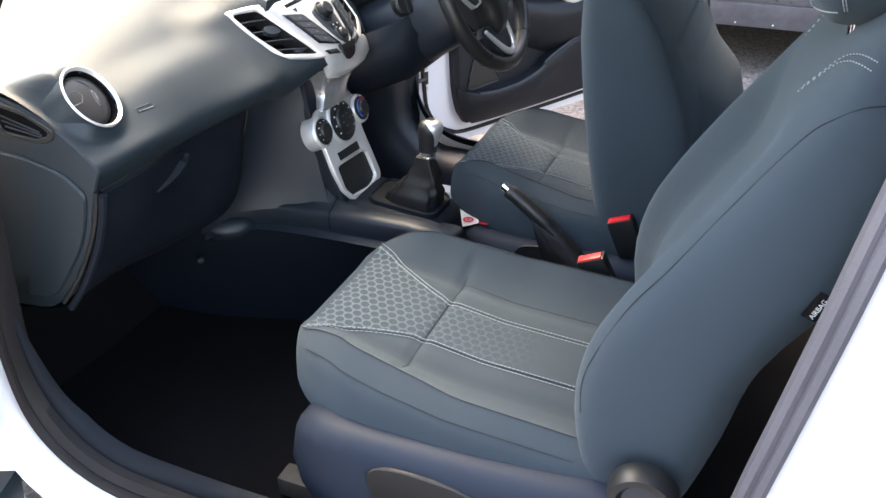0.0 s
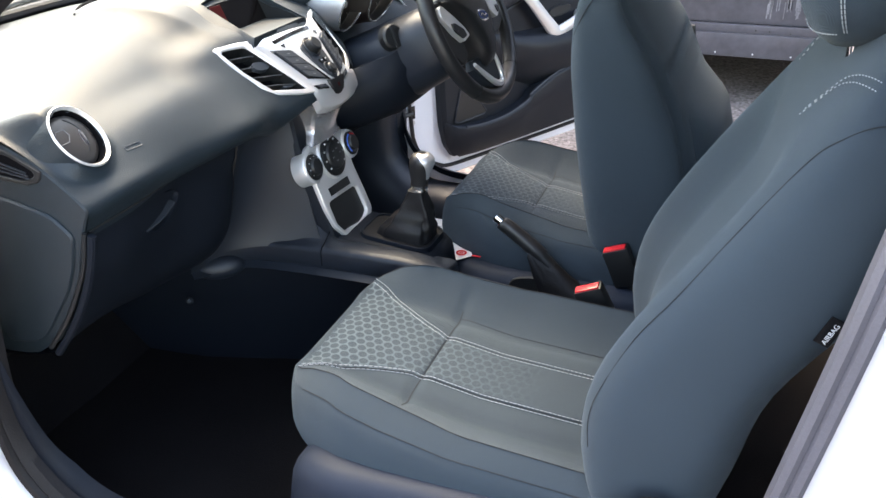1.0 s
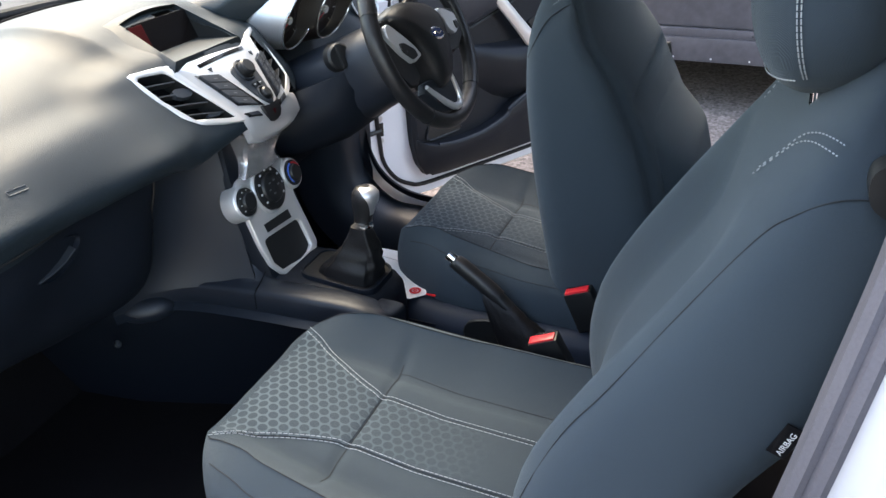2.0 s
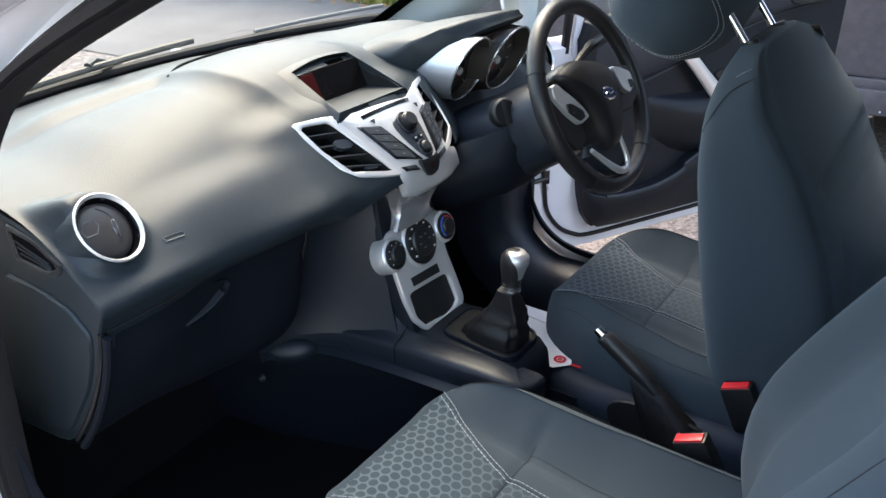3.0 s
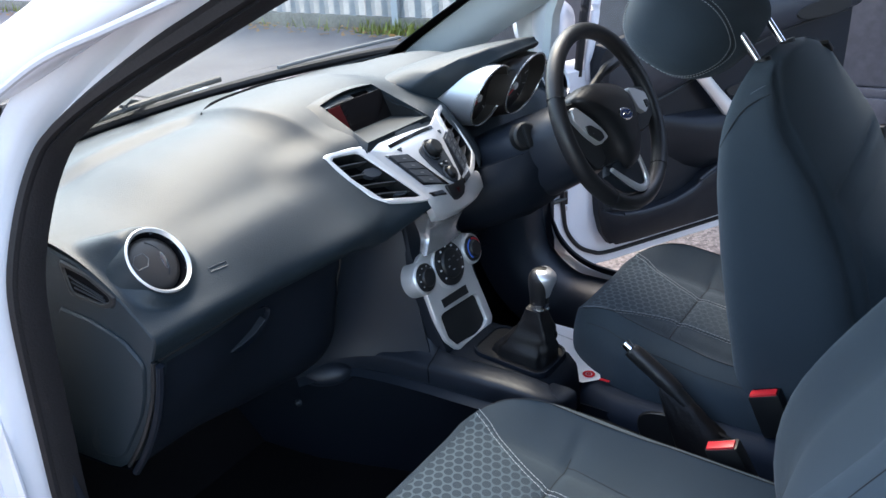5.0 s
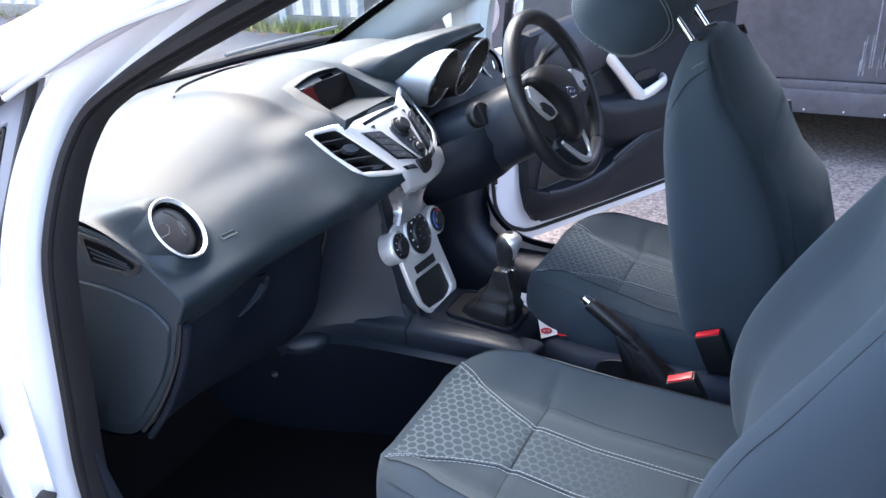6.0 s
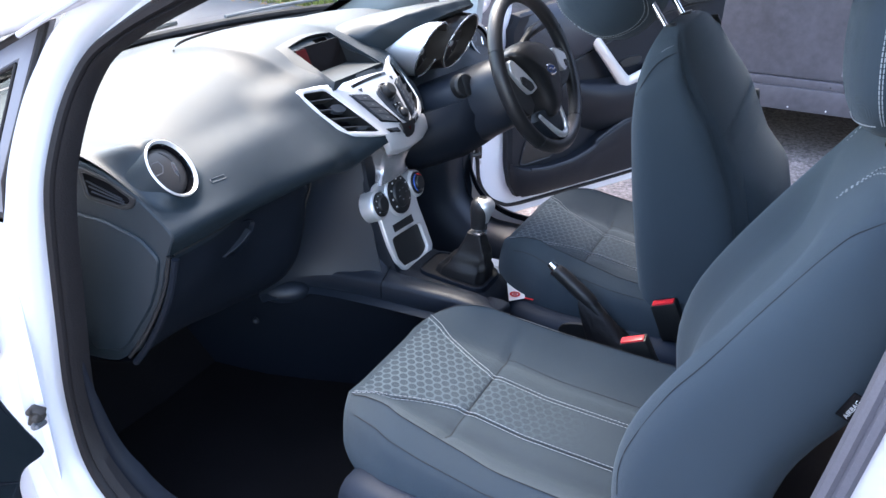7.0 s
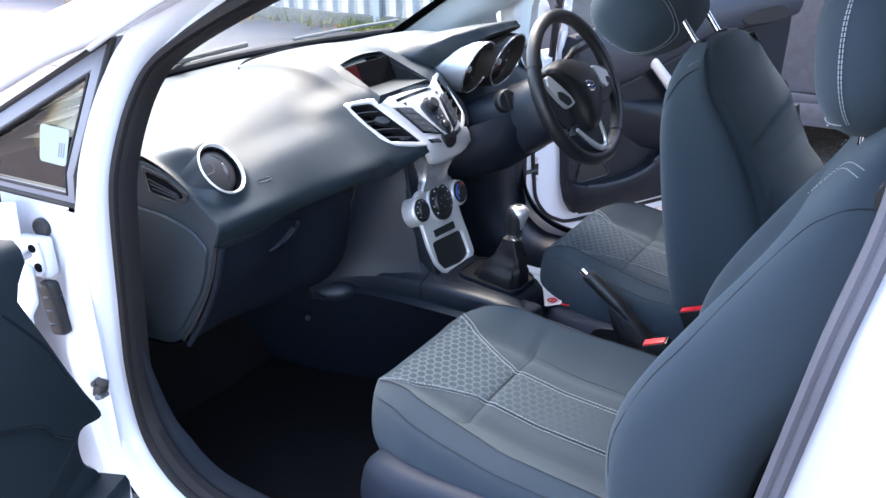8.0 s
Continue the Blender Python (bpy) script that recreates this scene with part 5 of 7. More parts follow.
part("dial_bridge", loft(bridge, closed=False, caps=False), M_DIAL, dash, "dark panel between the dials", 60)
# driver side round vent
fd = facing((-0.437, 0.613, 0.912), (0.86, -0.10, 0.50))
part("vent_collar", collar(fd, 0.0), M_DASH, dash, sharp=70)
round_vent(fd)

# ---- steering ----
WC, WN = Vector((-0.166, 0.312, 0.926)), Vector((0.905, -0.045, 0.423))
fw = facing(WC, WN)
wheel = thing("steering_wheel", "black leather steering wheel with silver spokes", "steering wheel")
N = 72
rim_rings = []
for k in range(N):
    a = 2 * math.pi * k / N
    c = Vector((math.cos(a), math.sin(a), 0))
    rim_rings.append([c * (0.171 + 0.0155 * math.cos(2 * math.pi * j / 14)) + Vector((0, 0, 0.0165 * math.sin(2 * math.pi * j / 14))) for j in range(14)])
part("rim", moved(loft(rim_rings + rim_rings[:1], caps=False), fw), M_LEATHER, wheel)
for a in (155, 25, 232, 308):
    ra = radians(a)
    ringp = [Vector((math.cos(ra), math.sin(ra), 0)) * (0.171 + 0.0160 * math.cos(2 * math.pi * j / 14)) + Vector((0, 0, 0.0170 * math.sin(2 * math.pi * j / 14))) for j in range(15)]
    part("rim_stitch", moved(tube(ringp, 0.0008, 5), fw), M_DTHREAD, wheel)
pad = [(-0.112, 0.060), (-0.066, 0.074), (-0.008, 0.066), (0.046, 0.046), (0.066, 0.020), (0.062, -0.020), (0.046, -0.062), (0.016, -0.096), (-0.022, -0.104), (-0.040, -0.085), (-0.052, -0.044), (-0.072, 0.004), (-0.100, 0.036)]
pr = smooth_path([(a, b, 0) for a, b in pad], 6, closed=True)
pc = sum(pr, Vector()) / len(pr)
part("airbag_pad", moved(loft([[Vector((pc.x + (p.x - pc.x) * s, pc.y + (p.y - pc.y) * s, h)) for p in pr] for s, h in ((0.9, -0.045), (1.0, -0.008), (1.0, 0.008), (0.95, 0.019), (0.80, 0.029), (0.5, 0.035), (0.12, 0.036))]), fw), M_LEATHER, wheel, "black grained airbag pad", 60)
fb = fw @ pose(-0.006, -0.005, -0.0145, 0, 0, -14)
badge = part("badge", moved(loft([[Vector((0.026 * s * math.cos(2 * math.pi * k / 36), 0.0125 * s * math.sin(2 * math.pi * k / 36), h)) for k in range(36)] for s, h in ((1, 0.040), (1, 0.0505), (0.88, 0.0520), (0.84, 0.0512))]), fb), M_CHROME, wheel, "oval chrome badge")
part("badge_field", moved(loft([[Vector((0.0215 * s * math.cos(2 * math.pi * k / 36), 0.0095 * s * math.sin(2 * math.pi * k / 36), h)) for k in range(36)] for s, h in ((1, 0.050), (0.95, 0.0522))]), fb), M_NAVY, badge, "plain dark blue oval")
part("badge_bar", moved(tube(smooth_path([(-0.014, -0.003, 0.0524), (-0.006, 0.002, 0.0526), (0.002, -0.002, 0.0526), (0.014, 0.003, 0.0524)], 5), 0.0010, 6), fb), M_CHROME, badge, "bright curved stroke")
plain = lambda u, v, h: Vector((u, v, h))
for name, out in (("spoke", [(-0.170, 0.060), (-0.100, 0.056), (-0.070, -0.060), (-0.100, -0.080), (-0.130, -0.072), (-0.166, -0.010)]), ("spoke", [(0.040, 0.030), (0.110, 0.034), (0.166, 0.020), (0.166, -0.030), (0.110, -0.060), (0.050, -0.050)])):
    sp = part(name, moved(prism(chaikin(out, 1), plain, -0.016, 0.006, 0.004), fw), M_LEATHER, wheel, "black wheel spoke")
    if out[0][0] < 0:
        trim = [(-0.144, 0.046), (-0.130, 0.048), (-0.100, 0.018), (-0.076, -0.010), (-0.066, -0.030), (-0.096, -0.036), (-0.122, -0.012), (-0.148, 0.024)]
        pod = [(-0.124, 0.008), (-0.110, 0.006), (-0.084, -0.014), (-0.082, -0.027), (-0.100, -0.030), (-0.124, -0.008)]
    else:
        trim = [(0.066, 0.036), (0.092, 0.030), (0.134, 0.012), (0.136, -0.014), (0.104, -0.026), (0.080, -0.010)]
        pod = [(0.112, 0.000), (0.128, -0.004), (0.128, -0.016), (0.114, -0.018)]
    part("spoke_trim", moved(filled(chaikin(dense(trim, 2), 2), lambda u, v, h: Vector((u, v, h + 0.010 * (1 - abs(u) / 0.16))), 0.000, 0.014, 0.003), fw), M_SILVER, sp, "silver spoke trim")
    keys = part("spoke_keys", moved(filled(chaikin(dense(pod, 2), 2), lambda u, v, h: Vector((u, v, h + 0.010 * (1 - abs(u) / 0.16))), 0.004, 0.0165, 0.002), fw), M_BLACK, sp, "black spoke keys")
    kc = sum((Vector(q) for q in pod), Vector((0, 0))) / len(pod)
    for du, dv in ((0, 0.008), (0, -0.008), (-0.007, 0), (0.007, 0)):
        part("key_mark", moved(block(-0.0014, 0.0014, -0.001, 0.001, 0, 0.0004, 0), fw @ pose(kc.x + du, kc.y + dv, 0.0195)), M_TAB, keys)
low = smooth_path([(-0.094, -0.086, 0.016), (-0.064, -0.112, 0.014), (-0.036, -0.134, 0.012), (-0.010, -0.149, 0.011), (0.014, -0.148, 0.011), (0.021, -0.130, 0.013), (0.014, -0.090, 0.017)], 6)
part("lower_spoke", moved(tube(low, [0.0045 + 0.0030 * math.sin(math.pi * k / (len(low) - 1)) for k in range(len(low))], 10, 0.8), fw), M_SILVER, wheel, "silver lower spoke loop")
part("spoke_web", moved(prism(chaikin([(-0.100, -0.080), (0.022, -0.080), (0.028, -0.145), (0.005, -0.160), (-0.040, -0.145)], 1), plain, -0.014, 0.006, 0.003), fw), M_PLASTIC, wheel)

col = thing("steering_column", "dark plastic steering column shroud", "steering column")
cr = []
for k in range(9):
    a = k / 8
    c = WC - WN * (0.035 + 0.26 * a) + Vector((0, 0, -0.018 - 0.02 * a))
    w, h = 0.098 + 0.02 * a, 0.078 + 0.02 * a
    if k == 0:
        w, h = w * 0.85, h * 0.85
    cr.append([c + Vector((-0.42 * math.copysign(abs(math.sin(q)) ** 0.7, math.sin(q)) * h, math.copysign(abs(math.cos(q)) ** 0.7, math.cos(q)) * w, 0.9 * math.copysign(abs(math.sin(q)) ** 0.7, math.sin(q)) * h)) for q in [2 * math.pi * j / 28 for j in range(28)]])
part("shroud", loft(cr), M_CONSOLE, col, sharp=60)
fk = facing((-0.312, 0.226, 0.893), (0.80, -0.48, 0.36))
kn = part("light_switch", moved(disc(0.028, 0.020, 36, 0.004, 0.94), fk), M_BLACK, col, "round black switch knob")
part("knob_bar", moved(block(-0.006, 0.006, -0.024, 0.024, 0.018, 0.026, 0.003), fk @ pose(0, 0, 0, 0, 0, 8)), M_BLACK, kn)
part("stalk", tube(smooth_path([WC + Vector((-0.07, 0.06, 0.03)), WC + Vector((-0.07, 0.13, 0.055)), WC + Vector((-0.065, 0.21, 0.065))], 5), [0.009] * 5 + [0.012] * 6, 10), M_BLACK, col, "black indicator stalk")
part("lower_cowl", loft([[Vector((x, 0.31 + w * s, z)) for s, z in ((-1, z0), (-0.92, z0 - 0.06), (-0.6, z0 - 0.085), (0.6, z0 - 0.085), (0.92, z0 - 0.06), (1, z0), (0.8, z0 + 0.05), (-0.8, z0 + 0.05))] for x, z0, w in ((-0.62, 0.73, 0.24), (-0.50, 0.745, 0.225), (-0.40, 0.775, 0.19), (-0.30, 0.815, 0.13), (-0.265, 0.84, 0.09))]), M_LOWER, col, "dark lower column cover", 60)

# ---- centre console ----
con = thing("centre_console", "dark plastic centre console with gear lever surround", "console")
secs = []
for x, w, top, lowz in ((-0.90, 0.26, 0.590, 0.24), (-0.62, 0.215, 0.570, 0.24), (-0.50, 0.160, 0.566, 0.24), (-0.42, 0.125, 0.566, 0.24), (-0.34, 0.106, 0.570, 0.24), (-0.24, 0.100, 0.560, 0.24), (-0.16, 0.098, 0.552, 0.24), (-0.130, 0.092, 0.546, 0.24), (-0.112, 0.080, 0.534, 0.24), (-0.104, 0.070, 0.50, 0.24), (-0.100, 0.068, 0.40, 0.24)):
    nar = 1.0 if x < -0.43 else (0.85 if x < -0.35 else 0.63)
    secs.append([Vector((x, 0.008 + w * s * (nar if s > 0 else 1), z)) for s, z in ((-0.70, lowz), (-0.74, (lowz + top) / 2), (-1.02, top - 0.050), (-0.97, top - 0.012), (-0.86, top), (-0.4, top + 0.002), (0.4, top + 0.002), (0.86, top), (0.97, top - 0.012), (1.02, top - 0.050), (0.74, (lowz + top) / 2), (0.70, lowz))])
part("console_body", loft(secs), M_LOWER, con, sharp=50)
part("upper_bridge", loft([[Vector((x + dx, -0.004 + w * s, z)) for s, dx in ((-1.0, -0.12), (-1.0, -0.010), (-0.94, -0.003), (0.94, -0.003), (1.0, -0.010), (1.0, -0.12))] for x, w, z in ((-0.396, 0.062, 0.84), (-0.382, 0.070, 0.80), (-0.368, 0.082, 0.755), (-0.352, 0.086, 0.71), (-0.336, 0.086, 0.66), (-0.318, 0.084, 0.61), (-0.303, 0.082, 0.565), (-0.296, 0.080, 0.545))]), M_LOWER, con, "dark column behind the heater panel", 50)
def step_in(a, b, x):
    return min(1, max(0, (x - a) / (b - a)))


def knee(u, v):
    a = Vector((-0.392, -0.078, 0.81)).lerp(Vector((-0.425, -0.226, 0.80)), u)
    b = Vector((-0.338, -0.090, 0.560)).lerp(Vector((-0.545, -0.245, 0.566)), u ** 1.2)
    p = a.lerp(b, v ** 1.3)
    return p + Vector((-0.045, 0.010, 0.0)) * math.sin(math.pi * u) * (0.5 + 0.5 * v) + Vector((0.012, -0.012, 0)) * (v ** 6)


part("knee_panel", surface(20, 20, knee, 0.004), M_CONSOLE, con, "dark curved knee panel", 60)
# ledge round the foot of the console, with an upright face below its edge
ledge = []
line = smooth_path([(-0.066, -0.040, 0.540), (-0.068, -0.070, 0.543), (-0.078, -0.096, 0.548), (-0.112, -0.112, 0.556), (-0.161, -0.118, 0.562), (-0.221, -0.125, 0.566), (-0.316, -0.131, 0.568), (-0.384, -0.137, 0.569), (-0.437, -0.145, 0.570), (-0.477, -0.158, 0.571), (-0.511, -0.187, 0.571), (-0.545, -0.235, 0.570)], 6)
for k, p in enumerate(line):
    t = (line[min(k + 1, len(line) - 1)] - line[max(k - 1, 0)]).normalized()
    inw = Vector((t.y, -t.x, 0))
    inw = inw if inw.y > 0 else -inw
    fore = step_in(-0.30, -0.36, p.x)
    rows_ = ((-0.012, -0.052), (0.004, -0.043), (0.0005, -0.036), (0.0, -0.010), (0.0015, -0.004), (0.006, 0.0), (0.016, 0.002), (0.030, 0.002 + 0.009 * fore), (0.046 - 0.006 * fore, 0.002 + 0.028 * fore), (0.060 - 0.016 * fore, -0.006 + 0.060 * fore))
    ledge.append([p + inw * a + Vector((0, 0, b)) for a, b in rows_])
part("console_ledge", loft(ledge, closed=False, caps=False), M_CONSOLE, con, "rounded ledge along the console", 50)
near = min(range(len(line)), key=lambda k: abs(line[k].x + 0.322))
part("seam", tube([q + o for q, o in zip([ledge[near][m] for m in (2, 3, 4, 5, 6)] + [Vector((-0.314, -0.092, 0.588))], [Vector((0, -0.0006, 0))] * 3 + [Vector((0, 0, 0.0005))] * 3)], 0.0010, 6), M_VOID, con, "narrow joint in the console")
part("knee_boss", moved(loft([[Vector((math.sin(q) * r * 0.052, math.cos(q) * r * 0.026, h)) for q in [2 * math.pi * k / 28 for k in range(28)]] for r, h in ((1.0, -0.006), (0.95, 0.004), (0.82, 0.011), (0.6, 0.016), (0.3, 0.0185), (0.06, 0.019))]), facing((-0.516, -0.186, 0.524), (0.45, -0.62, 0.64))), M_CONSOLE, con, "smooth rounded boss", 60)
part("carpet_stud", moved(disc(0.008, 0.006, 16, 0.002, 0.7), facing((-0.600, -0.190, 0.43), (0.3, -0.9, 0.2))), M_PLASTIC, con, "small carpet fastener")
part("rear_tray", loft([[Vector((x, 0.008 + w * s, z)) for s, z in ((-1.1, 0.24), (-1.0, top), (-0.8, top + 0.006), (-0.75, top - 0.01), (0.75, top - 0.01), (0.8, top + 0.006), (1.0, top), (1.1, 0.24))] for x, w, top in ((-0.105, 0.055, 0.44), (0.0, 0.07, 0.43), (0.15, 0.085, 0.415), (0.45, 0.085, 0.41))]), M_LOWER, con, "dark tray between the seats")

gear = thing("gear_lever", "gear lever with black leather gaiter and silver-topped knob", "gear lever")
SUR_O = [(p[0], p[1]) for p in rrect(0.152, 0.112, 0.027, 6)]
SUR_I = [(p[0], p[1]) for p in rrect(0.140, 0.100, 0.022, 6)]


def gplace(u, v, h):
    return Vector((-0.202 + u, 0.003 + v, 0.560 - 0.10 * u + h))


def lerp_g(a):
    """Width of the gaiter, from its frame up to the collar."""
    return max(0.0, 0.18 * max(0, 1 - a / 0.08) + 0.82 * (1 - a) ** 1.15)


part("surround", frame_ring(SUR_O, SUR_I, gplace, -0.01, 0.005, 0.003), M_LOWER, gear, "black gaiter frame")
gr = []
for k in range(26):
    a = k / 25
    w = lerp_g(a)
    ringp = []
    for j, (u, v) in enumerate(rrect(0.140, 0.100, 0.022, 6)):
        fold = 1 + 0.16 * math.sin(a * 7 + j * 0.9) * a * (1 - a) * 2.4 + 0.06 * math.sin(a * 24 - j * 0.55) * a * (1 - a) * 2
        ru, rv_ = u * (0.22 + 0.78 * w) * fold, v * (0.30 + 0.70 * w) * fold
        ringp.append(gplace(ru + 0.036 * a + 0.012 * math.sin(math.pi * a), rv_, 0.002 - 0.012 * math.sin(math.pi * min(1, a / 0.2)) * (a < 0.2) + 0.100 * max(0, (a - 0.08) / 0.92)))
    gr.append(ringp)
part("gaiter", loft(gr), M_GAITER, gear, "creased black leather gaiter", 70)
GT = Vector((-0.164, 0.010, 0.656))
ax = Vector((0.02, 0.0, 1)).normalized()
part("collar", tube([GT, GT + ax * 0.004, GT + ax * 0.008, GT + ax * 0.012], [0.0175, 0.0165, 0.0165, 0.0178], 24), M_CHROME, gear, "chrome collar")
KN = [(0.012, 0.0165, 0.0160, 0.0), (0.026, 0.0180, 0.0170, 0.001), (0.042, 0.0215, 0.0200, 0.003), (0.056, 0.0245, 0.0225, 0.006), (0.066, 0.0240, 0.0220, 0.007), (0.074, 0.0180, 0.0165, 0.006), (0.0775, 0.0090, 0.0085, 0.005)]
part("knob", loft([[GT + Vector((dx + rx_ * math.cos(2 * math.pi * j / 28), ry_ * math.sin(2 * math.pi * j / 28), h)) for j in range(28)] for h, rx_, ry_, dx in KN]), M_LEATHER, gear, "black leather knob", 60)


def knob_at(a, f):
    """Just outside the knob: a round it, f up it."""
    k = f * (len(KN) - 1)
    i = min(int(k), len(KN) - 2)
    h, rx_, ry_, dx = (p + (q - p) * (k - i) for p, q in zip(KN[i], KN[i + 1]))
    return GT + Vector((dx + (rx_ + 0.0012) * math.cos(a), (ry_ + 0.0012) * math.sin(a), h + 0.0010))


part("knob_cap", surface(24, 16, lambda u, v: knob_at(radians(14) + (u - 0.5) * (1.5 + 2.8 * v ** 1.2), 0.16 + 0.84 * v)), M_BRIGHT, gear, "brushed silver knob cap", 60)

hb = thing("handbrake", "black handbrake lever with chrome button", "handbrake")
hp = smooth_path([(0.20, 0.055, 0.40), (0.145, 0.057, 0.455), (0.085, 0.060, 0.515), (0.03, 0.060, 0.556), (-0.012, 0.060, 0.586)], 6)
part("lever", tube(hp, [0.022 - 0.008 * min(1, k / 9) for k in range(len(hp))], 14, 0.9), M_BLACK, hb)
part("grip", tube(smooth_path([(0.075, 0.060, 0.525), (0.03, 0.060, 0.560), (-0.008, 0.060, 0.587)], 6), [0.0150, 0.0155, 0.0160, 0.0160, 0.0158, 0.0155, 0.0150, 0.0150, 0.0150, 0.0150, 0.0145, 0.0138, 0.0120], 16), M_LEATHER, hb, "black moulded grip")
part("button", tube([(-0.008, 0.060, 0.587), (-0.022, 0.060, 0.5975)], 0.0095, 16), M_CHROME, hb, "chrome release button")
gait = []
for k in range(13):
    t = k / 12
    x = 0.050 + 0.165 * t
    up = 0.540 - 0.055 * t - 0.085 * t * t
    lo = up - 0.020 - 0.16 * min(1, t * 2.2) ** 0.8
    lo = max(lo, 0.392)
    w = 0.014 + 0.026 * t
    c, hh = (up + lo) / 2, (up - lo) / 2
    gait.append([Vector((x, 0.058 + w * math.copysign(abs(math.cos(q)) ** 0.8, math.cos(q)) * (1.15 - 0.3 * math.sin(q)) + 0.0015 * math.sin(9 * q + 14 * t), c + hh * math.sin(q) + 0.002 * math.sin(22 * t))) for q in [2 * math.pi * j / 24 for j in range(24)]])
part("gaiter", loft(gait), M_GAITER, hb, "black leather handbrake gaiter", 60)

leaflet = thing("leaflet", "white card leaflet with red printed mark beside the console", "leaflet")
part("card", prism(dense([(-0.30, 0.10), (-0.30, 0.27), (-0.17, 0.255), (-0.115, 0.165), (-0.088, 0.108), (-0.115, 0.085)], 3), lambda u, v, h: Vector((u, v, 0.474 + h + 0.008 * math.sin(9 * u + 5 * v))), 0, 0.0012), M_PAPER, leaflet)
part("card_fold", tube([(-0.28, 0.215, 0.4835), (-0.15, 0.20, 0.478)], 0.0009, 5), M_LABEL, leaflet)
part("printed_mark", moved(ring(0.007, 0.012, 0.001, 24), Matrix.Translation((-0.114, 0.112, 0.4738))), M_RED, leaflet, "red ring print")
part("printed_mark", moved(ring(0.002, 0.0045, 0.001, 16), Matrix.Translation((-0.114, 0.112, 0.4738))), M_RED, leaflet)
part("printed_bar", moved(block(-0.010, 0.010, -0.003, 0.003, 0, 0.001, 0), Matrix.Translation((-0.078, 0.105, 0.4745))), M_RED, leaflet)


def buckle(at, lean):
    b = thing("seat_belt_buckle", "black seat belt buckle with red release button", "buckle", "front seat belt buckles")
    m = Matrix.Translation(at) @ pose(0, 0, 0, lean[0], lean[1], 0)
    part("housing", moved(block(-0.026, 0.026, -0.013, 0.013, -0.085, 0, 0.005), m), M_BLACK, b)
    part("release_button", moved(block(-0.022, 0.022, -0.011, 0.005, -0.01, 0.003, 0.002), m), M_RED, b, "red release button")
    part("tongue_slot", moved(block(-0.020, 0.020, 0.006, 0.010, -0.01, 0.0008, 0.0005), m), M_GLOSS, b)
    part("stalk", moved(tube([(0, 0, -0.08), (0.01, 0, -0.14), (0.02, 0, -0.19)], 0.009, 8), m), M_BLACK, b)
    return b


buckle((0.214, 0.082, 0.556), (6, -22))
buckle((0.196, -0.088, 0.558), (10, -24))


# ---- seats ----
def lerp_table(rows, x):
    if x <= rows[0][0]:
        return rows[0][1]
    for (a, p), (b, q) in zip(rows, rows[1:]):
        if x <= b:
            t = (x - a) / (b - a)
            return p + (q - p) * t
    return rows[-1][1]


def step(a, b, x):
    t = min(1, max(0, (x - a) / (b - a)))
    return t * t * (3 - 2 * t)


C_WIDTH = [(-0.205, 0.095), (-0.198, 0.125), (-0.185, 0.150), (-0.16, 0.178), (-0.12, 0.208), (-0.06, 0.238), (0.0, 0.248), (0.1, 0.252), (0.34, 0.252)]
C_TOP = [(-0.205, 0.490), (-0.201, 0.518), (-0.192, 0.540), (-0.172, 0.552), (-0.135, 0.555), (-0.08, 0.545), (0.0, 0.529), (0.1, 0.512), (0.34, 0.498)]
C_LOW = [(-0.205, 0.475), (-0.193, 0.462), (-0.165, 0.455), (0.34, 0.445)]


# where the crest of the side bolster runs, as a share of the half width
C_CREST = [(-0.205, 0.78), (-0.19, 0.83), (-0.16, 0.845), (-0.12, 0.80), (-0.08, 0.775), (0.0, 0.765), (0.06, 0.785), (0.124, 0.815), (0.34, 0.83)]


def cushion_top(x, y):
    """Height of the cushion over its own middle line."""
    w, sc = lerp_table(C_WIDTH, x), lerp_table(C_CREST, x)
    s = min(1, abs(y) / w)
    rise = 0.046 * step(-0.215, -0.07, x)
    dip = 0.004 * math.exp(-((abs(y) - 0.115) / 0.012) ** 2) * step(-0.16, -0.05, x) + 0.0045 * math.exp(-(x / 0.009) ** 2) * (1 - step(0.16, 0.18, abs(y)))
    low = lerp_table(C_LOW, x)
    u = min(1, s / sc)
    top = lerp_table(C_TOP, x) + rise * (max(0, u - 0.62) / 0.38) ** 1.5 - dip
    g = max(0, (s - sc) / (1 - sc))
    return low + 0.012 + (top - low - 0.012) * (1 - 0.30 * g) * max(0.0, 1 - g ** (7 - 4 * step(-0.10, -0.19, x))) ** 0.5


B_WIDTH = [(0.0, 0.238), (0.08, 0.248), (0.2, 0.254), (0.38, 0.254), (0.46, 0.254), (0.52, 0.243), (0.556, 0.220), (0.584, 0.186), (0.600, 0.150), (0.608, 0.112)]
B_FRONT = [(0.0, 0.0), (0.1, -0.004), (0.3, 0.0), (0.44, 0.012), (0.52, 0.028), (0.59, 0.052), (0.61, 0.07)]
B_BACK = [(0.0, 0.21), (0.1, 0.245), (0.3, 0.230), (0.44, 0.190), (0.52, 0.145), (0.59, 0.122), (0.61, 0.10)]
NB = 72
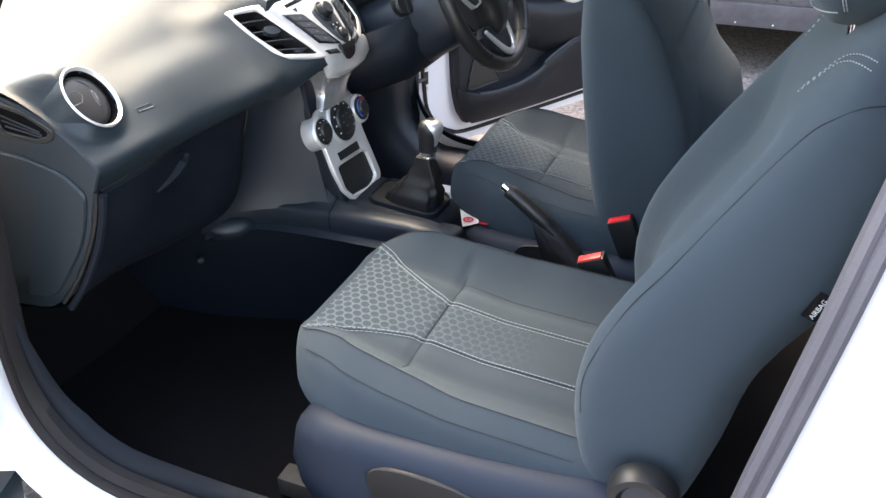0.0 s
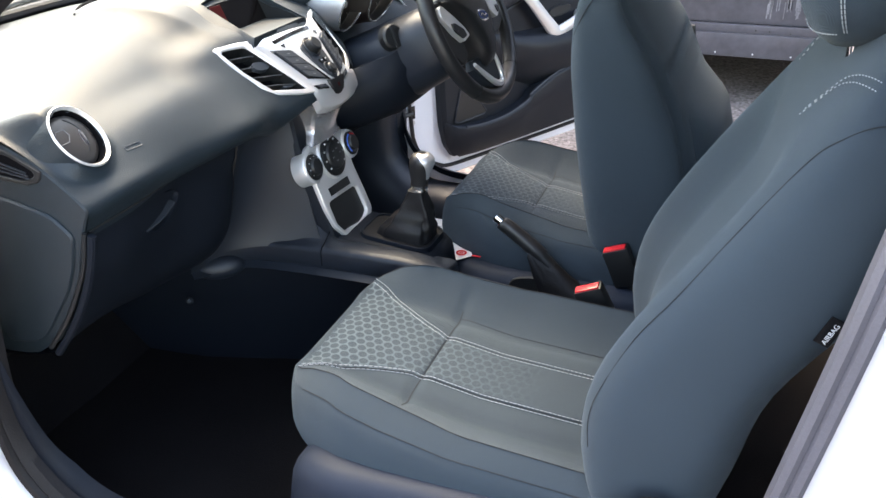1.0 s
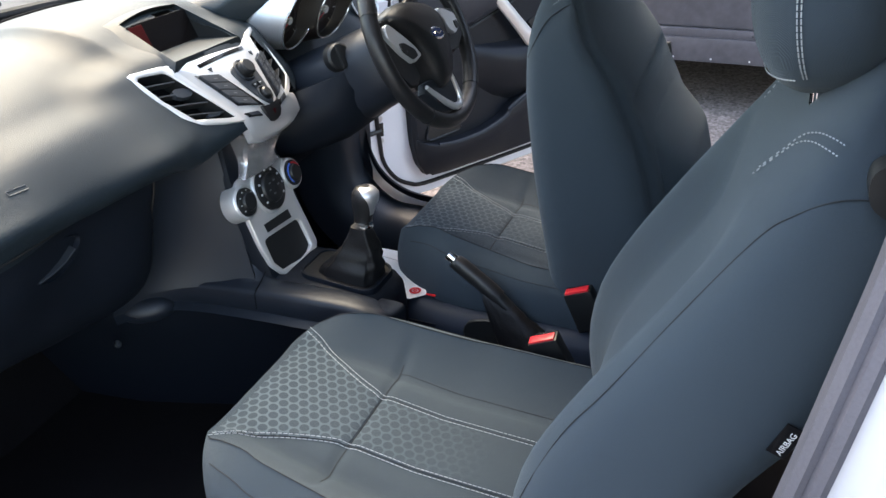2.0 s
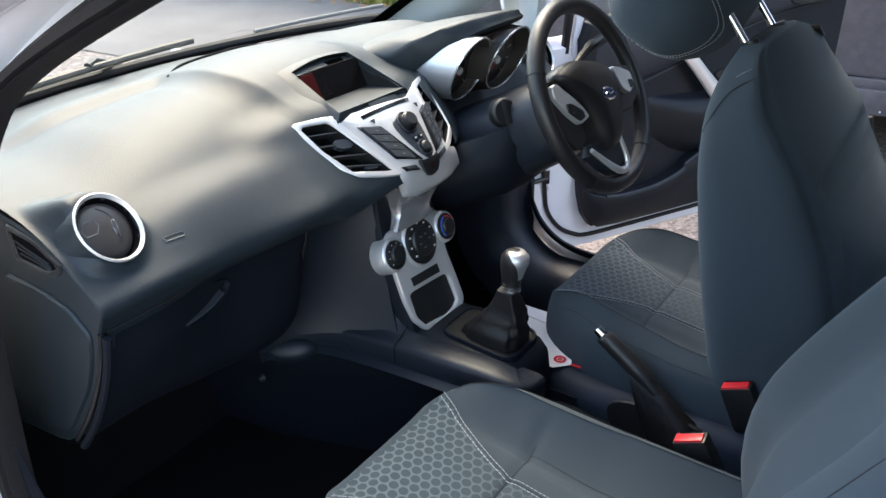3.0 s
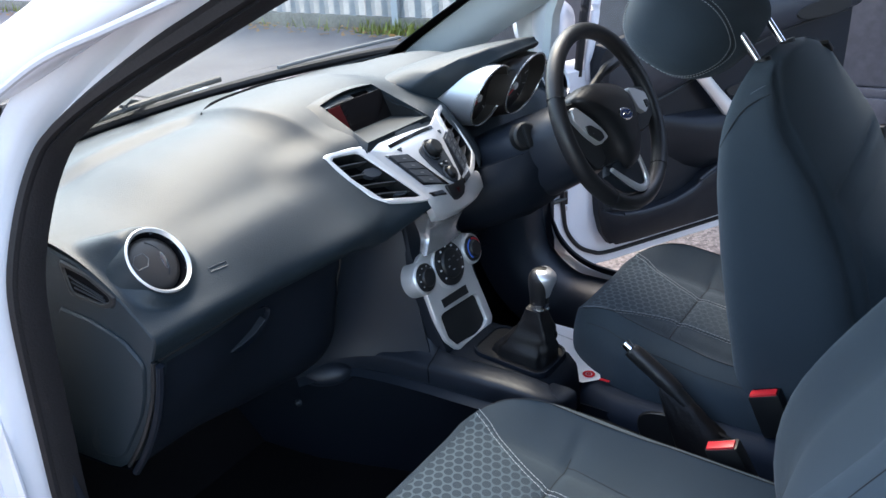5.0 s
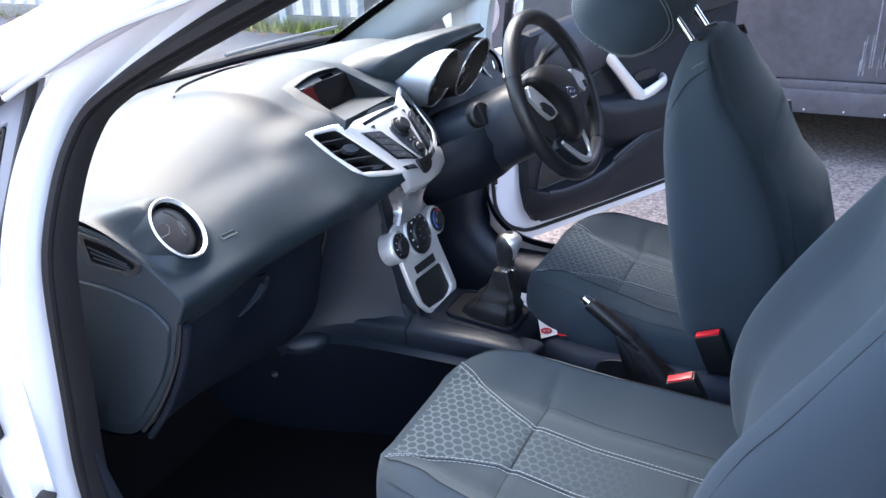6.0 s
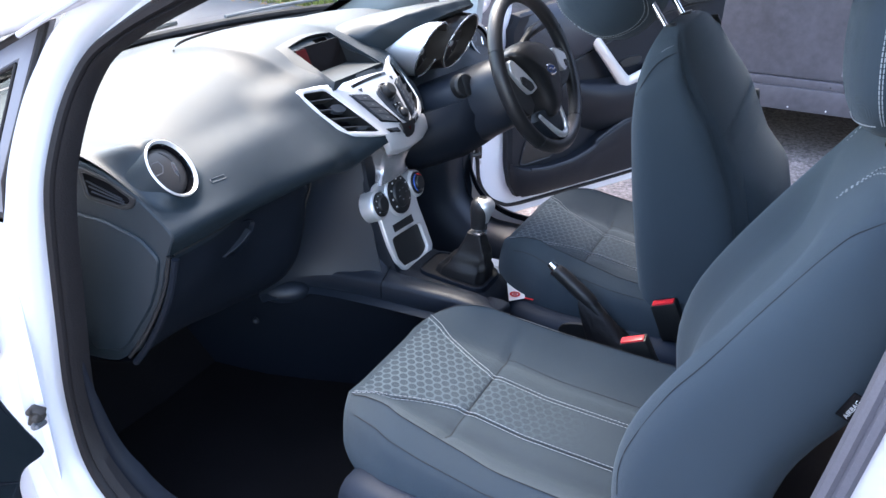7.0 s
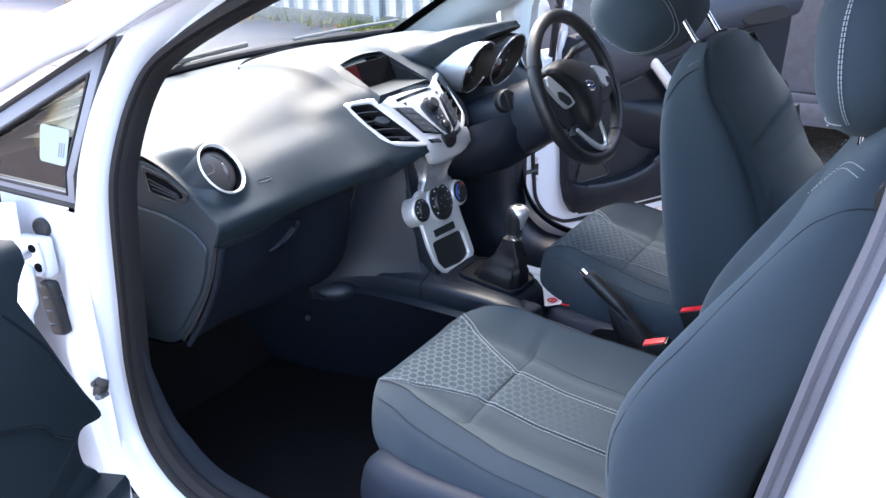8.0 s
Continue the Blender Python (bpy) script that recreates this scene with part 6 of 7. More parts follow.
# the passenger's backrest bulges more at the hips and is wider in the shoulder
P_WIDTH = [(0.0, 0.236), (0.08, 0.246), (0.2, 0.254), (0.42, 0.254), (0.5, 0.248), (0.55, 0.234), (0.585, 0.224), (0.612, 0.207), (0.634, 0.185), (0.652, 0.160), (0.668, 0.125), (0.680, 0.080)]
P_FRONT = [(0.0, 0.105), (0.06, 0.072), (0.094, 0.042), (0.128, 0.016), (0.187, -0.008), (0.245, -0.015), (0.325, -0.005), (0.42, 0.014), (0.5, 0.035), (0.584, 0.055), (0.625, 0.064), (0.645, 0.072), (0.668, 0.083), (0.680, 0.096)]
P_BACK = [(0.0, 0.215), (0.1, 0.222), (0.2, 0.207), (0.25, 0.194), (0.30, 0.186), (0.36, 0.193), (0.40, 0.203), (0.44, 0.206), (0.55, 0.182), (0.61, 0.158), (0.645, 0.148), (0.668, 0.138), (0.680, 0.125)]
TABLES = [(B_WIDTH, B_FRONT, B_BACK), (P_WIDTH, P_FRONT, P_BACK)]


def eased(rows, x):
    """A table read softly, so that no crease shows at its rows."""
    return sum(lerp_table(rows, x + d) for d in (-0.024, -0.012, 0.0, 0.012, 0.024)) / 5


def back_ring(h, kind=0):
    w, f, b = (eased(t, h) for t in TABLES[kind])
    w = lerp_table(TABLES[kind][0], h)
    out = []
    for k in range(NB):
        q = 2 * math.pi * k / NB
        cy, sd = math.cos(q), math.sin(q)
        y = w * math.copysign(abs(cy) ** 0.38, cy)
        e = abs(sd) ** (0.42 if not kind else 0.50)
        m = (f + b) / 2
        if sd < 0:
            hollow = 0.052 * (1 - step(0.50, 0.84, abs(y) / w)) * step(0.0, 0.08, h) * (1 - step(0.40, 0.56, h))
            d = m - (m - f) * e + hollow
        else:
            dent = 0.02 * math.exp(-((h - 0.24) / 0.03) ** 2) * (abs(y) < 0.19) if kind else (0.010 * math.exp(-((h - 0.408 - 0.05 * y) / 0.010) ** 2) + 0.005 * math.exp(-((h - 0.375) / 0.03) ** 2)) * (1 - step(0.16, 0.215, abs(y)))
            d = m + (b - m) * e - dent
            if not kind:
                # soft valley where the side cover meets the rear panel
                dip = math.exp(-((q - 2.42) / 0.11) ** 2) + math.exp(-((math.pi - q - 2.42) / 0.11) ** 2)
                y, d = y * (1 - 0.022 * dip), d - 0.008 * dip
        out.append((y, d))
    return out


def car_seat(yc, recline, base, tall, head_at, label, kind=0):
    seat = thing("bucket_seat", label, "seat", "front seats")
    Y = lambda y: yc + y
    xs = [-0.205, -0.202, -0.197, -0.190, -0.180, -0.168, -0.15, -0.13, -0.11, -0.09, -0.07, -0.05, -0.035, -0.025, -0.018, -0.012, -0.006, 0.0, 0.006, 0.012, 0.018, 0.025, 0.035] + [0.05 + 0.02 * k for k in range(15)]
    rings = []
    for x in xs:
        w, low = lerp_table(C_WIDTH, x), lerp_table(C_LOW, x)
        sc = lerp_table(C_CREST, x)
        half = [sc * k / 18 for k in range(18)] + [sc * 0.985, sc] + [sc + (1 - sc) * math.sin(math.pi / 2 * k / 14) for k in (0.3, 1, 2, 3, 4, 5, 6, 7, 8, 9, 10, 11, 12, 13, 14)]
        r = [Vector((x, Y(w * y), cushion_top(x, w * y))) for y in [-q for q in half[:0:-1]] + half]
        r += [Vector((x, Y(w * 0.985), low + 0.006)), Vector((x, Y(w * 0.9), low)), Vector((x, Y(-w * 0.9), low)), Vector((x, Y(-w * 0.985), low + 0.006))]
        rings.append(r)
    cushion = part("cushion", loft(rings), M_CLOTH, seat, "", 70)

    def on(x, y, up=0.0015):
        return Vector((x, Y(y), cushion_top(x, y) + up))

    def vline(x, s):
        # the two seams run apart towards the nose
        return s * (0.058 + 0.078 * (max(0, -x) / 0.165) ** 1.3)
    part("comb_front", surface(24, 24, lambda u, v: on(-0.170 + 0.168 * u, vline(-0.170 + 0.168 * u, -1) + (vline(-0.170 + 0.168 * u, 1) - vline(-0.170 + 0.168 * u, -1)) * v)), M_COMB, seat, "honeycomb-patterned cloth panel", 70)
    part("comb_centre", surface(24, 10, lambda u, v: on(0.002 + 0.25 * u, -0.056 + 0.112 * v)), M_COMB, seat, "honeycomb-patterned cloth panel", 70)
    for s in (-1, 1):
        for off in (-0.0044, 0.0044):
            xs2 = [-0.168 + 0.448 * k / 130 for k in range(131)]
            for k in range(0, 128, 2):
                a, b = xs2[k], xs2[k] + 0.0052
                ST.append((on(a, vline(a, s) + off, 0.0018), on(b, vline(b, s) + off, 0.0018)))
        part("seam", tube([on(-0.168 + 0.448 * k / 40, vline(-0.168 + 0.448 * k / 40, s), 0.0002) for k in range(41)], 0.0005, 6), M_DTHREAD, cushion, "dark sewn seam")
        rim_x = [-0.168 + 0.46 * k / 36 for k in range(37)]
        def band(x, g):
            sc = lerp_table(C_CREST, x)
            return s * lerp_table(C_WIDTH, x) * (sc + (1 - sc) * g)
        part("edge_seam", tube([on(x, band(x, 0.0), 0.0001) for x in rim_x], 0.0009, 6), M_DTHREAD, cushion, "dark sewn fold along the bolster")
        part("edge_seam", tube([on(x, band(x, 0.62), 0.0002) for x in rim_x[2:]], 0.0008, 5), M_DTHREAD, cushion)
    part("cross_seam", tube([on(0.0, -0.138 + 0.276 * k / 24, 0.0002) for k in range(25)], 0.0009, 6), M_DTHREAD, cushion)
    part("fold_seam", tube([on(x, 0.124, 0.0003) for x in [0.28 * k / 20 for k in range(21)]], 0.0007, 6), M_DTHREAD, cushion, "dark fold beside the side bolster")
    stitches(ST, cushion)
    ST.clear()
    # backrest
    ca, sa = math.cos(radians(recline)), math.sin(radians(recline))

    def bk(y, d, h):
        h *= tall
        return Vector((base[0] + d * ca + h * sa, Y(y), base[1] + h * ca - d * sa))
    hs = [0.0, 0.02, 0.04, 0.06, 0.08, 0.10] + [0.13 + 0.03 * k for k in range(14)] + [0.535, 0.55, 0.565, 0.58, 0.594, 0.606, 0.617, 0.626, 0.634, 0.642, 0.650, 0.658, 0.665, 0.671, 0.676, 0.680] if kind else [0.0, 0.02, 0.05, 0.08, 0.12, 0.16, 0.20, 0.24, 0.28, 0.32, 0.36, 0.375, 0.385, 0.393, 0.399, 0.405, 0.411, 0.417, 0.424, 0.432, 0.445, 0.475, 0.505, 0.53, 0.55, 0.568, 0.584, 0.597, 0.608]
    rest = part("backrest", loft([[bk(y, d, h) for y, d in back_ring(h, kind)] for h in hs]), M_CLOTH, seat, "", 70)

    def side_at(h, d, s, out=0.0006):
        """On the side of the backrest at depth d."""
        w, f, b = (eased(t, h) for t in TABLES[kind])
        w = lerp_table(TABLES[kind][0], h)
        m = (f + b) / 2
        far = f if d < m else b
        sn = (abs(m - d) / abs(m - far)) ** (1 / (0.50 if kind and d < m else 0.42))
        return bk(s * (w * max(0.0, 1 - min(1, sn) ** 2) ** 0.19 + out), d, h)
    if kind:
        for s in (-1, 1):
            line = [(0.15, 0.035), (0.18, 0.018), (0.222, 0.010), (0.302, 0.012), (0.370, 0.025), (0.463, 0.042), (0.541, 0.060), (0.570, 0.073), (0.590, 0.090), (0.600, 0.112), (0.602, 0.135)]
            part("bolster_seam", tube(smooth_path([side_at(h, d, s) for h, d in line], 6), 0.0006, 6), M_DTHREAD, rest, "thin dark sewn seam")
    else:
        for s in (-1, 1):
            part("bolster_seam", tube(smooth_path([side_at(h, d, s) for h, d in ((0.505, 0.040), (0.531, 0.057), (0.550, 0.070), (0.562, 0.082), (0.570, 0.098), (0.574, 0.112))], 6), 0.0009, 6), M_DTHREAD, rest, "thin dark sewn seam")
        pocket = []
        for k in range(15):
            h = 0.03 + 0.325 * k / 14
            proud = 0.042 * step(0.355, 0.255, h) * step(0.0, 0.10, h)
            span = [-0.195 + 0.39 * j / 20 for j in range(21)]
            m_, b_ = (eased(B_FRONT, h) + eased(B_BACK, h)) / 2, eased(B_BACK, h)
            w_ = lerp_table(B_WIDTH, h)
            rear = [m_ + (b_ - m_) * (1 - min(1, abs(y) / w_) ** 5.26) ** 0.21 for y in span]
            pocket.append([bk(y, d - 0.004 + proud * (1 - (abs(y) / 0.197) ** 6), h) for y, d in zip(span, rear)] + [bk(y, d - 0.03, h) for y, d in zip(span[::-1], rear[::-1])])
        part("rear_pocket", loft(pocket), M_CLOTH, seat, "dark map pocket standing off the seat's rear", 60)
    # pale double stitching over the shoulder
    for s in (-1, 1):
        for off in ((0, 0.007) if kind else (0,)):
            if kind:
                # from the front face round the shoulder on to the side
                pts = []
                for h, c in ((0.555, 0.15), (0.580, 0.22), (0.600, 0.32), (0.612, 0.52), (0.618, 0.76), (0.620, 0.92)):
                    h -= off
                    w, f, b = lerp_table(P_WIDTH, h), eased(P_FRONT, h), eased(P_BACK, h)
                    m = (f + b) / 2
                    pts.append(bk(s * (w * c ** 0.38 + 0.0018), m - (m - f) * (1 - c * c) ** 0.25 - 0.0024, h))
                pts = smooth_path(pts, 8)
            else:
                pts = smooth_path([side_at(h - off, d, s, 0.0012) for h, d in ((0.578, 0.084), (0.583, 0.094), (0.586, 0.104))], 8)
            for j in range(0, len(pts) - 1, 2):
                ST.append((pts[j], pts[j].lerp(pts[j + 1], 0.8)))
    stitches(ST, rest)
    ST.clear()
    # headrest on two posts
    hd, hh, tilt = head_at
    ct, stt = math.cos(radians(tilt)), math.sin(radians(tilt))
    for s in (-1, 1):
        apart = 0.066 if kind else 0.080
        part("headrest_post", tube([bk(s * apart, 0.082, 0.575), (bk(s * apart, hd + 0.010, hh - 0.01) if kind else bk(s * apart, 0.040, 0.665))], 0.0068, 16), M_CHROME, seat, "chrome headrest post")
        part("post_guide", tube([bk(s * apart, 0.094 if kind else 0.080, 0.660 if kind else 0.582), bk(s * apart, 0.086 if kind else 0.074, 0.686 if kind else 0.612)], [0.016, 0.013], 16), M_BLACK, seat, "black post guide")
    rings = []
    for j in range(21):
        a = -1 + j / 10
        h = (0.105 if kind else 0.112) * a
        p = max(0.0, 1 - abs(a) ** 3.0) ** 0.42 * 0.97 + 0.03
        w = (0.128 + 0.014 * (1 - a * a) + (0 if kind else 0.012)) * p
        dd = (0.060 if kind else 0.083) * p
        r = []
        for q in [2 * math.pi * k / 36 for k in range(36)]:
            y, d = w * math.copysign(abs(math.cos(q)) ** 0.6, math.cos(q)), dd * math.copysign(abs(math.sin(q)) ** 0.7, math.sin(q)) + 0.012 * a * a
            r.append(bk(y, hd + d * ct - h * stt, hh + h * ct + d * stt))
        rings.append(r)
    head = part("headrest", loft(rings), M_CLOTH, seat, "padded cloth headrest with pale stitching", 70)
    if kind:
        for s in (-1, 1):
            for f in (0.0, 0.28):
                pts = [rings[3 + j][19 if s < 0 else 35].lerp(rings[3 + j][20 if s < 0 else 34], f) + Vector((-0.0012, s * 0.0012, 0)) for j in range(15)]
                for a, b in zip(pts, pts[1:]):
                    for q in (0.05, 0.55):
                        ST.append((a.lerp(b, q), a.lerp(b, q + 0.38)))
        low = [rings[3][k] + Vector((-0.001, 0, -0.001)) for k in range(20, 35)]
        for a, b in zip(low, low[1:]):
            for q in (0.0, 0.35, 0.7):
                ST.append((a.lerp(b, q), a.lerp(b, q + 0.24)))
    else:
        # a sewn loop round each cheek
        def cheek(th, s, k):
            c, e = math.cos(th), math.sin(th)
            a = 0.90 * k * math.copysign(abs(e) ** 0.75, e)
            p = max(0.0, 1 - abs(a) ** 3.0) ** 0.42 * 0.97 + 0.03
            sn = 0.88 * k * math.copysign(abs(c) ** 0.75, c)
            y = s * ((0.140 + 0.014 * (1 - a * a)) * p * (1 - abs(sn) ** 2.857) ** 0.3 + 0.0015)
            d, h = 0.083 * p * sn + 0.012 * a * a, 0.112 * a
            return bk(y, hd + d * ct - h * stt, hh + h * ct + d * stt)
        for s in (-1, 1):
            for k in (1.0, 0.94):
                for j in range(110):
                    ST.append((cheek(2 * math.pi * j / 110, s, k), cheek(2 * math.pi * (j + 0.62) / 110, s, k)))
            part("cheek_seam", tube([cheek(2 * math.pi * j / 80, s, 0.97) for j in range(81)], 0.0007, 5), M_DTHREAD, head, "dark sewn seam")
    stitches(ST, head)
    ST.clear()
    # seat base, side cover and recliner
    part("seat_base", block(-0.14, 0.34, Y(-0.21), Y(0.21), 0.30, 0.445, 0.015), M_BLACK, seat)
    for s in (-1, 1):
        cov = []
        outer = s * yc > 0
        for x, lo, hi in ((-0.140, 0.36, 0.43), (-0.133, 0.34, 0.462), (-0.112, 0.33, 0.482), (-0.08, 0.325, 0.492), (-0.04, 0.32, 0.498), (0.05, 0.315, 0.501), (0.175, 0.315, 0.504), (0.29, 0.32, 0.512), (0.36, 0.33, 0.52), (0.43, 0.35, 0.50)):
            hi = hi if outer else min(hi, 0.465)
            tap = 0.045 * max(0, min(1, (-0.06 - x) / 0.09))
            cov.append([Vector((x, Y(s * (y - tap)), z)) for y, z in ((0.225, hi), (0.262, hi + 0.002), (0.278, hi - 0.006), (0.288, hi - 0.030), (0.280, lo), (0.225, lo))])
        sc = part("side_cover", loft(cov), M_SEATPLASTIC, seat, "blue-grey plastic seat side cover", 50)
        part("recess", prism(chaikin([(0.0, 0.455), (0.05, 0.482), (0.20, 0.470), (0.20, 0.40), (0.03, 0.385)], 2), lambda u, v, h: Vector((u, Y(s * (0.286 + h)), v)), 0, 0.006, 0.002), M_BLACK, sc)
        part("recliner_knob", moved(ring(0.026, 0.044, 0.030, 40), facing((0.390, Y(s * 0.272), 0.552 if outer else 0.485), (0, s, 0.0))), M_BLACK, sc, "black round recliner knob")
        part("knob_cap", moved(disc(0.028, 0.022, 32, 0.004), facing((0.390, Y(s * 0.272), 0.552 if outer else 0.485), (0, s, 0.0))), M_PLASTIC, sc)
        part("seat_rail", block(-0.20, 0.38, Y(s * 0.20) - 0.02, Y(s * 0.20) + 0.02, 0.262, 0.30, 0.004), M_IRON, seat, "dark metal seat rail")
    return seat, bk


ST = []


def stitches(pairs, parent):
    """Short raised threads, joined to one piece."""
    bm = bmesh.new()
    for a, b in pairs:
        t = b - a
        s = t.cross(Vector((0, 0, 1)))
        s = s.normalized() * 0.0007 if s.length > 1e-6 else Vector((0.0007, 0, 0))
        w = t.cross(s).normalized() * 0.0007
        va = [bm.verts.new(a + q) for q in (s, w, -s, -w)]
        vb = [bm.verts.new(b + q) for q in (s, w, -s, -w)]
        for i in range(4):
            j = (i + 1) % 4
            bm.faces.new((va[i], va[j], vb[j], vb[i]))
    ob = part("stitching", bm, M_THREAD, parent, "pale double stitching")
    ob["kind"] = "stuff"
    return ob


pseat, pbk = car_seat(-0.338, 22, (0.200, 0.475), 1.112, (0.012, 0.699, 30), "dark grey-blue cloth passenger seat with pale double stitching", 1)
dseat, dbk = car_seat(0.342, -11, (0.158, 0.465), 0.974, (-0.054, 0.684, 50), "dark grey-blue cloth driver seat tipped upright")
part("release_notch", moved(block(-0.012, 0.012, -0.020, 0.020, -0.004, 0.004, 0.003), Matrix.Translation((0.166, 0.500, 1.040)) @ pose(0, 0, 0, -32, -12, 0)), M_BLACK, dseat, "black backrest release recess")
part("belt_hook", moved(block(-0.010, 0.010, -0.006, 0.010, -0.014, 0.014, 0.003), Matrix.Translation((0.272, 0.545, 0.875)) @ pose(0, 0, 0, 0, -11, 0)), M_BLACK, dseat, "small black belt hook")
tag = part("cloth_tag", prism([(0, 0), (0.016, 0), (0.016, 0.030), (0, 0.030)], lambda u, v, h: pbk(-0.250 - h, 0.158 + u, 0.404 + v), 0, 0.002), M_GLOSS, pseat, "small black sewn tag")
part("belt_guide", loft([[pbk(-0.205 - q * 0.9, 0.098 + d, 0.622 + h) for d, h in chaikin([(0.0, 0.006), (0.030, 0.020), (0.052, 0.012), (0.052, -0.022), (0.018, -0.026), (0.002, -0.012)], 2)] for q in (0.0, 0.022, 0.028)]), M_BLACK, pseat, "black plastic belt guide")
txt = bpy.data.curves.new("tag_text", 'FONT')
txt.body = "AIRBAG"
txt.size, txt.extrude = 0.0075, 0.0002
tob = new("tag_text", txt)
tob.data.materials.append(M_MARK)
p0, px, pz = pbk(-0.2526, 0.170, 0.406), pbk(-0.2526, 0.170, 0.416), pbk(-0.2526, 0.160, 0.406)
ex, ey = (px - p0).normalized(), (pz - p0).normalized()
tob.matrix_world = Matrix.Translation(p0) @ Matrix((ex, ey, ex.cross(ey))).transposed().to_4x4()
tob.parent = pseat


# ---- doors ----
# lighter copy of the door plastic, with sky glare in its colour
M_DOOR_SKYLIT = material("door_plastic_skylit", (0.020, 0.024, 0.033), 0.42, grain=0.35, scale=800, vary=0.12, spec=0.5)
def door_map(hx, hy, deg, sgn):
    a = radians(deg)
    d, n = Vector((math.cos(a), sgn * math.sin(a), 0)), Vector((math.sin(a), -sgn * math.cos(a), 0))
    return lambda s, z, h: Vector((hx, hy, 0)) + d * s + n * h + Vector((0, 0, z))


DM = door_map(-0.585, 0.80, 62, 1)
dd = thing("driver_door", "open white driver door with dark trim panel", "car door")
part("shell", prism(chaikin(dense([(0.0, 0.36), (0.05, 0.30), (0.14, 0.252), (1.14, 0.255), (1.20, 0.42), (1.215, 0.90), (1.20, 0.97), (0.5, 0.885), (0.22, 0.86), (0.0, 0.86)], 2), 1), DM, -0.12, 0.0, 0.008), M_WHITE, dd, "white painted door shell")
part("door_seal", tube(smooth_path([DM(0.062, 0.86, 0.004), DM(0.070, 0.60, 0.004), DM(0.080, 0.466, 0.004), DM(0.092, 0.397, 0.004), DM(0.133, 0.338, 0.004), DM(0.183, 0.306, 0.004), DM(0.233, 0.291, 0.004), DM(0.36, 0.289, 0.004), DM(0.67, 0.291, 0.004), DM(0.90, 0.295, 0.004), DM(1.12, 0.300, 0.004)], 6), 0.0065, 8), M_RUBBER, dd, "black rubber door seal")
part("trim_panel", prism(chaikin(dense([(0.188, 0.44), (0.206, 0.368), (0.240, 0.318), (1.12, 0.322), (1.165, 0.44), (1.185, 0.84), (1.185, 1.040), (0.80, 1.00), (0.36, 0.945), (0.165, 0.915), (0.178, 0.6)], 2), 1), DM, 0.0, 0.035, 0.012), M_DOOR_DIM, dd, "dark blue-grey door trim")
part("armrest", loft([[DM(s, z0 + z * (0.55 + 0.45 * k), 0.028 + (h - 0.028) * k) for z, h in ((0.022, 0.028), (0.012, 0.060), (0.0, 0.085), (-0.015, 0.096), (-0.035, 0.100), (-0.075, 0.094), (-0.12, 0.075), (-0.155, 0.048), (-0.175, 0.028))] for s, z0, k in ((0.34, 0.690, 0.02), (0.38, 0.686, 0.12), (0.42, 0.680, 0.30), (0.46, 0.674, 0.52), (0.50, 0.668, 0.74), (0.55, 0.663, 0.92), (0.60, 0.66, 1.0), (0.8, 0.655, 1.0), (1.14, 0.68, 1.0))]), M_DOOR_DIM, dd, "moulded armrest in dimmed door plastic", 60)
part("map_pocket", loft([[DM(s, lo + (top - lo) * f, 0.03 + (h - 0.03) * k) for f, h in ((1.0, 0.03), (1.0, 0.066), (0.985, 0.074), (0.94, 0.077), (0.60, 0.066), (0.25, 0.052), (0.0, 0.034))] for s, top, lo, k in ((0.192, 0.452, 0.40, 0.25), (0.215, 0.440, 0.350, 0.7), (0.25, 0.432, 0.322, 0.9), (0.323, 0.425, 0.318, 1.0), (0.426, 0.430, 0.318, 1.0), (0.50, 0.448, 0.318, 1.0), (0.535, 0.463, 0.318, 1.0), (0.549, 0.482, 0.318, 1.0), (0.666, 0.526, 0.320, 1.0), (0.81, 0.553, 0.322, 1.0), (1.12, 0.59, 0.325, 1.0))]), M_DOOR_DIM, dd, "door pocket", 60)
part("pocket_rim", tube(smooth_path([DM(s, z, 0.069) for s, z in ((0.25, 0.432), (0.323, 0.425), (0.426, 0.430), (0.50, 0.448), (0.535, 0.463), (0.549, 0.482), (0.666, 0.526), (0.81, 0.553), (1.12, 0.59))], 4), 0.0042, 8), M_DOOR_SKYLIT, dd, "blue-grey rim of the door pocket")
SPK = chaikin(dense([(0.262, 0.572), (0.226, 0.446), (0.245, 0.438), (0.371, 0.446), (0.33, 0.500)], 2), 1)
part("speaker_grille", prism(SPK, DM, 0.03, 0.039, 0.004), M_BLACK, dd, "black speaker grille")
part("speaker_rim", tube([DM(a, b, 0.038) for a, b in SPK + SPK[:1]], 0.0026, 8), M_DOOR_SKYLIT, dd, "raised rim round the speaker")
bar = smooth_path([DM(0.455, 0.862, 0.036), DM(0.475, 0.842, 0.058), DM(0.53, 0.782, 0.068), DM(0.60, 0.708, 0.072), DM(0.635, 0.672, 0.074), DM(0.655, 0.664, 0.075), DM(0.70, 0.675, 0.074), DM(0.765, 0.692, 0.066), DM(0.785, 0.698, 0.040)], 5)
part("pull_handle", tube(bar, [0.0105 + 0.0035 * math.exp(-((k - 20) / 7) ** 2) for k in range(len(bar))], 12, 1.7), M_SILVER, dd, "silver angled pull handle")
part("lever_recess", prism(chaikin([(0.64, 0.735), (0.75, 0.742), (0.76, 0.712), (0.66, 0.70)], 2), DM, 0.03, 0.042, 0.003), M_BLACK, dd, "dark release lever recess")
sw = part("mirror_switch", moved(ring(0.020, 0.034, 0.008, 28), facing(DM(0.44, 0.868, 0.033), (0.883, -0.469, 0))), M_BLACK, dd, "round mirror switch")
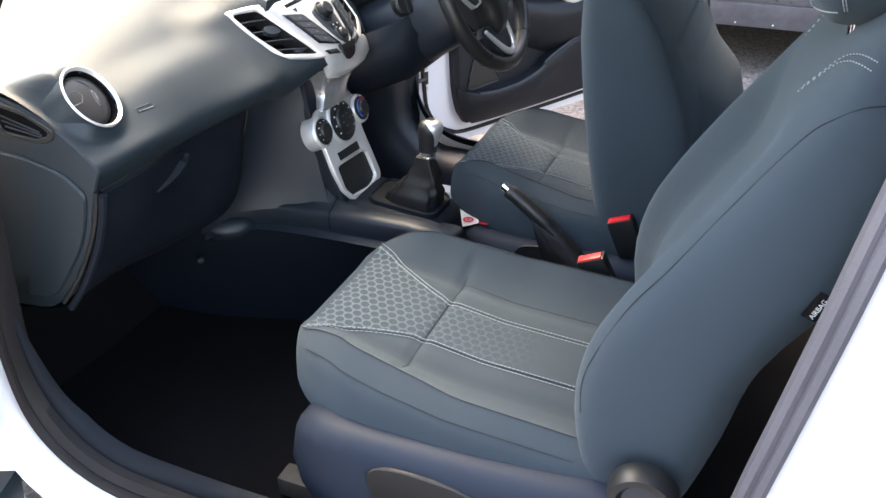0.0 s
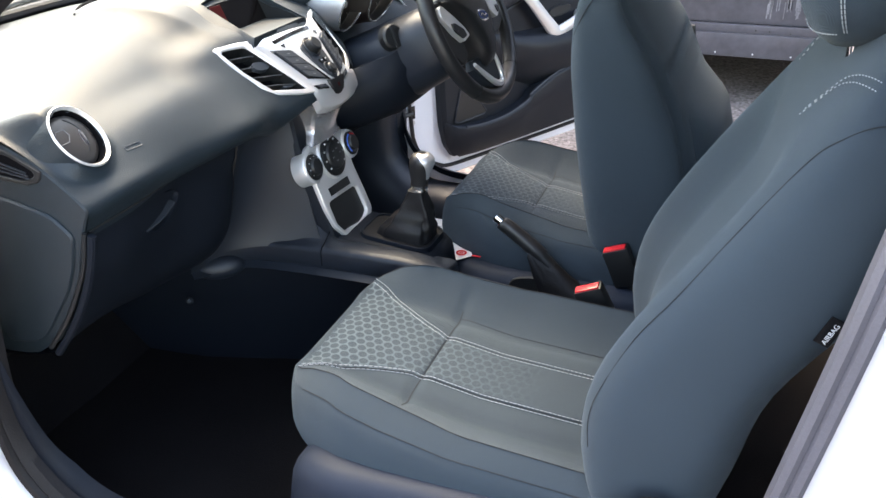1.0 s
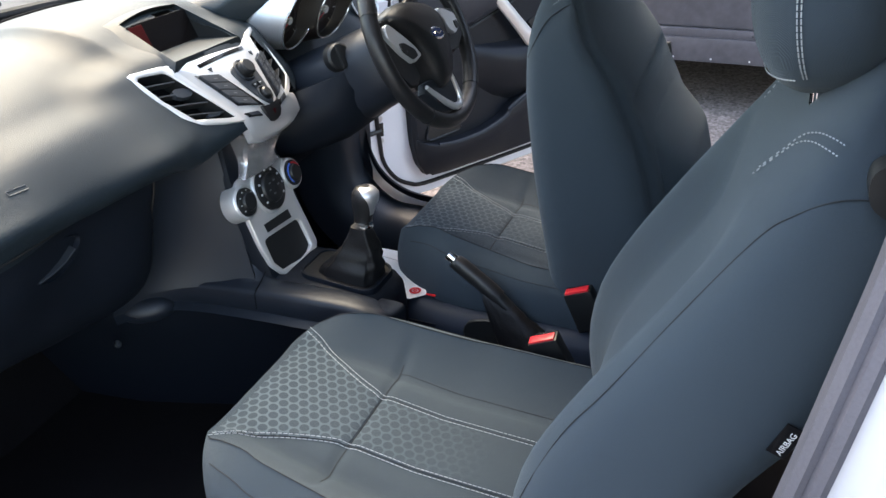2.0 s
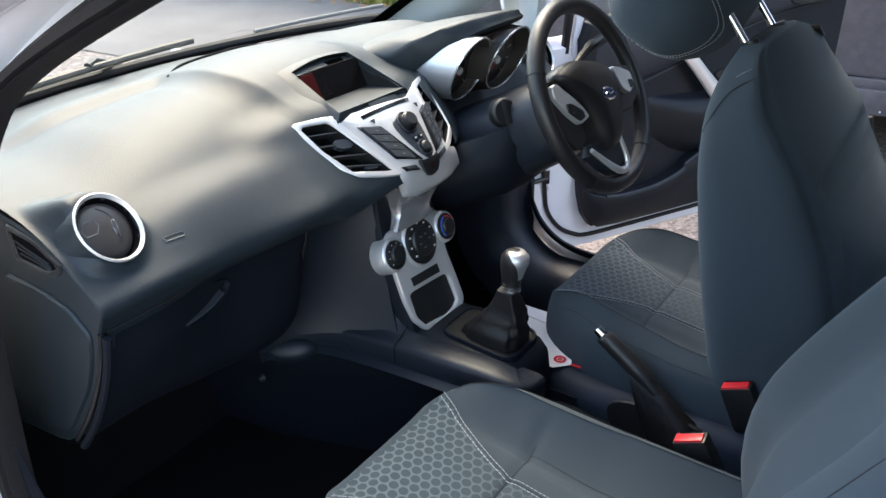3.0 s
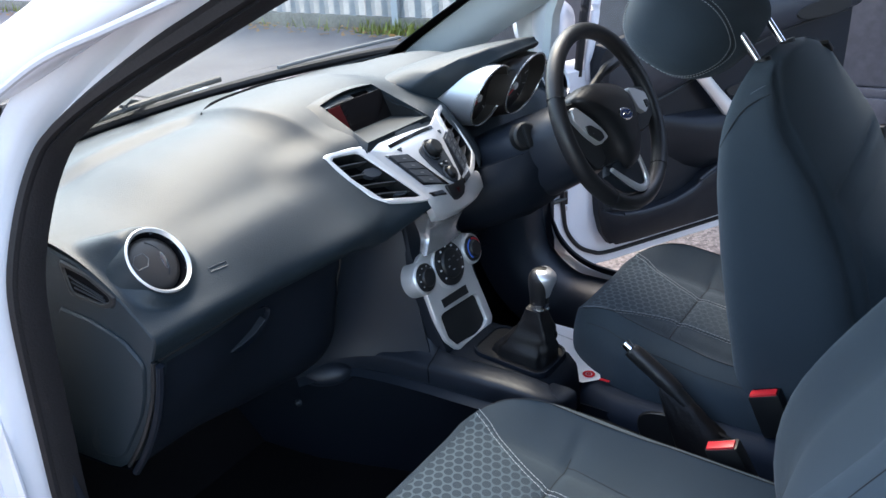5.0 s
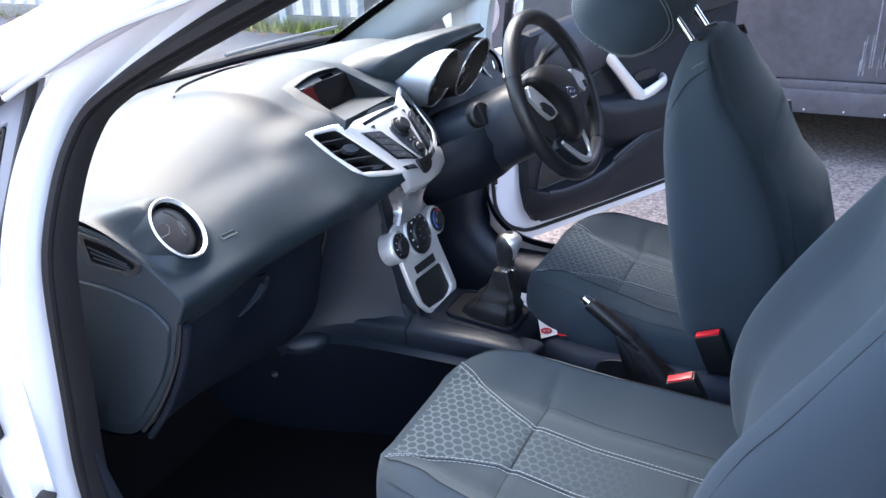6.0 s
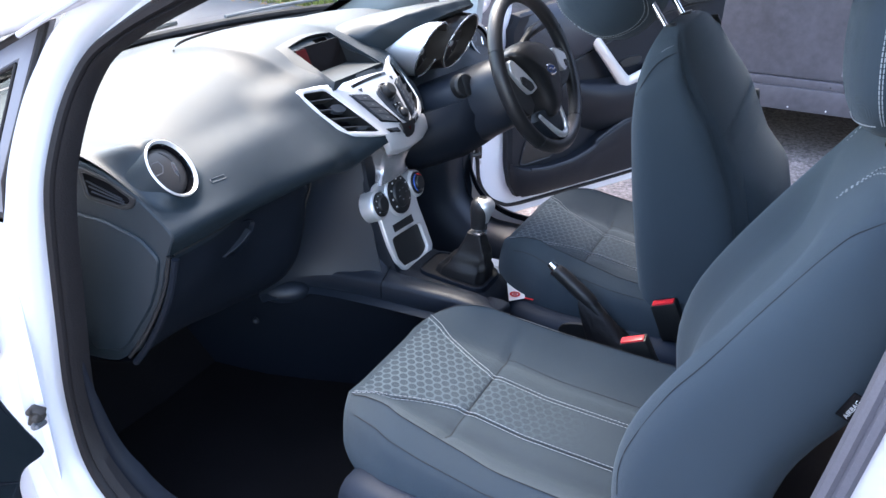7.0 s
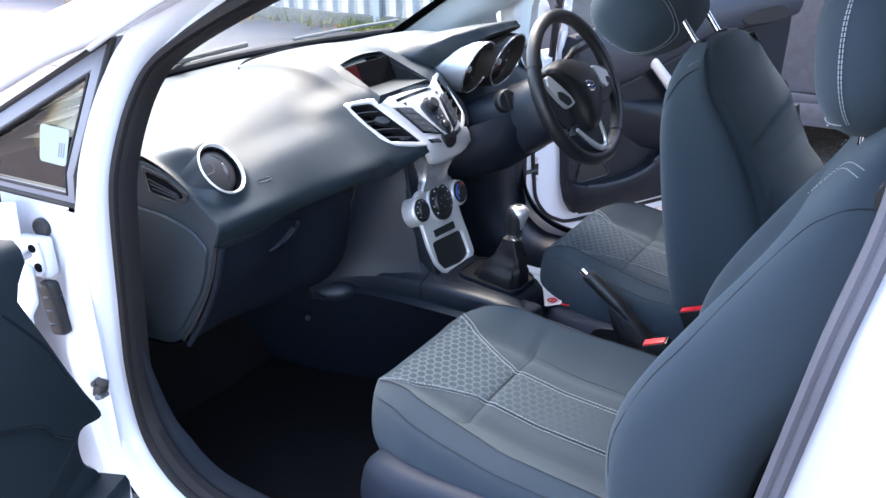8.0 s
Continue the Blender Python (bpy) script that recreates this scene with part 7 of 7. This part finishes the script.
part("switch_knob", moved(disc(0.017, 0.014, 28, 0.003), facing(DM(0.44, 0.868, 0.033), (0.883, -0.469, 0))), M_PLASTIC, sw)
part("upper_roll", loft([[DM(q, lo + (hi - lo) * f, 0.030 + (h - 0.030) * k) for f, h in ((0.0, 0.030), (0.04, 0.046), (0.12, 0.062), (0.28, 0.073), (0.5, 0.076), (0.75, 0.068), (0.92, 0.050), (1.0, 0.026))] for q, lo, hi, k in ((0.20, 0.735, 0.922, 0.04), (0.25, 0.730, 0.930, 0.35), (0.32, 0.734, 0.940, 0.75), (0.42, 0.752, 0.956, 1.0), (0.58, 0.800, 0.976, 1.0), (0.765, 0.852, 1.016, 1.0), (0.95, 0.884, 1.032, 1.0), (1.175, 0.902, 1.045, 1.0))]), M_DOOR_SKYLIT, dd, "padded upper door roll, lightened as under sky glare", 60)
part("roll_seam", tube(smooth_path([DM(q, lo - 0.002, 0.036) for q, lo in ((0.30, 0.725), (0.42, 0.750), (0.58, 0.798), (0.765, 0.850), (0.95, 0.882), (1.16, 0.900))], 6), 0.003, 6), M_BLACK, dd, "dark joint under the roll")
part("latch_recess", prism(chaikin([(0.86, 0.935), (1.06, 0.965), (1.12, 0.935), (1.10, 0.905), (0.90, 0.895)], 2), DM, 0.060, 0.0765, 0.003), M_BLACK, dd, "dark recess near the door's rear edge")
part("window_frame", tube(smooth_path([DM(0.178, 0.79, -0.004), DM(0.168, 0.86, -0.004), DM(0.190, 0.975, -0.008), DM(0.216, 1.08, -0.020), DM(0.30, 1.25, -0.07), DM(0.60, 1.38, -0.12), DM(1.0, 1.38, -0.14), DM(1.16, 1.25, -0.12), DM(1.20, 0.85, -0.03)], 6), 0.013, 10), M_WHITE, dd, "white window frame")
part("frame_seal", tube(smooth_path([DM(0.140, 0.84, -0.010), DM(0.158, 0.975, -0.014), DM(0.184, 1.08, -0.026), DM(0.265, 1.26, -0.08), DM(0.60, 1.40, -0.13), DM(1.0, 1.40, -0.15)], 6), 0.012, 8), M_RUBBER, dd, "black window frame seal")
wg = part("window_glass", sheet([(0.22, 0.93), (0.24, 1.08), (0.34, 1.23), (0.60, 1.36), (1.0, 1.36), (1.13, 1.24), (1.17, 0.84)], lambda s, z, h: DM(s, z, h - 0.03 - max(0, z - 0.93) * 0.25), (0.883, -0.469, 0)), M_GLASS, dd, "door window glass")
wg.visible_shadow = False
part("check_strap", tube([(-0.64, 0.66, 0.492), DM(0.085, 0.50, 0.006)], 0.007, 8), M_BLACK, dd, "black door check strap")
part("strap_slot", moved(block(-0.012, 0.012, -0.020, 0.020, -0.002, 0.003, 0.001), facing(DM(0.085, 0.50, 0.0), (0.883, -0.469, 0))), M_GLOSS, dd)
for z in (0.535, 0.468):
    part("bolt", moved(disc(0.009, 0.006, 12), facing(DM(0.085, z, 0.0), (0.883, -0.469, 0))), M_SATIN, dd)
part("mirror", loft([[Vector((-0.626 + 0.5 * h, 0.93 + 0.10 * math.sin(q) * r, 0.975 + 0.072 * math.cos(q) * r)) for q in [2 * math.pi * k / 24 for k in range(24)]] for r, h in ((0.35, 0.115), (0.8, 0.10), (0.97, 0.06), (1.0, 0.0), (0.85, -0.10), (0.4, -0.16))]), M_WHITE, dd, "white door mirror housing", 60)
part("mirror_arm", tube([(-0.66, 0.93, 0.95), (-0.60, 0.86, 0.93)], 0.025, 12), M_BLACK, dd)

PM = door_map(-0.665, -0.775, 66, -1)
pd = thing("passenger_door", "open white passenger door with dark trim panel", "car door")
part("shell", prism(chaikin(dense([(0.27, 0.36), (0.30, 0.275), (1.12, 0.275), (1.19, 0.40), (1.20, 0.93), (0.36, 0.93), (0.33, 0.86), (0.28, 0.70), (0.26, 0.61), (0.27, 0.50)], 2), 1), PM, 0.0, 0.115, 0.01), M_WHITE, pd, "white painted door shell")
part("trim_panel", prism(smooth_path([(0.300, 0.95, 0), (0.262, 0.874, 0), (0.223, 0.795, 0), (0.183, 0.706, 0), (0.152, 0.642, 0), (0.129, 0.594, 0), (0.178, 0.607, 0), (0.196, 0.598, 0), (0.200, 0.575, 0), (0.194, 0.542, 0), (0.165, 0.502, 0), (0.165, 0.46, 0), (0.17, 0.36, 0), (0.25, 0.33, 0), (1.10, 0.33, 0), (1.165, 0.42, 0), (1.17, 0.945, 0)], 4, closed=True), PM, 0.10, 0.168, 0.012), M_DASH, pd, "dark blue-grey door trim", 50)
part("trim_ridge", tube(smooth_path([PM(0.140, 0.60, 0.161), PM(0.195, 0.694, 0.164), PM(0.235, 0.775, 0.165), PM(0.30, 0.86, 0.165)], 6), 0.004, 8), M_LOWER, pd)
part("trim_ridge", tube(smooth_path([PM(0.21, 0.60, 0.166), PM(0.254, 0.637, 0.169), PM(0.284, 0.676, 0.170), PM(0.40, 0.74, 0.17)], 6), 0.0022, 8), M_LOWER, pd)
part("map_pocket", loft([[PM(s, z0 + z, h) for z, h in ((0, 0.16), (0.0, 0.205), (-0.012, 0.21), (-0.09, 0.20), (-0.12, 0.16))] for s, z0 in ((0.165, 0.50), (0.30, 0.51), (0.55, 0.52), (0.62, 0.56), (1.10, 0.60))]), M_DASH, pd, "door pocket", 60)
part("grommet", moved(disc(0.018, 0.008, 24, 0.003), facing((-0.700, -0.722, 0.827), (0.25, -0.97, 0))), M_BLACK, pd, "round black rubber grommet")
boot = part("wiring_boot", moved(block(-0.017, 0.017, -0.013, 0.013, -0.052, 0.052, 0.0125, 4), Matrix.Translation((-0.670, -0.748, 0.690)) @ pose(0, 0, 0, 0, -6, 10)), M_BLACK, pd, "black wiring boot")
for z in (0.50,):
    part("hinge", tube([(-0.70, -0.745, z), PM(0.08, z, 0.0), PM(0.30, z, 0.05)], 0.014, 10), M_WHITE, pd, "white painted door hinge")
part("hinge", moved(block(-0.030, 0.034, -0.016, 0.012, -0.036, 0.036, 0.008), Matrix.Translation((-0.705, -0.742, 0.781)) @ pose(0, 0, 0, 0, 0, 15)), M_WHITE, pd, "white painted door hinge")
for k in range(3):
    part("boot_rib", moved(tube([(0.014 * math.cos(q), 0.0125 * math.sin(q), 0) for q in [2 * math.pi * m / 16 for m in range(17)]], 0.003, 6), Matrix.Translation((-0.670, -0.748, 0.715 - 0.026 * k)) @ pose(0, 0, 0, 0, -6, 10)), M_BLACK, boot)
part("hinge_pin", moved(disc(0.008, 0.02, 14, 0.002), facing((-0.702, -0.757, 0.790), (0.3, -1, 0))), M_SATIN, pd)
# flat black discs paint the dark inside the two hinge holes
for x, y, z, r in ((-0.690, -0.7552, 0.801, 0.0075), (-0.684, -0.7540, 0.766, 0.0085)):
    part("hinge_hole", moved(disc(r, 0.002, 16, 0.0005), facing((x, y, z), (0.26, -0.97, 0))), M_VOID, pd, "hinge hole, its dark painted as a black disc")
# grey line that paints shading along the hinge's outline
part("hinge_outline_shade", tube(smooth_path([(-0.676, -0.752, 0.815), (-0.672, -0.752, 0.790), (-0.673, -0.752, 0.760), (-0.680, -0.752, 0.748)], 5), 0.003, 8), M_SEALER_SHADE, pd)
part("hinge_arm", tube([(-0.71, -0.762, 0.760), PM(0.05, 0.74, 0.02), PM(0.30, 0.66, 0.08)], 0.012, 10), M_WHITE, pd)
part("window_frame", tube(smooth_path([PM(0.30, 0.93, 0.07), PM(0.31, 1.10, 0.05), PM(0.40, 1.27, 0.02), PM(0.60, 1.38, -0.02), PM(1.0, 1.40, -0.04), PM(1.16, 1.30, -0.02), PM(1.19, 0.94, 0.07)], 6), 0.022, 8), M_WHITE, pd, "white window frame")
clip = part("trim_clip", moved(block(-0.011, 0.011, -0.009, 0.009, -0.016, 0.018, 0.004), Matrix.Translation((-0.578, -0.752, 0.556)) @ pose(0, 0, 0, 10, 20, 30)), M_IRON, pd, "black trim clip")
for dx, dz, r in ((-0.006, 0.012, 0.007), (0.007, 0.004, 0.008), (0.0, -0.013, 0.008), (0.009, -0.010, 0.005)):
    part("clip_tooth", moved(disc(r, 0.022, 8, 0.002, 0.7), facing((-0.578 + dx, -0.748, 0.556 + dz), (0.35, -0.9, 0.2))), M_IRON if dz > 0 else M_TAB, clip)
